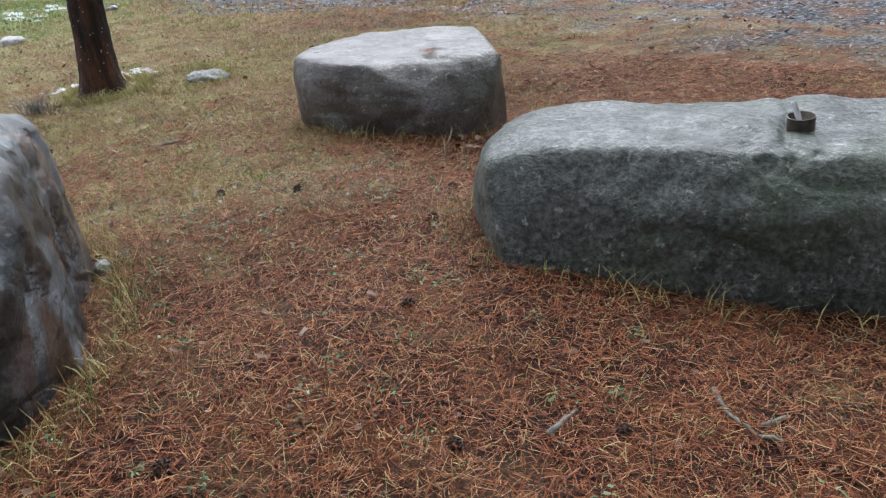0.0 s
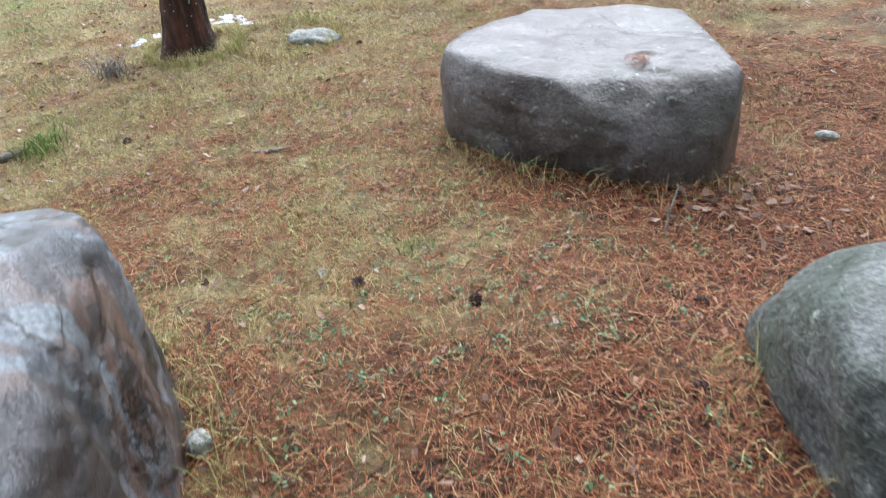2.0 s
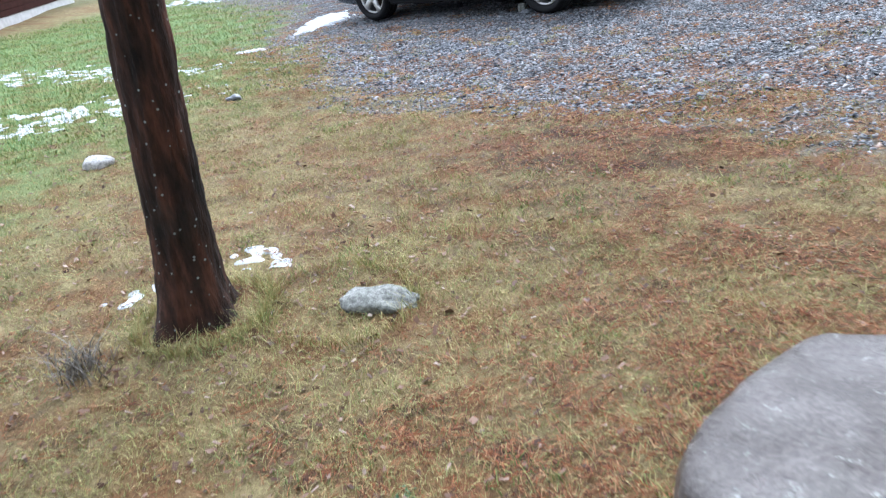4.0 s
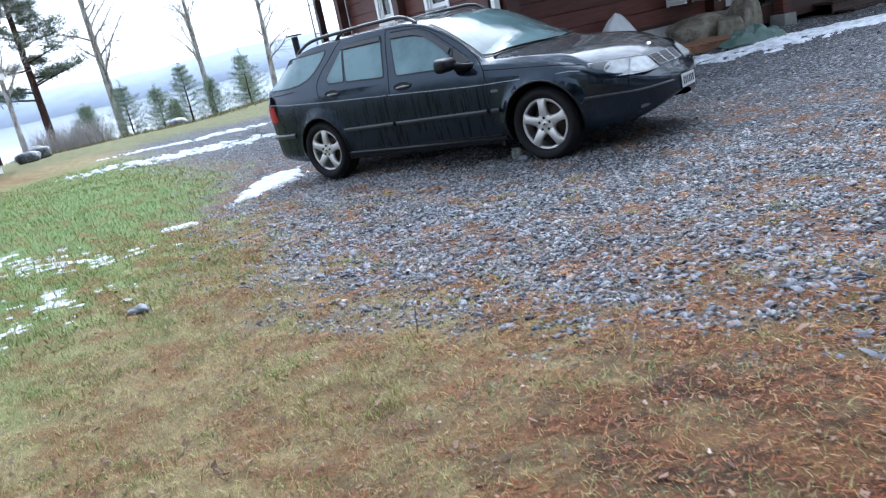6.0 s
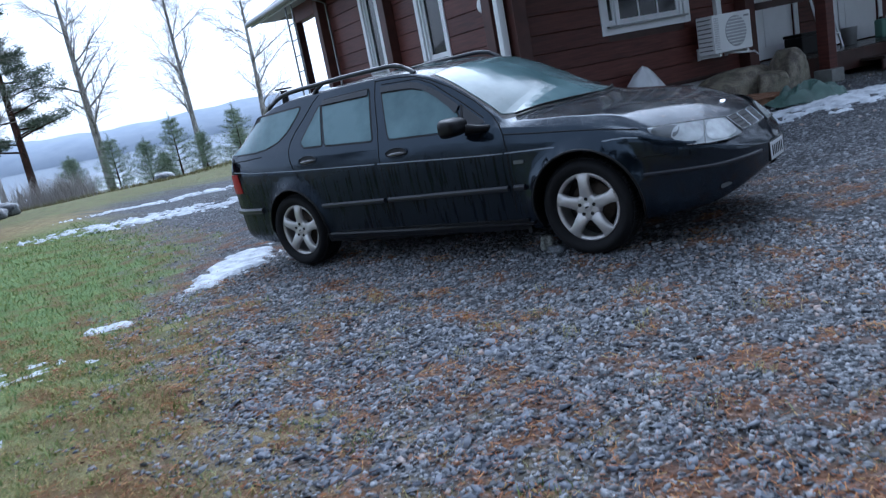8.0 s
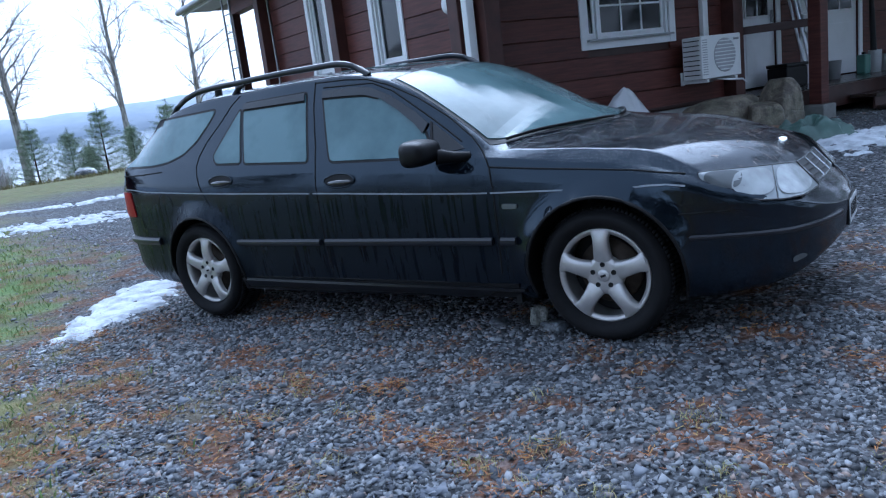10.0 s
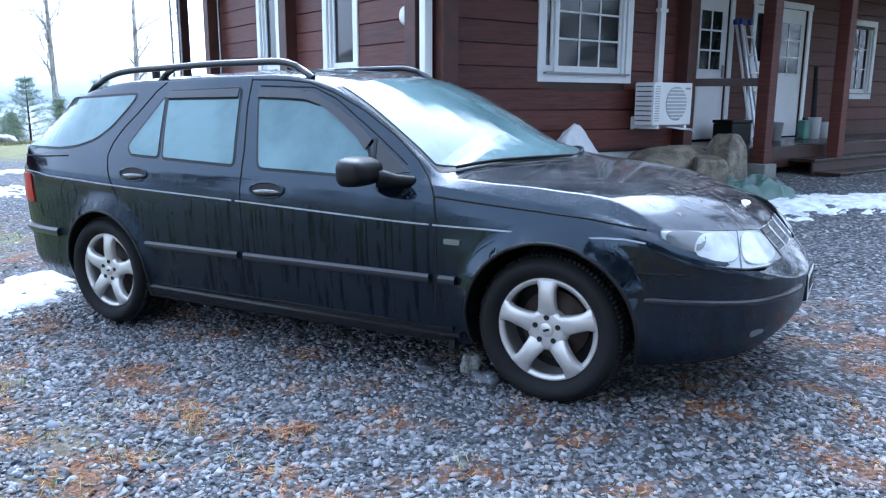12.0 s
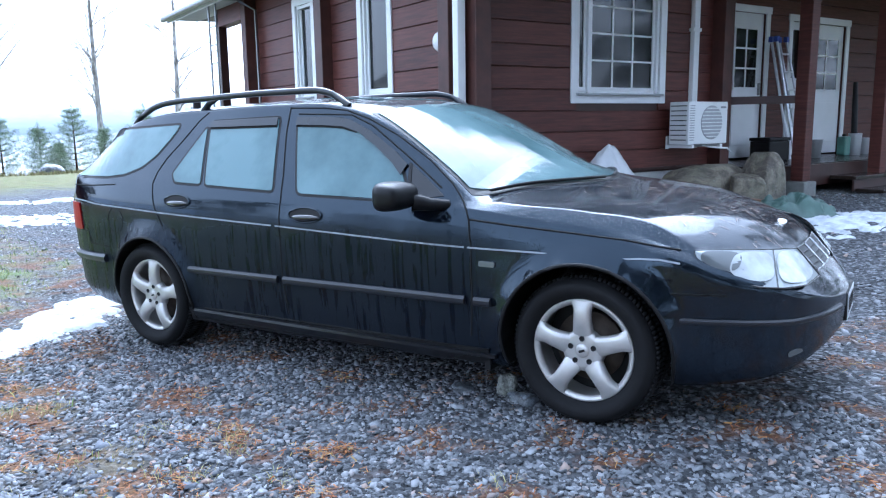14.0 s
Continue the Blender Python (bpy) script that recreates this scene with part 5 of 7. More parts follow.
def grow(poly, d):
    c = Vector((sum(p[0] for p in poly) / len(poly), sum(p[1] for p in poly) / len(poly)))
    out = []
    n = len(poly)
    area = sum(poly[i - 1][0] * poly[i][1] - poly[i][0] * poly[i - 1][1] for i in range(n))
    s = 1 if area > 0 else -1
    for i in range(n):
        a, b = Vector(poly[i - 1]), Vector(poly[(i + 1) % n])
        t = (b - a).normalized()
        out.append((poly[i][0] + t.y * d * s, poly[i][1] - t.x * d * s))
    return out


FRONT_GLASS = rounded([(-1.473, 0.921), (-1.602, 1.285), (-1.31, 1.27), (-1.18, 1.222), (-1.062, 1.153), (-0.942, 1.072), (-0.87, 1.005), (-0.815, 0.897)], 0.03)
REAR_GLASS = rounded([(-2.143, 0.958), (-2.252, 1.292), (-1.738, 1.297), (-1.644, 0.931)], 0.02)
FIXED_GLASS = rounded([(-2.185, 0.962), (-2.395, 0.972), (-2.435, 1.015), (-2.275, 1.268)], 0.02)
QUARTER_GLASS = rounded([(-3.42, 1.005), (-3.11, 1.275), (-2.515, 1.288), (-2.555, 1.215), (-2.636, 1.118), (-2.74, 1.052), (-2.882, 1.014), (-3.05, 1.0)], 0.03)


def moulding(name, x0, x1, n, profile, mat, sign, label="", parent=None):
    """A shaped strip along the body's side: profile(x) gives (stand-off, height) pairs, and the ends are closed."""
    bm = bmesh.new()
    rings = []
    for i in range(n + 1):
        x = x0 + (x1 - x0) * i / n
        slope = (half_w(x + 0.004) - half_w(x - 0.004)) / 0.008
        k = math.hypot(slope, 1)
        rings.append([bm.verts.new((x - slope / k * out, sign * (side_y(x, z) + out / k), z)) for out, z in profile(x)])
    m = len(rings[0])
    for a, b in zip(rings, rings[1:]):
        for q in range(m):
            bm.faces.new((a[q], b[q], b[(q + 1) % m], a[(q + 1) % m]))
    bm.faces.new(rings[0])
    bm.faces.new(rings[-1])
    bmesh.ops.recalc_face_normals(bm, faces=bm.faces)
    return part(name, bm, mat, parent or car, label)


def bar_profile(mid, half, out):
    return lambda x: [(-0.01, mid(x) - half), (out * 0.8, mid(x) - half), (out, mid(x) - half * 0.4), (out, mid(x) + half * 0.3), (out * 0.55, mid(x) + half), (-0.01, mid(x) + half)]


for sign in (-1, 1):
    for nm, poly, lab in (("front_door_window", FRONT_GLASS, "front door glass, pale with painted sky and mist"), ("rear_door_window", REAR_GLASS, "rear door glass, pale with painted sky and mist"), ("fixed_window", FIXED_GLASS, "small fixed pane, pale with painted sky and mist"), ("quarter_window", QUARTER_GLASS, "rear quarter glass, pale with painted sky and mist")):
        side_panel(nm, poly, 0.004, CAR_GLASS, lab, sign=sign, thick=0.004, step=0.06)
        side_panel("window_rubber", grow(poly, 0.014), 0.001, BLACK, "black window rubber", sign=sign, thick=0.003, step=0.06)
    for poly in ([(-1.60, 1.258), (-1.418, 1.250), (-1.292, 1.240), (-1.18, 1.207), (-1.062, 1.140), (-0.942, 1.060), (-0.882, 1.008), (-0.862, 1.055), (-0.95, 1.118), (-1.118, 1.214), (-1.262, 1.274), (-1.40, 1.292), (-1.608, 1.298)], [(-2.245, 1.266), (-1.735, 1.262), (-1.742, 1.303), (-2.252, 1.302)]):
        side_panel("wind_deflector", poly, 0.013, DEFLECTOR, "smoked wind deflector above the window", sign=sign, thick=0.006, step=0.08)
    # dark strips painted as the shadow line below each deflector
    for poly in ([(-1.597, 1.247), (-1.418, 1.239), (-1.292, 1.229), (-1.20, 1.205), (-1.20, 1.217), (-1.292, 1.243), (-1.418, 1.253), (-1.60, 1.261)], [(-2.242, 1.254), (-1.733, 1.250), (-1.735, 1.265), (-2.245, 1.269)]):
        side_panel("deflector_gap", poly, 0.0065, SEAM_AND_SHADOW, sign=sign, thick=0.004, step=0.08)
    # door mouldings and sill
    rub = lambda x: 0.470 - 0.0085 * x
    for x0, x1 in ((-2.285, -1.605), (-1.565, -0.50), (-0.455, -0.375)):
        moulding("rubbing_strip", x0, x1, max(int((x1 - x0) / 0.08), 2), bar_profile(rub, 0.0185, 0.020), TRIM, sign, "dark grey door moulding")
    edge = lambda x: 0.268 - 0.015 * (x + 1.56)
    low = lambda x: 0.198 - 0.045 * ((x + 2.29) / 1.92) ** 2
    moulding("sill", -2.285, -0.365, 24, lambda x: [(-0.05, low(x)), (0.004, low(x)), (0.016, low(x) + 0.02), (0.024, edge(x) - 0.026), (0.020, edge(x) - 0.012), (-0.012, edge(x) - 0.006), (-0.05, edge(x) - 0.01)], SATIN, sign, "dark side sill below the doors")
    for x0, x1 in ((-3.44, -1.63), (-1.60, -0.50), (-0.48, 0.40)):
        n = 12
        xs_ = [x0 + (x1 - x0) * i / n for i in range(n + 1)]
        poly = [(x, strip_z(x) - 0.003) for x in xs_] + [(x, strip_z(x) + 0.003) for x in xs_[::-1]]
        side_panel("chrome_line", poly, 0.006, BODY_LINE, "thin bright body line", sign=sign, thick=0.006, step=0.5)
    xs_ = [-2.33 + 1.93 * i / 12 for i in range(13)]
    side_panel("sill", [(x, 0.190) for x in xs_] + [(x, 0.262) for x in xs_[::-1]], 0.010, BLACK, "dark side sill", sign=sign, thick=0.03, step=0.2)
    # panel gaps
    for pts in (((-1.682, 1.35), (-1.66, 1.223), (-1.597, 1.006), (-1.577, 0.892), (-1.573, 0.615), (-1.575, 0.469), (-1.56, 0.272)),
                ((-1.68, 1.345), (-1.45, 1.335), (-1.30, 1.318), (-1.15, 1.27), (-0.95, 1.18), (-0.759, 1.072), (-0.604, 0.965), (-0.539, 0.90), (-0.504, 0.862), (-0.483, 0.815), (-0.465, 0.711), (-0.465, 0.516), (-0.487, 0.272)),
                ((-2.311, 1.35), (-2.368, 1.304), (-2.447, 1.196), (-2.53, 1.103), (-2.575, 1.026), (-2.588, 0.964), (-2.569, 0.886), (-2.545, 0.824), (-2.47, 0.70)),
                ((-2.28, 0.272), (-1.6, 0.270), (-0.49, 0.258)),
                ((-0.484, 0.822), (-0.278, 0.802), (-0.035, 0.781), (0.185, 0.758), (0.43, 0.715)),
                ((0.36, 0.564), (0.45, 0.561), (0.57, 0.557)),
                ((-3.45, 0.667), (-3.27, 0.66), (-3.262, 0.585), (-2.985, 0.573)),
                ((-1.61, 1.312), (-1.262, 1.294), (-1.118, 1.236), (-0.844, 1.070), (-0.615, 0.925)),
                ((-3.48, 0.945), (-3.2, 0.945), (-2.9, 0.955))):
        run = []
        for (x0, z0), (x1, z1) in zip(pts, pts[1:]):
            for k in range(6):
                x, z = x0 + (x1 - x0) * k / 6, z0 + (z1 - z0) * k / 6
                run.append((x, sign * (side_y(x, z) - 0.0005), z))
        tubes("panel_gap", [(run, [0.0046] * len(run))], SEAM_AND_SHADOW, car, sides=5)
    # door handles in oval cups
    for cx, cz in ((-2.353, 0.866), (-1.404, 0.816)):
        ell = [(cx + 0.105 * math.cos(a), cz + 0.036 * math.sin(a)) for a in np.linspace(0, 6.283, 25)[:-1]]
        cup = side_panel("door_handle", ell, 0.004, BLACK, "black oval door handle", sign=sign, thick=0.006, step=0.3)
        tubes("cup_rim", [([(x, sign * (side_y(x, z) + 0.004), z) for x, z in ell + ell[:1]], [0.0055] * 25)], PAINT, cup, sides=6)
        bm = bmesh.new()
        bmesh.ops.create_uvsphere(bm, u_segments=24, v_segments=12, radius=1.0)
        for v in bm.verts:
            v.co = Vector((cx + v.co.x * 0.092, sign * (side_y(cx, cz) + 0.012 + v.co.y * 0.016 - 0.010 * v.co.x ** 2), cz - 0.010 + v.co.z * 0.016))
        part("grip", bm, GLOSS_BLACK, cup, "", True)
    side_panel("side_repeater", rounded([(-0.425, 0.628), (-0.425, 0.652), (-0.35, 0.650), (-0.35, 0.627)], 0.008, 2), 0.009, LAMP_DARK, "small clear side repeater lamp", sign=sign, thick=0.01, step=0.3)
    flap = [(-2.935 + 0.075 * math.cos(a) , 0.742 + 0.075 * math.sin(a)) for a in np.linspace(0, 6.283, 29)]
    tubes("fuel_flap", [([(x, sign * (side_y(x, z) - 0.0005), z) for x, z in flap], [0.003] * 29)], SEAM_AND_SHADOW, car, sides=5)
    # tail lamp
    side_panel("tail_lamp", rounded([(-3.612, 0.665), (-3.608, 0.80), (-3.585, 0.835), (-3.375, 0.835), (-3.345, 0.665)], 0.015, 2), 0.008, RED_LAMP, "red tail lamp wrapping the corner", sign=sign, thick=0.02, step=0.05)
    # arch lips and wells
    for ax, az, ar in ARCH:
        lip, well = [], []
        for a in np.linspace(radians(-22), radians(202), 40):
            x, z = ax + ar * math.cos(a), az + ar * math.sin(a)
            if z < 0.205:
                continue
            lip.append((x, sign * (side_y(x, z) + 0.004 + 0.035 * min(max((z - az + 0.12) / 0.16, 0), 1)), z))
        tubes("wheel_arch_lip", [(lip, [0.008] * len(lip))], BLACK, car, sides=6)
        bm = bmesh.new()
        rings = lathe(bm, [(ar + 0.003, -0.02), (ar + 0.004, 0.01), (ar + 0.006, 0.22), (ar - 0.02, 0.36), (0.02, 0.40)], 40)
        for ring_v in rings:
            for v in ring_v:
                x, z = ax + v.co.x, az + v.co.z
                y = side_y(x, max(z, 0.22)) + 0.008 + 0.022 * min(max((z - az + 0.12) / 0.16, 0), 1) if ring_v is rings[0] else 0.845 - v.co.y
                v.co = Vector((x, sign * y, z))
        bmesh.ops.delete(bm, geom=[v for v in bm.verts if v.co.z < 0.20], context="VERTS")
        part("wheel_well", bm, BLACK, car)
    # mirror
    bm = bmesh.new()
    bmesh.ops.create_icosphere(bm, subdivisions=4, radius=1)
    for v in bm.verts:
        d = v.co.normalized()
        r = (abs(d.x) ** 3.2 + abs(d.y) ** 3.2 + abs(d.z) ** 3.2) ** (-1 / 3.2)
        p = d * r
        taper = 1 - 0.10 * p.x
        v.co = Vector((-0.775 + p.x * 0.076 + 0.03 * (p.y * p.y) * 0.5, sign * (1.0 + p.y * 0.105), 0.930 + p.z * 0.062 * taper))
    shell = part("door_mirror", bm, MIRROR_BLACK, car, "black door mirror", True)
    tubes("mirror_arm", [([(-0.60, sign * 0.83, 0.880), (-0.66, sign * 0.885, 0.885), (-0.72, sign * 0.935, 0.900)], [0.022, 0.030, 0.042])], MIRROR_BLACK, shell)
    side_panel("mirror_base", [(-0.795, 0.90), (-0.838, 1.052), (-0.63, 0.918)], 0.004, SATIN, "black corner panel", sign=sign, thick=0.004, step=0.05)
    side_panel("window_divider", [(-0.815, 0.90), (-0.855, 1.062), (-0.840, 1.056), (-0.797, 0.90)], 0.008, BLACK, "black upright bar", sign=sign, thick=0.006, step=0.05)
    # roof rail
    rail = []
    for i in range(33):
        t = i / 32
        x = -3.02 + t * 1.70
        lift = 0.062 * (math.sin(min(t / 0.16, 1, (1 - t) / 0.14) * math.pi / 2)) ** 0.8
        yy = half_w(x) - edge_in(x) - 0.035
        rail.append((x, sign * yy, top_z(x, yy) + lift))
    ra = tubes("roof_rail", [(rail, [0.018] * 33)], TRIM, car, "dark grey roof rail", sides=8)
    yy = half_w(-2.35) - edge_in(-2.35) - 0.035
    tubes("rail_foot", [([(-2.40, sign * yy, top_z(-2.40, yy) - 0.01), (-2.36, sign * yy, top_z(-2.36, yy) + 0.03), (-2.28, sign * yy, top_z(-2.28, yy) + 0.06)], [0.026, 0.018, 0.014])], TRIM, ra)
    # headlamp: a wraparound lens lofted between its lower and upper edge
    low_edge = [(0.433, 0.750, 0.705), (0.447, 0.764, 0.665), (0.49, 0.760, 0.628), (0.57, 0.726, 0.596), (0.65, 0.674, 0.576), (0.726, 0.612, 0.565), (0.785, 0.480, 0.556), (0.806, 0.262, 0.555)]
    top_edge = [(0.433, 0.744, 0.714), (0.47, 0.712, 0.714), (0.52, 0.662, 0.710), (0.58, 0.598, 0.703), (0.63, 0.525, 0.695), (0.67, 0.450, 0.687), (0.70, 0.370, 0.678), (0.721, 0.285, 0.668)]

    def lamp_at(u, v, out):
        k = u * 7
        i = min(int(k), 6)
        a = Vector(low_edge[i]).lerp(Vector(low_edge[i + 1]), k - i)
        b = Vector(top_edge[i]).lerp(Vector(top_edge[i + 1]), k - i)
        p = a.lerp(b, v) + Vector((0.35 + 0.4 * u, 0.75 - 0.5 * u, 0.45)).normalized() * (out + 0.016 * math.sin(math.pi * v) * math.sin(math.pi * min(u * 1.3 + 0.1, 1)))
        return Vector((p.x, sign * p.y, p.z))

    def lamp_patch(name, u0, u1, v0, v1, out, mat, parent, label="", round_=False, n=20, m=8):
        bm = bmesh.new()
        if round_:
            mid = bm.verts.new(lamp_at((u0 + u1) / 2, (v0 + v1) / 2, out + 0.002))
            ring = []
            for k in range(28):
                a = 2 * math.pi * k / 28
                cu, cv = math.cos(a), math.sin(a)
                cu, cv = math.copysign(abs(cu) ** 0.65, cu), math.copysign(abs(cv) ** 0.65, cv)
                ring.append(bm.verts.new(lamp_at((u0 + u1) / 2 + cu * (u1 - u0) / 2, (v0 + v1) / 2 + cv * (v1 - v0) / 2, out)))
            for k in range(28):
                bm.faces.new((mid, ring[k], ring[(k + 1) % 28]))
        else:
            g = [[bm.verts.new(lamp_at(u0 + (u1 - u0) * a / n, v0 + (v1 - v0) * b / m, out)) for b in range(m + 1)] for a in range(n + 1)]
            for a in range(n):
                for b in range(m):
                    bm.faces.new((g[a][b], g[a + 1][b], g[a + 1][b + 1], g[a][b + 1]))
        bmesh.ops.recalc_face_normals(bm, faces=bm.faces)
        if sum(f.normal.x * f.calc_area() for f in bm.faces) < 0:
            bmesh.ops.reverse_faces(bm, faces=bm.faces[:])
        return part(name, bm, mat, parent, label, True)

    lamp = lamp_patch("headlamp", 0.0, 1.0, 0.0, 1.0, 0.010, LAMP_GLASS, car, "clear wraparound headlamp")
    lamp_patch("lamp_housing", 0.10, 0.42, 0.20, 0.92, 0.0125, LAMP_DARK, lamp, "dark indicator corner", True)
    lamp_patch("reflector", 0.36, 0.66, 0.12, 0.92, 0.0135, LAMP_BOWL, lamp, "silver reflector bowl", True)
    lamp_patch("reflector", 0.69, 0.985, 0.08, 0.94, 0.0135, LAMP_BOWL, lamp, "silver reflector bowl", True)
    tubes("lens_edge", [([lamp_at(k / 30, 0.0, 0.008) for k in range(31)], [0.005] * 31), ([lamp_at(k / 30, 1.0, 0.008) for k in range(31)], [0.005] * 31), ([lamp_at(0.675, k / 8, 0.012) for k in range(9)], [0.0022] * 9), ([lamp_at(1.0, k / 8, 0.010) for k in range(9)], [0.005] * 9)], GLOSS_BLACK, lamp, sides=5)
    belt = lambda x: float(np.interp(x, [0.36, 0.57, 0.68, 0.76, 0.905], [0.463, 0.452, 0.443, 0.436, 0.432]))
    moulding("bumper_strip", 0.375, 0.890, 40, bar_profile(belt, 0.011, 0.013), TRIM, sign, "dark bumper strip")
    side_panel("fog_lamp", rounded([(0.748, 0.288), (0.748, 0.316), (0.782, 0.322), (0.796, 0.302)], 0.014, 4), 0.005, LAMP_DARK, "small clear fog lamp", sign=sign, thick=0.01, step=0.1)
    moulding("bumper_strip", -3.600, -3.075, 24, bar_profile(lambda x: 0.500, 0.024, 0.026), TRIM, sign, "dark rear bumper strip")


def top_panel(name, outline, lift, mat, label="", step=0.05, parent=None):
    """A panel that follows the body's top inside an outline of (x, y)."""
    bm = bmesh.new()
    bm.faces.new([bm.verts.new((x, y, 0)) for x, y in outline])
    bmesh.ops.triangulate(bm, faces=bm.faces[:])
    for axis in (0, 1):
        lo, hi = min(p[axis] for p in outline), max(p[axis] for p in outline)
        p = lo + step
        while p < hi - step * 0.3:
            bmesh.ops.bisect_plane(bm, geom=bm.verts[:] + bm.edges[:] + bm.faces[:], plane_co=(p, 0, 0) if axis == 0 else (0, p, 0), plane_no=(1, 0, 0) if axis == 0 else (0, 1, 0))
            p += step
    for v in bm.verts:
        v.co.z = top_z(v.co.x, v.co.y) + lift
    for f in bm.faces:
        if f.normal.z < 0:
            f.normal_flip()
    made = bmesh.ops.extrude_face_region(bm, geom=bm.faces[:])
    for g in made["geom"]:
        if isinstance(g, bmesh.types.BMVert):
            g.co.z -= 0.006
    bmesh.ops.recalc_face_normals(bm, faces=bm.faces)
    return part(name, bm, mat, parent or car, label)


def pane_outline(x_low, bow_low, x_top, bow_top, inset):
    """Outline of a screen between a bowed lower and upper edge."""
    low, top = [], []
    for i in range(-8, 9):
        t = i / 8
        x = x_low - bow_low * t * t
        low.append((x, t * (half_w(x) - edge_in(x) - inset)))
        x = x_top - bow_top * t * t
        top.append((x, t * (half_w(x) - edge_in(x) - inset)))
    return low + top[::-1]


top_panel("windscreen_rubber", pane_outline(-0.155, 0.36, -1.10, 0.06, 0.022), 0.002, BLACK, "black screen surround")
top_panel("windscreen", pane_outline(-0.185, 0.36, -1.075, 0.06, 0.045), 0.008, SCREEN, "wet sky-reflecting windscreen")
top_panel("rear_screen", [(-3.04, -0.50), (-3.04, 0.50), (-3.38, 0.54), (-3.38, -0.54)], 0.006, CAR_GLASS, "rear screen, pale with painted sky and mist")
top_panel("sunroof", rounded([(-1.30, -0.36), (-1.30, 0.36), (-1.72, 0.38), (-1.72, -0.38)], 0.05), 0.004, SCREEN, "wet dark sunroof glass")
for y0, y1, x0, x1 in ((-0.70, -0.06, -0.30, -0.20), (0.04, 0.62, -0.20, -0.36)):
    run = []
    for i in range(13):
        t = i / 12
        y = y0 + (y1 - y0) * t
        x = -0.165 - 0.30 * (y / 0.70) ** 2 - 0.02 * math.sin(t * 3.14)
        run.append((x, y, top_z(x, y) + 0.016))
    wiper = tubes("wiper", [(run, [0.008] * 13)], BLACK, car, "black wiper arm and blade", sides=5)
# bonnet outline, badge, washer jets, grille, plate, lower intake, tow eye
bm = bmesh.new()
lathe(bm, [(0, 0.0), (0.024, 0.0), (0.024, 0.004), (0.020, 0.006), (0, 0.006)], 24, Matrix.Translation((0.627, 0, top_z(0.627, 0) - 0.001)) @ pose(0, 0, 0, 90, 0, 0) @ pose(0, 0, 0, 25, 0, 0))
part("badge", bm, ALU, car, "small round bonnet badge", True)
def nose_run(points, lift):
    """A run of places on the sloping nose, from (x, y) pairs."""
    out = []
    for (x0, y0), (x1, y1) in zip(points, points[1:]):
        for k in range(6):
            x, y = x0 + (x1 - x0) * k / 6, y0 + (y1 - y0) * k / 6
            out.append((x, y, top_z(x, y) + lift))
    x, y = points[-1]
    return out + [(x, y, top_z(x, y) + lift)]


for y0, y1 in ((-0.245, -0.095), (-0.085, 0.085), (0.095, 0.245)):
    k0, k1 = 0.20 * y0 * y0, 0.20 * y1 * y1
    outline = [(0.735 - k0, y0), (0.735 - k1, y1), (0.815 - k1, y1 * 0.94), (0.815 - k0, y0 * 0.94), (0.735 - k0, y0)]
    grille = top_panel("grille", outline[:-1], 0.004, GRILLE, "dark grille section", 0.05)
    run = nose_run(outline, 0.006)
    tubes("grille_frame", [(run, [0.0042] * len(run))], CHROME, grille, "thin chrome frame", sides=6)
    for x in (0.757, 0.777, 0.797):
        run = nose_run([(x - k0, y0), (x - k1, y1)], 0.006)
        tubes("grille_bar", [(run, [0.004] * len(run))], BLACK, grille, sides=5)
plate = slab("plate_holder", 0.890, 0.9095, -0.10, 0.20, 0.338, 0.459, BLACK, car, "black number plate holder", 0.006)
slab("number_plate", 0.9098, 0.9125, -0.09, 0.19, 0.345, 0.452, PLATE, plate, "white number plate", 0.001)
for i in range(6):
    slab("plate_mark", 0.9127, 0.9137, -0.06 + i * 0.040, -0.037 + i * 0.040, 0.368, 0.430, BLACK, plate, bevel=0)
slab("lower_intake", 0.74, 0.84, -0.20, 0.20, 0.31, 0.345, BLACK, car, "dark lower intake", 0.01)
tubes("tow_hook", [([(-3.5, -0.30, 0.30), (-3.6, -0.30, 0.25), (-3.66, -0.30, 0.26)], [0.02, 0.02, 0.026])], BLACK, car)
slab("underbody", -3.4, 0.60, -0.60, 0.60, 0.225, 0.30, BLACK, car, "dark underbody", 0.02)
slab("mud_flap", -0.43, -0.40, -0.86, -0.68, 0.16, 0.24, BLACK, car, "black mud flap", 0.004)
slab("cabin_seats", -2.3, -0.9, -0.60, 0.60, 0.45, 0.95, INSIDE, car, "dark seats", 0.05)


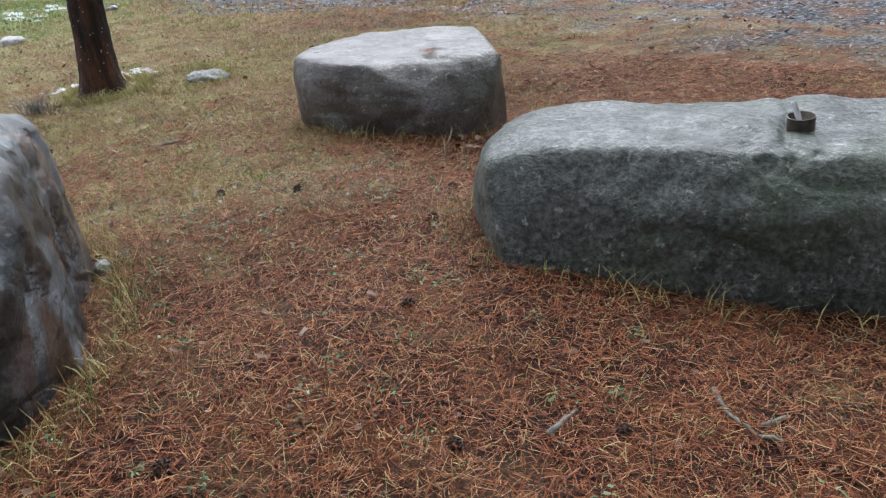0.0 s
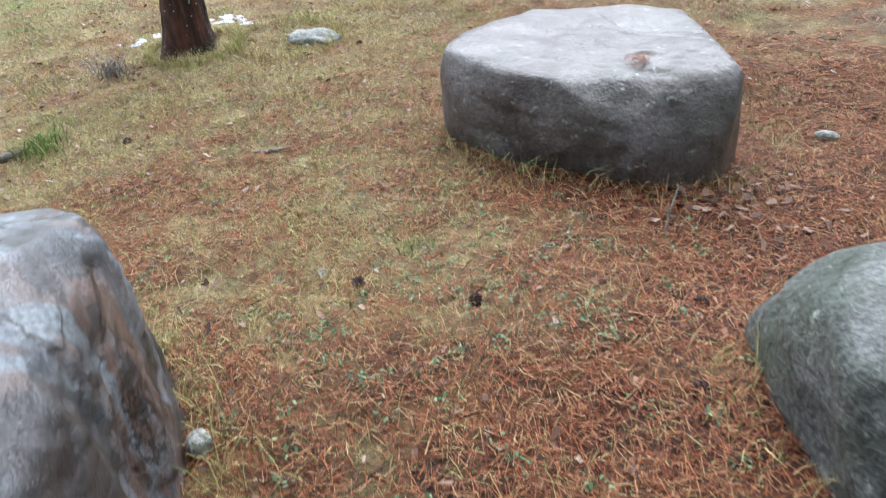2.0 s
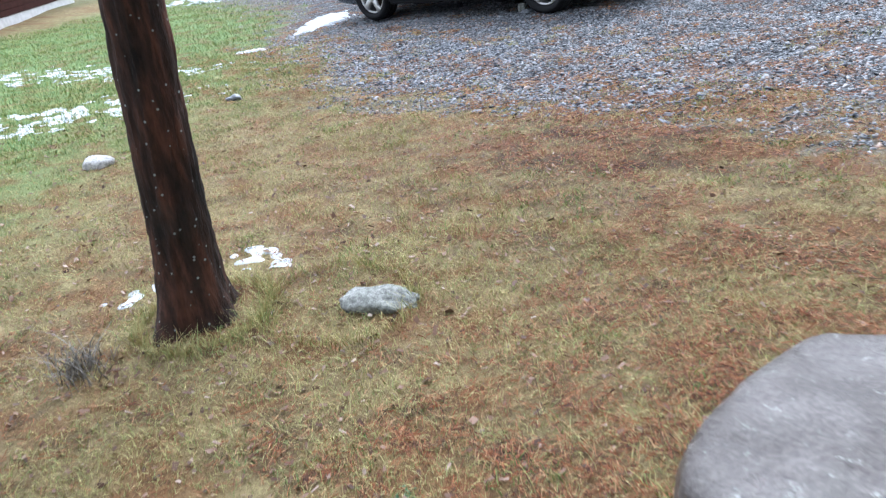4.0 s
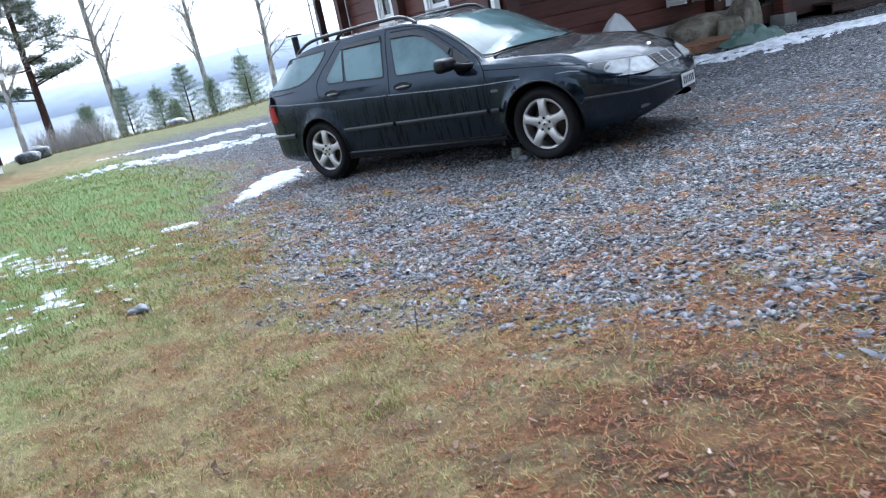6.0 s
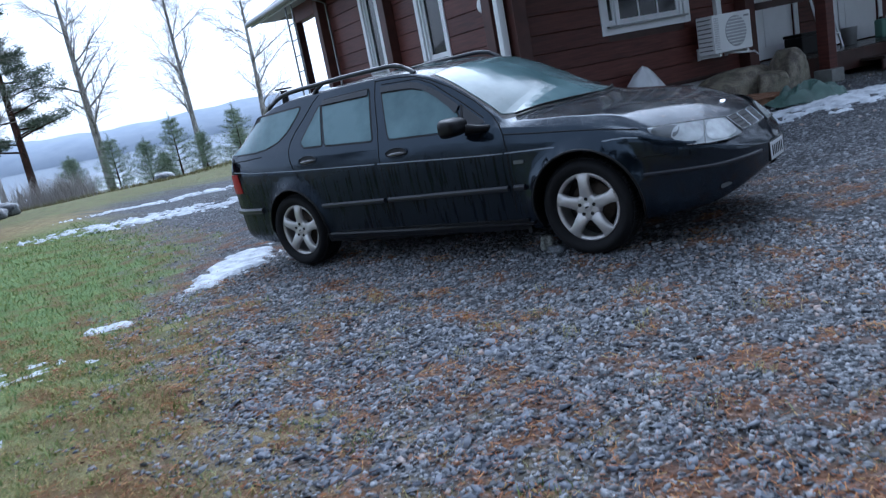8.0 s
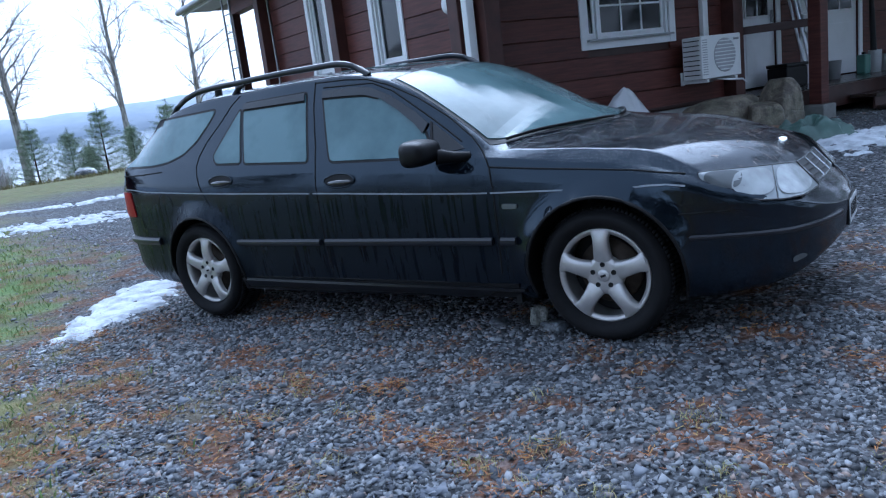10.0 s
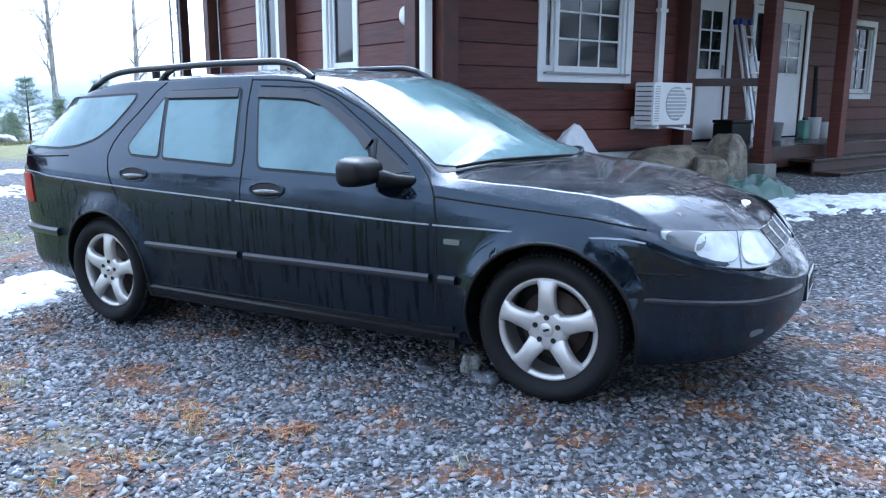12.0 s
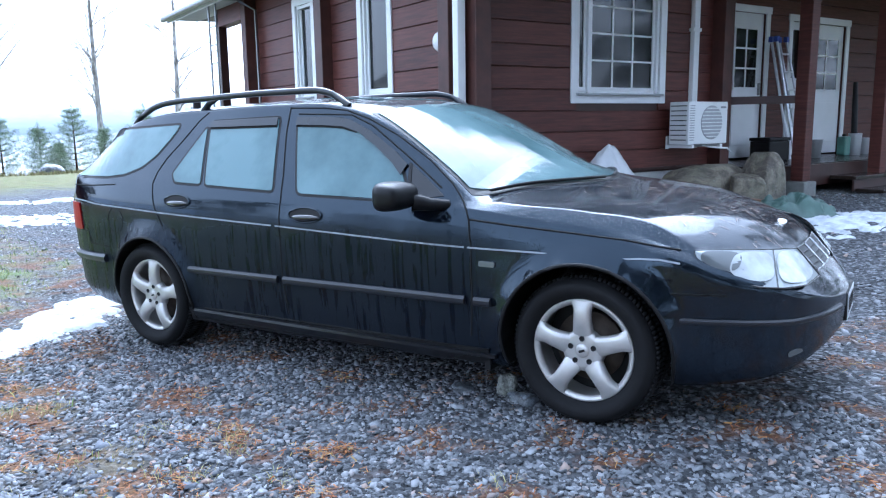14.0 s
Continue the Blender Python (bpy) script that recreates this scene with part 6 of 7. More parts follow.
# wheels
def build_wheel():
    bm = bmesh.new()
    R = 0.212
    lathe(bm, [(R - 0.004, 0.16), (R - 0.012, 0.05), (R - 0.022, 0.012), (R - 0.010, 0.004), (R - 0.002, 0.000), (R + 0.002, 0.004), (R + 0.002, 0.014), (R - 0.006, 0.02)], 64)
    wheel = part("wheel", bm, RIM, car, "silver five-spoke alloy wheel", True)
    bm = bmesh.new()
    prof = [(R - 0.006, 0.020), (R + 0.004, 0.004), (R + 0.022, -0.022), (R + 0.055, -0.034), (0.280, -0.026), (0.294, -0.010), (0.300, 0.012), (0.303, 0.06), (0.303, 0.13), (0.298, 0.18), (0.285, 0.20), (0.25, 0.205), (R, 0.19)]
    lathe(bm, prof, 72)
    part("tyre", bm, RUBBER, wheel, "black worn tyre", True)
    tv, tf = [], []
    for k in range(96):
        a = 2 * math.pi * k / 96
        for y0, y1, tw in ((0.008, 0.055, 0.4), (0.068, 0.125, -0.4), (0.138, 0.185, 0.4)):
            i = len(tv)
            for aa, yy in ((a, y0), (a + 0.04, y0), (a + 0.04 + tw * 0.05, y1), (a + tw * 0.05, y1)):
                for rr in (0.300, 0.309):
                    tv.append((rr * math.cos(aa), yy, rr * math.sin(aa)))
            tf += [(i + 1, i + 3, i + 5, i + 7), (i, i + 2, i + 3, i + 1), (i + 2, i + 4, i + 5, i + 3), (i + 4, i + 6, i + 7, i + 5), (i + 6, i, i + 1, i + 7)]
    tagged(sheet("tread_pattern", tv, tf, RUBBER, wheel), kind="stuff")
    # five broad spokes from one plan, widening to the rim
    bm = bmesh.new()
    for k in range(5):
        a0 = math.pi / 2 + k * 2 * math.pi / 5
        rings = []
        for j in range(13):
            t = j / 12
            r = 0.052 + (R - 0.006 - 0.052) * t
            wide = 0.0365 - 0.003 * math.sin(t * math.pi) + 0.16 * max(t - 0.74, 0) ** 1.6 + 0.010 * (1 - t) ** 3
            y = -0.004 + 0.012 * (1 - t) ** 1.5 - 0.010 * math.sin(t * math.pi) + 0.006 * t ** 4
            line = []
            for s, dy in ((-1.0, 0.030), (-1.0, 0.006), (-0.82, -0.001), (-0.4, -0.0045), (0, -0.006), (0.4, -0.0045), (0.82, -0.001), (1.0, 0.006), (1.0, 0.030)):
                line.append(bm.verts.new((r * math.cos(a0) - s * wide * math.sin(a0), y + dy, r * math.sin(a0) + s * wide * math.cos(a0))))
            rings.append(line)
        for a, b in zip(rings, rings[1:]):
            for q in range(8):
                bm.faces.new((a[q], b[q], b[q + 1], a[q + 1]))
    lathe(bm, [(0.0, 0.002), (0.062, 0.0), (0.080, 0.003), (0.087, 0.012), (0.087, 0.04)], 48)
    bmesh.ops.recalc_face_normals(bm, faces=bm.faces)
    part("spokes", bm, RIM, wheel, "", True)
    bm = bmesh.new()
    lathe(bm, [(0, -0.004), (0.026, -0.004), (0.029, -0.001), (0.030, 0.004)], 32)
    cap = part("centre_cap", bm, RIM, wheel, "round centre cap", True)
    slab("cap_mark", -0.013, 0.013, -0.0055, -0.0042, -0.005, 0.005, BLACK, cap, bevel=0).rotation_euler = (0, radians(-20), 0)
    for k in range(5):
        a = math.pi / 2 + k * 2 * math.pi / 5 
        bm = bmesh.new()
        lathe(bm, [(0, 0.0), (0.006, 0.0), (0.0115, -0.0035), (0.0115, 0.012)], 12)
        nut = part("lug_nut", bm, BLACK, wheel)
        nut.location = (0.051 * math.cos(a), 0.0, 0.051 * math.sin(a))
    bm = bmesh.new()
    lathe(bm, [(0.0, 0.075), (0.07, 0.075), (0.075, 0.085), (0.145, 0.085), (0.145, 0.11), (0.0, 0.11)], 40)
    part("brake_disc", bm, DISC, wheel, "rusty brake disc", True)
    bm = bmesh.new()
    lathe(bm, [(0.0, 0.14), (R - 0.01, 0.14)], 40)
    part("wheel_back", bm, BLACK, wheel)
    return wheel


wheel = build_wheel()
wheel.matrix_local = pose(0.022, -0.858, 0.303, 0, 0, 0)


def more_wheel(m):
    made = copy_thing(wheel, m)
    made.parent = car
    return made


more_wheel(pose(-2.663, -0.858, 0.303, 0, 7, 0))
more_wheel(pose(0.022, 0.858, 0.303, 0, 0, 180))
more_wheel(pose(-2.663, 0.858, 0.303, 0, 0, 180))
# stones wedged against the tyre
boulder("stone", -0.39, 0.10, (0.09, 0.06, 0.12), 30, ROCK_PALE, "pale stone wedged by the front tyre", 51, 5.0, 0.2, 0.03, detail=3)
boulder("stone", -0.30, 0.06, (0.16, 0.09, 0.07), -15, ROCK_GREY, "grey wedge stone before the tyre", 52, 3.2, 0.12, 0.02, detail=3)
boulder("stone", -0.62, 0.10, (0.12, 0.10, 0.06), 10, ROCK_GREY, "loose stone under the car", 53, 2.8, 0.12, 0.02, detail=3)

# needles and seeds washed onto the bonnet and the roof
lx, ly = rng.uniform(-0.15, 0.70, 520), rng.normal(0.0, 0.34, 520)
ok = np.abs(ly) < 0.60
lx, ly = lx[ok], ly[ok]
la, ll = rng.normal(0.1, 0.5, len(lx)), rng.uniform(0.004, 0.02, len(lx))
lv, lf = [], []
for x, y, a, l in zip(lx, ly, la, ll):
    k = len(lv)
    for u, w in ((-l, -0.0016), (l, -0.0016), (l, 0.0016), (-l, 0.0016)):
        px, py = x + u * math.cos(a) - w * math.sin(a), y + u * math.sin(a) + w * math.cos(a)
        lv.append(tuple(car.matrix_world @ Vector((px, py, top_z(px, py) + 0.003))))
    lf.append((k, k + 1, k + 2, k + 3))
tagged(sheet("bonnet_litter", lv, lf, LITTER), "wet brown needles and seeds stuck on the black bonnet", "leaf litter", kind="stuff")


# ---- the log house ----
HOUSE = Matrix.Translation((-2.856, 3.906, 0.0)) @ Matrix.Rotation(radians(0.6), 4, Vector((-0.56, 0.82, 0))) @ Matrix.Rotation(radians(66), 4, "Z")
house = empty("house", HOUSE, label="dark red-brown stained log house with white windows and a porch", category="house")
BASE, TOP, COURSE = 0.64, 3.20, 0.2335
log_meshes = {}


def log_piece(length, along):
    """One planed log with bevelled edges, shared by logs of the same length."""
    key = (round(length, 2), along)
    if key not in log_meshes:
        bm = bmesh.new()
        h, d = COURSE - 0.006, 0.17
        prof = [(-d / 2 + 0.008, 0.0), (-d / 2, 0.006), (-d / 2, h - 0.006), (-d / 2 + 0.008, h), (d / 2, h), (d / 2, 0.0)]
        ends = []
        for e in (0, length):
            ends.append([bm.verts.new((e, y, z) if along == "a" else (y, e, z)) for y, z in prof])
        for i in range(6):
            bm.faces.new((ends[0][i], ends[1][i], ends[1][(i + 1) % 6], ends[0][(i + 1) % 6]))
        bm.faces.new(ends[0])
        bm.faces.new(ends[1])
        bmesh.ops.recalc_face_normals(bm, faces=bm.faces)
        mesh = bpy.data.meshes.new("log")
        bm.to_mesh(mesh)
        bm.free()
        mesh.materials.append(LOGS)
        log_meshes[key] = mesh
    return log_meshes[key]


def log_wall(name, along, start, end, at, openings):
    """A wall of stacked logs with openings (from, to, low, high)."""
    bm = bmesh.new()
    spans = [(start, end)]
    cuts = sorted({start, end} | {v for o in openings for v in o[:2]})
    for s0, s1 in zip(cuts, cuts[1:]):
        hole = [o for o in openings if o[0] <= s0 and o[1] >= s1]
        zs = [(BASE - 0.05, hole[0][2]), (hole[0][3], TOP)] if hole else [(BASE - 0.05, TOP)]
        for z0, z1 in zs:
            if along == "a":
                box(bm, s0, s1, at + 0.012, at + 0.16, z0, z1)
            else:
                box(bm, at + 0.012, at + 0.16, s0, s1, z0, z1)
    wall = part(name, bm, DARK_WOOD, house, "dark backing of the log wall")
    for k in range(11):
        z = BASE + k * COURSE
        pieces = [(start, end)]
        for o0, o1, zl, zh in openings:
            if z + COURSE > zl + 0.05 and z < zh - 0.05:
                pieces = [q for p in pieces for q in (((p[0], min(o0, p[1])), (max(o1, p[0]), p[1])) if o0 < p[1] and o1 > p[0] else (p,)) if q[1] - q[0] > 0.02]
        for p0, p1 in pieces:
            ob = link("log", log_piece(p1 - p0, along), wall)
            ob.location = (p0, at + 0.075, z) if along == "a" else (at + 0.075, p0, z)
    return wall


WALL_END = 4.12
log_wall("wall_front", "a", 0.0, WALL_END, 0.0, [(1.57, 2.94, 1.52, 2.86)])
log_wall("wall_side", "b", 0.0, 5.75, 0.0, [(1.45, 2.08, 1.56, 2.88), (3.52, 4.05, 1.60, 2.88)])
log_wall("wall_porch", "a", WALL_END, 13.0, 0.60, [(5.14, 5.98, 0.60, 2.78), (6.66, 8.2, 0.60, 2.72), (9.45, 10.55, 1.35, 2.55)])
log_wall("wall_return", "b", 0.16, 0.60, WALL_END - 0.17, [])


def post(name, a0, a1, b0, b1, z0, z1, mat=COLUMN, label="dark vertical corner boards"):
    return slab(name, a0, a1, b0, b1, z0, z1, mat, house, label, 0.008)


# cross-corner columns cased in boards, white downpipe in the notch
post("corner_column", 0.0, 0.19, -0.24, -0.004, BASE - 0.02, TOP)
post("corner_column", -0.15, -0.004, 0.02, 0.21, BASE - 0.02, TOP)
post("corner_column", -0.16, -0.004, 2.92, 3.14, BASE - 0.02, TOP)
post("corner_column", -0.20, -0.004, 5.60, 5.80, BASE - 0.02, TOP)
post("corner_column", 3.93, WALL_END, -0.20, -0.004, BASE - 0.02, TOP)
slab("downpipe", -0.14, -0.045, -0.13, -0.035, 0.45, TOP, WHITE_METAL, house, "white square downpipe", 0.012)
tubes("gutter_pipe", [([(-0.09, 5.42, 0.6), (-0.09, 5.42, 3.0), (-0.35, 5.42, 3.12)], [0.022, 0.022, 0.022])], GALV, house, "thin grey pipe on the wall")
slab("foundation", 0.02, WALL_END, 0.03, 0.25, -0.3, BASE - 0.03, CONCRETE, house, "grey concrete footing")
slab("foundation", 0.03, 0.25, 0.25, 5.75, -0.3, BASE - 0.03, CONCRETE, house, "grey concrete footing")
slab("sill_board", 0.0, WALL_END, -0.012, -0.002, BASE - 0.03, BASE + 0.005, DARK_WOOD, house, "dark drip board", 0.002)


def window(along, s0, s1, z0, z1, at, mull, cols, rows, casing=0.10, sill=True):
    """A white window in an opening: casing boards, frame, sashes, panes, glazing bars, sill."""
    wood = lambda n, a0, a1, d0, d1, q0, q1, par, lab="", mt=WHITE, bv=0.004: slab(n, *( (a0, a1, at + d0, at + d1) if along == "a" else (at + d0, at + d1, a0, a1)), q0, q1, mt, par, lab, bv)
    w = wood("window", s0, s1, 0.03, 0.10, z0, z0 + 0.045, house, "white wooden window")
    wood("casing", s0 - casing, s0 + 0.004, -0.028, -0.003, z0 - casing, z1 + casing, w)
    wood("casing", s1 - 0.004, s1 + casing, -0.028, -0.003, z0 - casing, z1 + casing, w)
    wood("casing", s0, s1, -0.030, -0.003, z1, z1 + casing, w)
    wood("casing", s0, s1, -0.024, -0.003, z0 - casing, z0, w)
    wood("frame", s0, s0 + 0.045, 0.0, 0.10, z0, z1, w)
    wood("frame", s1 - 0.045, s1, 0.0, 0.10, z0, z1, w)
    wood("frame", s0, s1, 0.0, 0.10, z1 - 0.045, z1, w)
    if sill:
        wood("window_sill", s0 - 0.02, s1 + 0.02, -0.075, 0.02, z0 - 0.012, z0 + 0.012, w, "grey metal sill", GALV)
    edges = [s0 + 0.045, s1 - 0.045] if mull is None else [s0 + 0.045, mull, s1 - 0.045]
    for i, (e0, e1) in enumerate(zip(edges, edges[1:])):
        if mull is not None and i == 0:
            e1 -= 0.03
        if mull is not None and i == 1:
            e0 += 0.03
        if mull is not None and i == 0:
            wood("mullion", e1, e1 + 0.06, 0.0, 0.09, z0, z1, w)
        wood("sash", e0, e0 + 0.035, 0.035, 0.075, z0 + 0.04, z1 - 0.045, w)
        wood("sash", e1 - 0.035, e1, 0.035, 0.075, z0 + 0.04, z1 - 0.045, w)
        wood("sash", e0, e1, 0.037, 0.073, z0 + 0.045, z0 + 0.085, w)
        wood("pane", e0 + 0.03, e1 - 0.03, 0.052, 0.058, z0 + 0.08, z1 - 0.05, w, "dark reflecting glass", GLASS, 0)
        main = mull is None or i == 1
        if main and cols > 1:
            for c in range(1, cols):
                p = e0 + 0.035 + (e1 - e0 - 0.07) * c / cols
                wood("glazing_bar", p - 0.011, p + 0.011, 0.038, 0.052, z0 + 0.085, z1 - 0.05, w)
            for r in range(1, rows):
                p = z0 + 0.085 + (z1 - z0 - 0.135) * r / rows
                wood("glazing_bar", e0 + 0.035, e1 - 0.035, 0.040, 0.0515, p - 0.011, p + 0.011, w)
    # a dark sheet stands in for the unlit room
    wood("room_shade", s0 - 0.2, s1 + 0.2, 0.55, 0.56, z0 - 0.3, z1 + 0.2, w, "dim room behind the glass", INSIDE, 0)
    return w


win = window("a", 1.57, 2.94, 1.52, 2.86, 0.0, 1.78, 3, 4)
slab("curtain", 2.62, 2.86, 0.16, 0.19, 1.6, 2.85, CURTAIN, win, "white curtain inside", 0.01)
slab("curtain", 1.60, 1.76, 0.16, 0.19, 1.6, 2.85, CURTAIN, win, "white curtain inside", 0.01)
window("b", 1.45, 2.08, 1.56, 2.88, 0.0, None, 1, 1)
window("b", 3.52, 4.05, 1.60, 2.88, 0.0, None, 1, 1)
window("a", 9.45, 10.55, 1.35, 2.55, 0.60, None, 3, 3)


def door(s0, s1, z0, z1, at, cols, rows, handle_right=True, side=0.0):
    """A white panelled door with a barred light in its upper half."""
    d = slab("door", s0 + side, s1, at + 0.03, at + 0.075, z0, z1, WHITE, house, "white panelled outer door with a barred window")
    for p0, p1 in ((s0 - 0.09, s0 + 0.004), (s1 - 0.004, s1 + 0.09)):
        slab("casing", p0, p1, at - 0.03, at - 0.003, z0, z1 + 0.09, WHITE, d)
    slab("casing", s0 - 0.11, s1 + 0.11, at - 0.035, at - 0.003, z1, z1 + 0.10, WHITE, d)
    e0, e1 = s0 + side + 0.15, s1 - 0.15
    q0, q1 = z0 + 1.02, z1 - 0.22
    slab("pane", e0, e1, at + 0.018, at + 0.0285, q0, q1, GLASS, d, "dark door glass", 0)
    # dark sheet behind the pane, painted as the unlit inside
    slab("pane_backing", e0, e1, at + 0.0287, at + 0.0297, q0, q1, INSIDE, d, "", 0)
    for i in range(cols + 1):
        p = e0 + (e1 - e0) * i / cols
        slab("glazing_bar", p - 0.013, p + 0.013, at + 0.008, at + 0.022, q0, q1, WHITE, d, bevel=0.002)
    for i in range(rows + 1):
        p = q0 + (q1 - q0) * i / rows
        slab("glazing_bar", e0 - 0.013, e1 + 0.013, at + 0.010, at + 0.0215, p - 0.013, p + 0.013, WHITE, d, bevel=0.002)
    slab("door_panel", e0, e1, at + 0.018, at + 0.0295, z0 + 0.18, z0 + 0.82, WHITE, d, bevel=0.006)
    p = s1 - 0.075 if handle_right else s0 + side + 0.075
    h = slab("door_handle", p - 0.012, p + 0.012, at - 0.005, at + 0.0295, z0 + 0.92, z0 + 1.10, GALV, d, "metal door handle")
    tubes("lever", [([(p, at - 0.02, z0 + 1.02), (p - 0.10, at - 0.028, z0 + 1.02)], [0.009, 0.008])], GALV, h)
    if side:
        slab("side_light", s0, s0 + side - 0.03, at + 0.03, at + 0.07, z0, z1, WHITE, d, "white side panel")
        slab("pane", s0 + 0.09, s0 + side - 0.10, at + 0.018, at + 0.0285, z0 + 1.2, z1 - 0.12, GLASS, d, "side light glass", 0)
        # the same painted darkness behind the side light
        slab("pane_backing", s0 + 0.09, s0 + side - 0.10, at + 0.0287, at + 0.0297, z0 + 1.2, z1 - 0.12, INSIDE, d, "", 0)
    return d


door(5.14, 5.98, 0.64, 2.74, 0.60, 2, 3)
door(6.66, 8.20, 0.63, 2.68, 0.60, 2, 3, False, 0.52)

# porch deck, steps, posts, rail, roof
for i in range(11):
    b0 = -0.68 + i * 0.116
    slab("deck_board", WALL_END + 0.01 if b0 > -0.1 else 4.05, 13.0, b0, b0 + 0.108, 0.575, 0.610, DECK, house, "wet dark deck board", 0.004)
slab("deck_skirt", 4.05, 13.0, -0.72, -0.69, 0.32, 0.60, DARK_WOOD, house, "dark deck edge board")
slab("deck_skirt", 4.02, 4.05, -0.72, -0.2, 0.32, 0.60, DARK_WOOD, house, "dark deck edge board")
for k, (z, b) in enumerate(((0.44, -1.10), (0.28, -1.46))):
    slab("step", 5.6, 8.6, b, b + 0.36, z - 0.045, z, DECK, house, "wet dark wooden step", 0.006)
    slab("step_riser", 5.6, 8.6, b + 0.02, b + 0.05, z - 0.20, z - 0.047, DARK_WOOD, house)
for a in (4.70, 6.60, 9.4, 12.2):
    slab("porch_post", a - 0.085, a + 0.085, -0.94, -0.77, 0.42, 3.05, LOGS, house, "dark red-brown porch post", 0.01)
    slab("post_footing", a - 0.14, a + 0.14, -1.0, -0.70, -0.1, 0.415, FOOTING, house, "grey concrete footing block", 0.02)
rail_m = slab("porch_rail", 4.16, 4.70, -0.03, 0.03, 1.40, 1.50, DARK_WOOD, house, "dark porch rail")
rail_m.matrix_local = Matrix.Translation((4.2, -0.04, 0)) @ Matrix.Rotation(radians(-57), 4, "Z") @ Matrix.Diagonal((1.7, 1, 1, 1)) @ Matrix.Translation((-4.16, 0, 0))
slab("porch_beam", 4.0, 13.0, -0.95, -0.76, 3.05, 3.20, DARK_WOOD, house, "dark porch beam")
# the unseen front overhang of eaves and roof is lengthened to darken the porch
slab("ceiling", -0.55, 13.2, -1.85, 8.65, 3.204, 3.24, DARK_WOOD, house, "dark boarded eaves, lengthened out of view to shade the porch")
slab("eaves_board", -0.60, -0.56, -1.90, 8.68, 3.13, 3.30, WHITE, house, "pale eaves board")
slab("soffit", -0.56, -0.02, 5.9, 8.64, 3.19, 3.203, SOFFIT, house, "pale eaves boarding")
bm = bmesh.new()
c = [bm.verts.new(p) for p in ((-0.62, -1.95, 3.245), (13.4, -1.95, 3.245), (13.4, 8.7, 3.245), (-0.62, 8.7, 3.245), (2.8, 4.0, 5.4), (10.0, 4.0, 5.4))]
for q in ((0, 1, 5, 4), (1, 2, 5), (2, 3, 4, 5), (3, 0, 4), (3, 2, 1, 0)):
    bm.faces.new([c[i] for i in q])
part("roof", bm, ROOFING, house, "dark sheet roof")
tubes("gutter", [([(-0.66, -1.95, 3.20), (-0.66, 8.7, 3.20)], [0.06, 0.06])], GALV, house, "grey round gutter")
# far terrace: posts and rear wall of the house
slab("terrace_post", -0.20, -0.06, 6.90, 7.04, 0.2, 3.2, DARK_WOOD, house, "dark terrace post")
slab("terrace_beam", -0.20, 0.0, 5.8, 7.06, 2.90, 3.185, LOGS, house, "dark terrace beam")
slab("wall_terrace", 0.2, 0.35, 5.75, 5.95, 0.5, 3.2, LOGS, house)
slab("wall_back", 0.2, 12.9, 5.78, 5.93, 0.2, 3.2, LOGS, house)
slab("wall_far", 12.9, 13.05, 0.6, 5.93, 0.2, 3.2, LOGS, house)
# metal ladder to the roof by the terrace
run = []
for off in (0.0, 0.36):
    run.append(([(-0.50, 6.10 + off, 0.2), (-0.50, 6.10 + off, 3.185)], [0.018, 0.018]))
lad = tubes("roof_ladder", run, GALV, house, "galvanised roof ladder")
for k in range(9):
    z = 0.5 + k * 0.29
    tubes("rung", [([(-0.50, 6.10, z), (-0.50, 6.46, z)], [0.012, 0.012])], GALV, lad)
# round wall lamp
bm = bmesh.new()
lathe(bm, [(0, -0.05), (0.05, -0.045), (0.085, -0.025), (0.10, 0.0), (0.10, 0.03), (0, 0.03)], 28, Matrix.Translation((-0.033, 0.36, 2.06)) @ pose(0, 0, 0, 0, 0, -90))
part("wall_lamp", bm, WHITE, house, "round white wall lamp", True)

# outdoor unit of the heat pump with its white duct
unit = empty("heat_pump", HOUSE @ Matrix.Translation((3.01, -0.42, 0.92)), label="white outdoor heat pump unit with a round fan grille", category="heat pump")
slab("body", 0.0, 0.74, 0.0, 0.29, 0.0, 0.51, WHITE_METAL, unit, bevel=0.015)
bm = bmesh.new()
lathe(bm, [(0, -0.004), (0.185, -0.004), (0.205, 0.0), (0.205, 0.004)], 40, Matrix.Translation((0.27 + 0.16, -0.003, 0.26)))
fan = part("fan_opening", bm, FAN_GREY, unit, "round fan opening", True)
for k in range(9):
    z = 0.09 + k * 0.0425
    w = math.sqrt(max(0.2 ** 2 - (z - 0.26) ** 2, 0.0))
    slab("grille_bar", 0.43 - w, 0.43 + w, -0.014, -0.008, z - 0.006, z + 0.006, WHITE_METAL, fan, bevel=0)
for k in range(15):
    slab("side_slat", -0.012, -0.002, 0.03, 0.26, 0.05 + k * 0.029, 0.062 + k * 0.029, WHITE_METAL if k % 2 else GRILLE, unit, bevel=0)
    slab("front_slat", 0.02, 0.10, -0.008, -0.001, 0.05 + k * 0.029, 0.060 + k * 0.029, SLAT_GREY, unit, bevel=0)
slab("badge_bar", 0.60, 0.70, -0.004, -0.001, 0.43, 0.455, GALV, unit, bevel=0)
for x in (0.08, 0.62):
    slab("bracket", x, x + 0.04, 0.0, 0.40, -0.045, -0.004, WHITE_METAL, unit, bevel=0.004)
    slab("bracket_upright", x, x + 0.04, 0.375, 0.405, -0.06, 0.10, WHITE_METAL, unit, bevel=0.004)
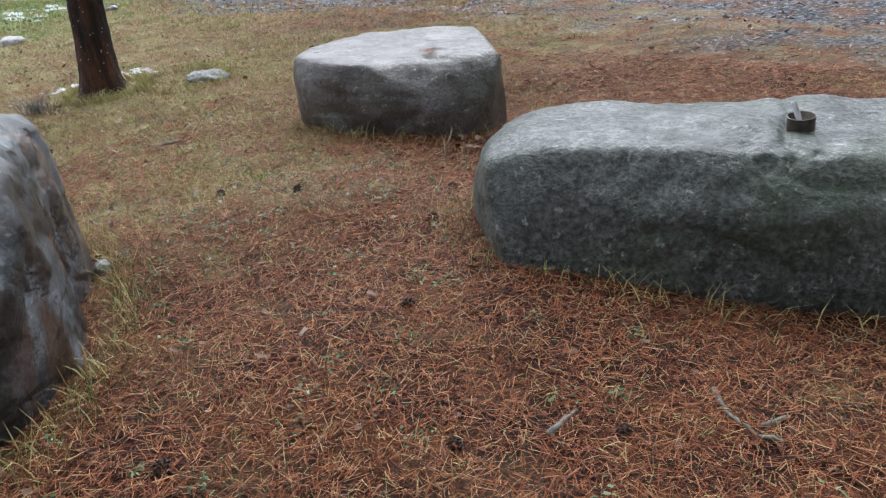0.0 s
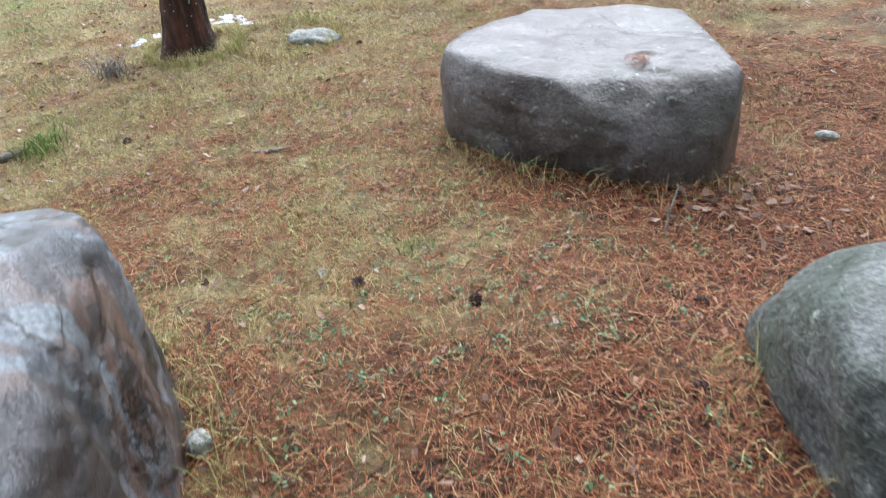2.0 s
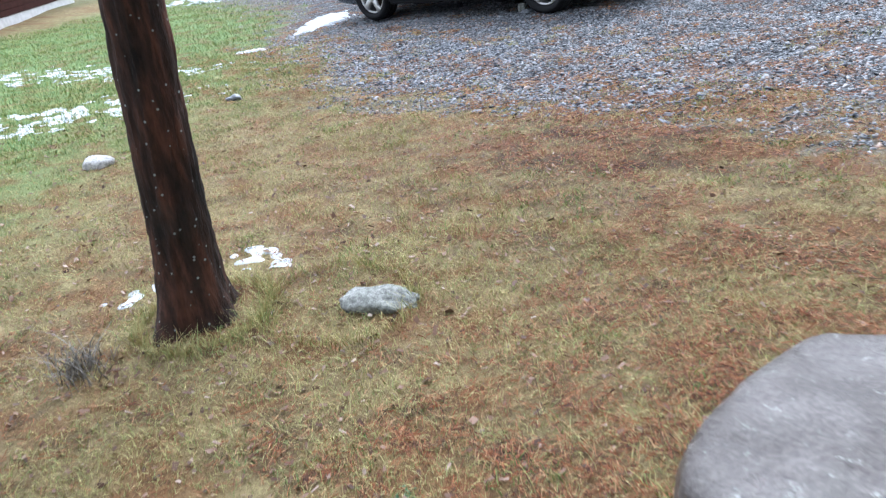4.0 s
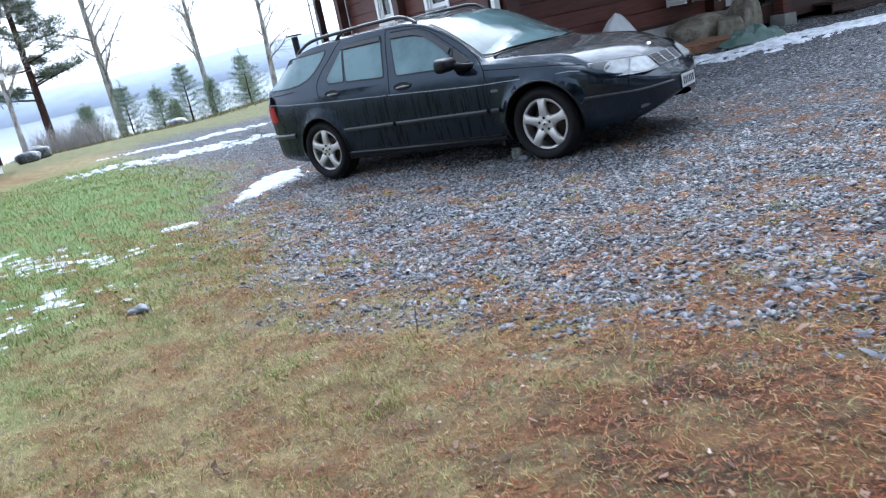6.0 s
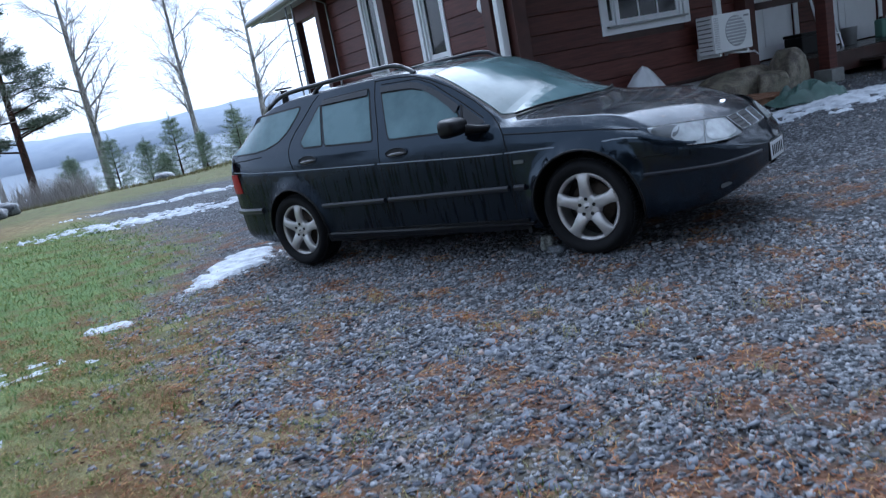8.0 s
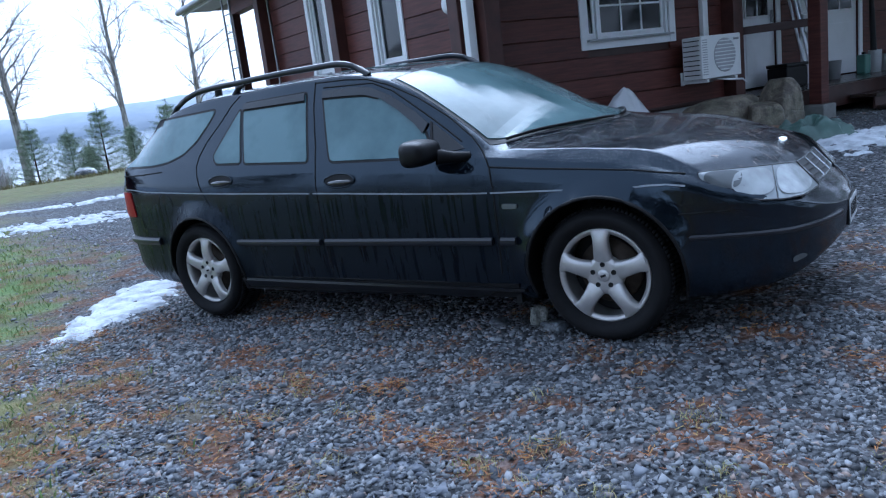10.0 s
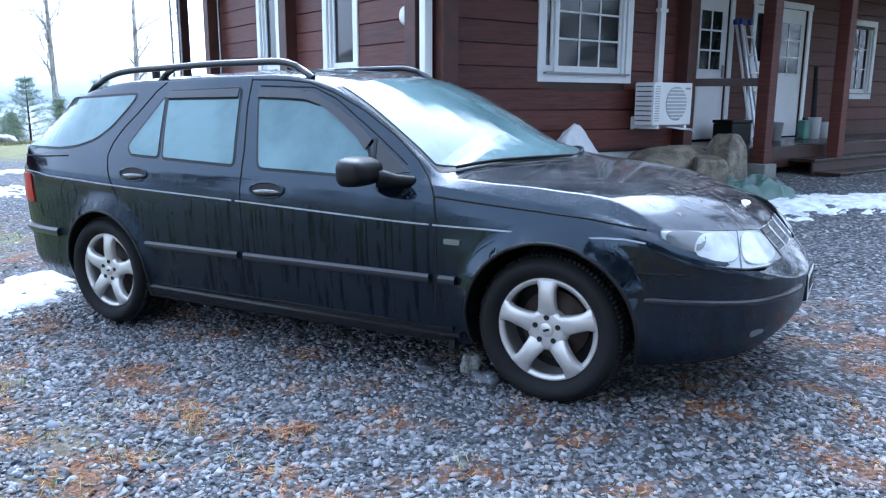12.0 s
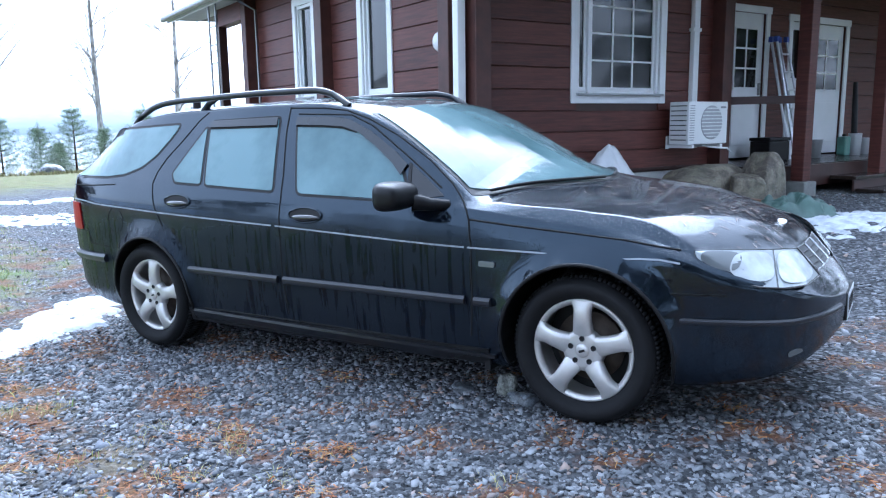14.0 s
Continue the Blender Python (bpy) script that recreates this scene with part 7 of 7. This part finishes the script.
tubes("drain_hose", [([(0.4, 0.1, -0.02), (0.55, 0.0, -0.05), (0.72, -0.03, -0.06), (0.78, -0.04, -0.11)], [0.012, 0.012, 0.012, 0.012])], WHITE, unit, "white drain hose")
slab("pipe_duct", 3.50, 3.60, -0.075, -0.003, 1.40, 3.2, WHITE_METAL, house, "white pipe duct on the wall", 0.01)
slab("duct_clip", 3.47, 3.63, -0.08, -0.003, 2.30, 2.34, WHITE_METAL, house, bevel=0.003)


def local(a, b, z=0.0):
    return HOUSE @ Vector((a, b, z))


# things on the porch
lad = empty("step_ladder", HOUSE @ Matrix.Translation((5.98, 0.0, 0.61)) @ pose(0, 0, 0, 0, 0, 2), label="folded aluminium stepladder with blue caps leaning on the porch", category="stepladder")
for k, (x, lean_b) in enumerate(((0.0, 0.42), (0.34, 0.42), (0.03, 0.52), (0.31, 0.52))):
    tubes("rail", [([(x * (1 if k < 2 else 1), 0.0 + (0.10 if k > 1 else 0), 0.0), (0.17 + (x - 0.17) * 0.75, lean_b, 1.75)], [0.024, 0.022])], ALU, lad, sides=6)
    slab("end_cap", 0.17 + (x - 0.17) * 0.75 - 0.03, 0.17 + (x - 0.17) * 0.75 + 0.03, lean_b - 0.03, lean_b + 0.03, 1.72, 1.80, BLUE, lad, "blue plastic cap")
for k in range(6):
    t = 0.13 + k * 0.15
    slab("tread", 0.02 + 0.04 * t, 0.32 - 0.04 * t, 0.42 * t - 0.04, 0.42 * t + 0.04, 1.75 * t - 0.012, 1.75 * t + 0.012, ALU, lad)
slab_b = empty("storage_box", HOUSE @ Matrix.Translation((5.40, 0.05, 0.61)), label="black plastic storage box on the porch deck", category="box")
slab("box_body", 0, 0.5, 0, 0.32, 0, 0.28, BLACK, slab_b, bevel=0.02)
slab("box_lid", -0.01, 0.51, -0.01, 0.33, 0.282, 0.33, BLACK, slab_b, bevel=0.015)
can = empty("canister", HOUSE @ Matrix.Translation((7.50, 0.1, 0.61)), label="green plastic canister standing by the door", category="canister")
slab("canister_body", 0, 0.18, 0, 0.14, 0, 0.30, CANISTER, can, bevel=0.03)
slab("canister_cap", 0.06, 0.11, 0.04, 0.09, 0.301, 0.34, BLACK, can, bevel=0.008)
for dx, tall, mat_, lab in ((0.28, 0.34, WHITE, "white plastic bucket on the porch"), (0.62, 0.26, WHITE, "small white jug on the porch")):
    jug = empty("bucket", HOUSE @ Matrix.Translation((7.55 + dx, 0.12, 0.61)), label=lab, category="bucket")
    bm = bmesh.new()
    lathe(bm, [(0, 0), (0.085, 0), (0.10, tall), (0.105, tall + 0.005), (0.09, tall), (0, tall - 0.02)], 24, pose(0, 0, 0, 90, 0, 0))
    part("bucket_body", bm, mat_, jug, smooth=True)
bucket = empty("bucket", HOUSE @ Matrix.Translation((6.70, 0.15, 0.61)), label="grey plastic bucket on the porch deck", category="bucket")
bm = bmesh.new()
lathe(bm, [(0, 0), (0.10, 0), (0.125, 0.27), (0.132, 0.275), (0.118, 0.27), (0.095, 0.02), (0, 0.02)], 24, pose(0, 0, 0, 90, 0, 0))
part("bucket_body", bm, FAN_GREY, bucket, smooth=True)
tool = empty("garden_tool", HOUSE @ Matrix.Translation((7.86, 0.16, 0.61)), label="long dark tool standing against the porch wall", category="garden tool")
slab("tool_blade", -0.09, 0.09, -0.02, 0.02, 0, 0.34, BLACK, tool, bevel=0.018)
tubes("shaft", [([(0, 0, 0.3), (0.02, 0.03, 0.8), (0.03, 0.05, 1.15)], [0.05, 0.045, 0.035])], BLACK, tool)

# boulders, tarpaulin, sack and pallet before the house
p = local(3.35, -0.50)
boulder("boulder", p.x, p.y, (1.25, 0.75, 0.56), 66, ROCK_TAN, "wide rounded boulder beside the house wall", 61, 3.2, 0.07, 0.1, detail=4, cuts=((0.5, -0.6, 0.6, 0.98), (-0.7, -0.3, 0.7, 0.95)))
p = local(3.68, -1.02)
block("boulder", p.x, p.y, 60, 0.235, [(1, 0, 0.12, 0.20), (-1, 0, 0.35, 0.22), (0, -1, 0.15, 0.20), (0, 1, 0.1, 0.22), (0.55, 0, 0.83, 0.33), (-0.75, 0.1, 0.65, 0.28), (0, 0, 1, 0.40), (0.7, -0.7, 0.1, 0.24), (0, 0, -1, 0.35)], ROCK_TAN, "upright pointed boulder beside the porch", 62, 14, 12, 0.03, 0.4)
p = local(3.32, -1.04)
block("boulder", p.x, p.y, 20, 0.16, [(1, 0, 0.05, 0.18), (-1, 0, 0.1, 0.19), (0, -1, 0.1, 0.18), (0, 1, 0, 0.18), (0.1, -0.1, 1, 0.19), (0.6, 0, 0.8, 0.26), (0, 0, -1, 0.2)], ROCK_TAN, "squat square brown boulder by the porch", 63, 12, 10, 0.025, 0.4)
p = local(2.98, -0.62)
boulder("boulder", p.x, p.y, (0.5, 0.4, 0.36), 75, ROCK_GREY, "low grey boulder along the footing", 64, 2.8, 0.09, 0.1, detail=4)


def drape(name, cx, cy, z0, sx, sy, tall, rot, mat, label, category, seed, n=44, folds=5.0, power=1.0):
    """A crumpled sheet with folds, heaped in the middle."""
    v, f = [], []
    for i in range(n):
        for j in range(n):
            u, w = i / (n - 1) * 2 - 1, j / (n - 1) * 2 - 1
            d = max(1 - (abs(u) ** 2.4 + abs(w) ** 2.4), -0.2)
            fold = noise.noise(Vector((u * folds, w * folds * 0.7, seed))) + 0.5 * noise.noise(Vector((u * folds * 2.3, w * folds * 2.1, seed + 4)))
            z = max(tall * max(d, 0) ** power * (0.75 + 0.55 * fold) + 0.012 + 0.02 * fold, 0.004)
            v.append((u * sx * (1 + 0.12 * fold), w * sy * (1 + 0.12 * noise.noise(Vector((w * 3, u * 3, seed)))), z))
    for i in range(n - 1):
        for j in range(n - 1):
            a = i * n + j
            f.append((a, a + n, a + n + 1, a + 1))
    ob = sheet(name, v, f, mat, smooth=True)
    ob.matrix_world = pose(cx, cy, z0, 0, 0, rot)
    sol = ob.modifiers.new("thickness", "SOLIDIFY")
    sol.thickness = 0.003
    return tagged(ob, label, category)


p = Vector((0.06, 5.52, 0.0))
drape("tarpaulin", p.x, p.y, float(height(p.x, p.y)), 0.44, 0.34, 0.22, 30, CANVAS, "crumpled green tarpaulin heaped on the ground", "tarpaulin", 3, folds=3.2)
PALLET_AT = Vector((-0.78, 5.72, 0.0))
pal = empty("pallet", Matrix.Translation((PALLET_AT.x, PALLET_AT.y, float(height(PALLET_AT.x, PALLET_AT.y)))) @ pose(0, 0, 0, 0, 0, 60), label="weathered wooden pallet on the ground", category="pallet")
for k in range(3):
    slab("bearer", -0.6, 0.6, -0.38 + k * 0.34, -0.30 + k * 0.34, 0.0, 0.09, PALLET, pal)
for k in range(7):
    slab("board", -0.58 + k * 0.17, -0.46 + k * 0.17, -0.40, 0.40, 0.093, 0.115, PALLET, pal)
# sack leaning by the wall: a tall slack bag
bm = bmesh.new()
bmesh.ops.create_icosphere(bm, subdivisions=4, radius=1)
for v in bm.verts:
    d = v.co.normalized()
    t = (d.z + 1) / 2
    turn = math.atan2(d.y, d.x)
    pinch = 1 - 0.55 * max(t - 0.45, 0) / 0.55
    fold = 0.10 * noise.noise(d * 2.6 + Vector((3, 1, 2))) + 0.07 * math.sin(turn * 7 + 3 * t) * t - 0.20 * math.exp(-((turn + 1.75 - 0.35 * t) / 0.09) ** 2) * math.sin(math.pi * min(t * 1.1, 1))
    v.co = Vector((d.x * 0.38 * pinch * (1 + fold) - 0.05 * t, d.y * 0.25 * pinch * (1 + fold), 0.41 + d.z * 0.41 + 0.03 * noise.noise(d * 4)))
sack = part("sack", bm, SACK, smooth=True)
p = Vector((-1.90, 5.58, 0.0))
sack.matrix_world = pose(p.x, p.y, float(height(p.x, p.y)) - 0.01, 4, 0, 66)
tagged(sack, "white plastic sack standing against the house wall", "sack")

# ---- shed at the edge of the lawn ----
SHED_BOARDS = plain("dark_red_stained_boards", (0.05, 0.017, 0.013), 0.9, spec=0.08, vary=0.4, scale=5, bump=0.15)
SHED = Matrix.Translation((-18.75, 2.95, 0.12)) @ Matrix.Rotation(radians(-42), 4, "Z")
shed = empty("shed", SHED, label="dark red-brown boarded shed on a pale footing", category="shed")
slab("footing", 0.02, 5.98, -3.96, -0.02, -0.4, 0.10, CONCRETE, shed, "pale concrete footing")
slab("wall", 0.03, 5.97, -3.97, -0.03, 0.101, 2.5, SHED_BOARDS, shed)
for k in range(17):
    slab("board", 0.0, 6.0, -4.0, 0.0, 0.105 + k * 0.141, 0.105 + k * 0.141 + 0.134, SHED_BOARDS, shed, bevel=0.008)
slab("corner_board", -0.025, 0.09, -0.09, 0.025, 0.1, 2.5, SHED_BOARDS, shed)
bm = bmesh.new()
c = [bm.verts.new(q) for q in ((-0.6, -4.6, 2.35), (6.6, -4.6, 2.35), (6.6, 0.6, 2.35), (-0.6, 0.6, 2.35), (-0.6, -2.0, 3.5), (6.6, -2.0, 3.5))]
for q in ((0, 1, 5, 4), (2, 3, 4, 5), (0, 4, 3), (1, 2, 5), (3, 2, 1, 0)):
    bm.faces.new([c[i] for i in q])
part("roof", bm, ROOFING, shed, "dark sheet roof with pale eaves")
slab("eaves_board", -0.62, 6.62, 0.58, 0.62, 2.25, 2.42, SOFFIT, shed, "pale eaves board")
slab("eaves_board", -0.64, -0.60, -4.6, 0.62, 2.25, 2.42, SOFFIT, shed, "pale eaves board")

# black stove pipe with a cap, standing beyond the drive
tube_z = float(height(-14.7, 10.6))
pipe = empty("stove_pipe", pose(-14.7, 10.6, tube_z), label="black stove pipe with a flat cap", category="chimney pipe")
tubes("pipe", [([(0, 0, 0), (0, 0, 1.95 - tube_z)], [0.10, 0.10])], BLACK, pipe, sides=14)
slab("cap", -0.17, 0.17, -0.17, 0.17, 1.98 - tube_z, 2.02 - tube_z, BLACK, pipe)
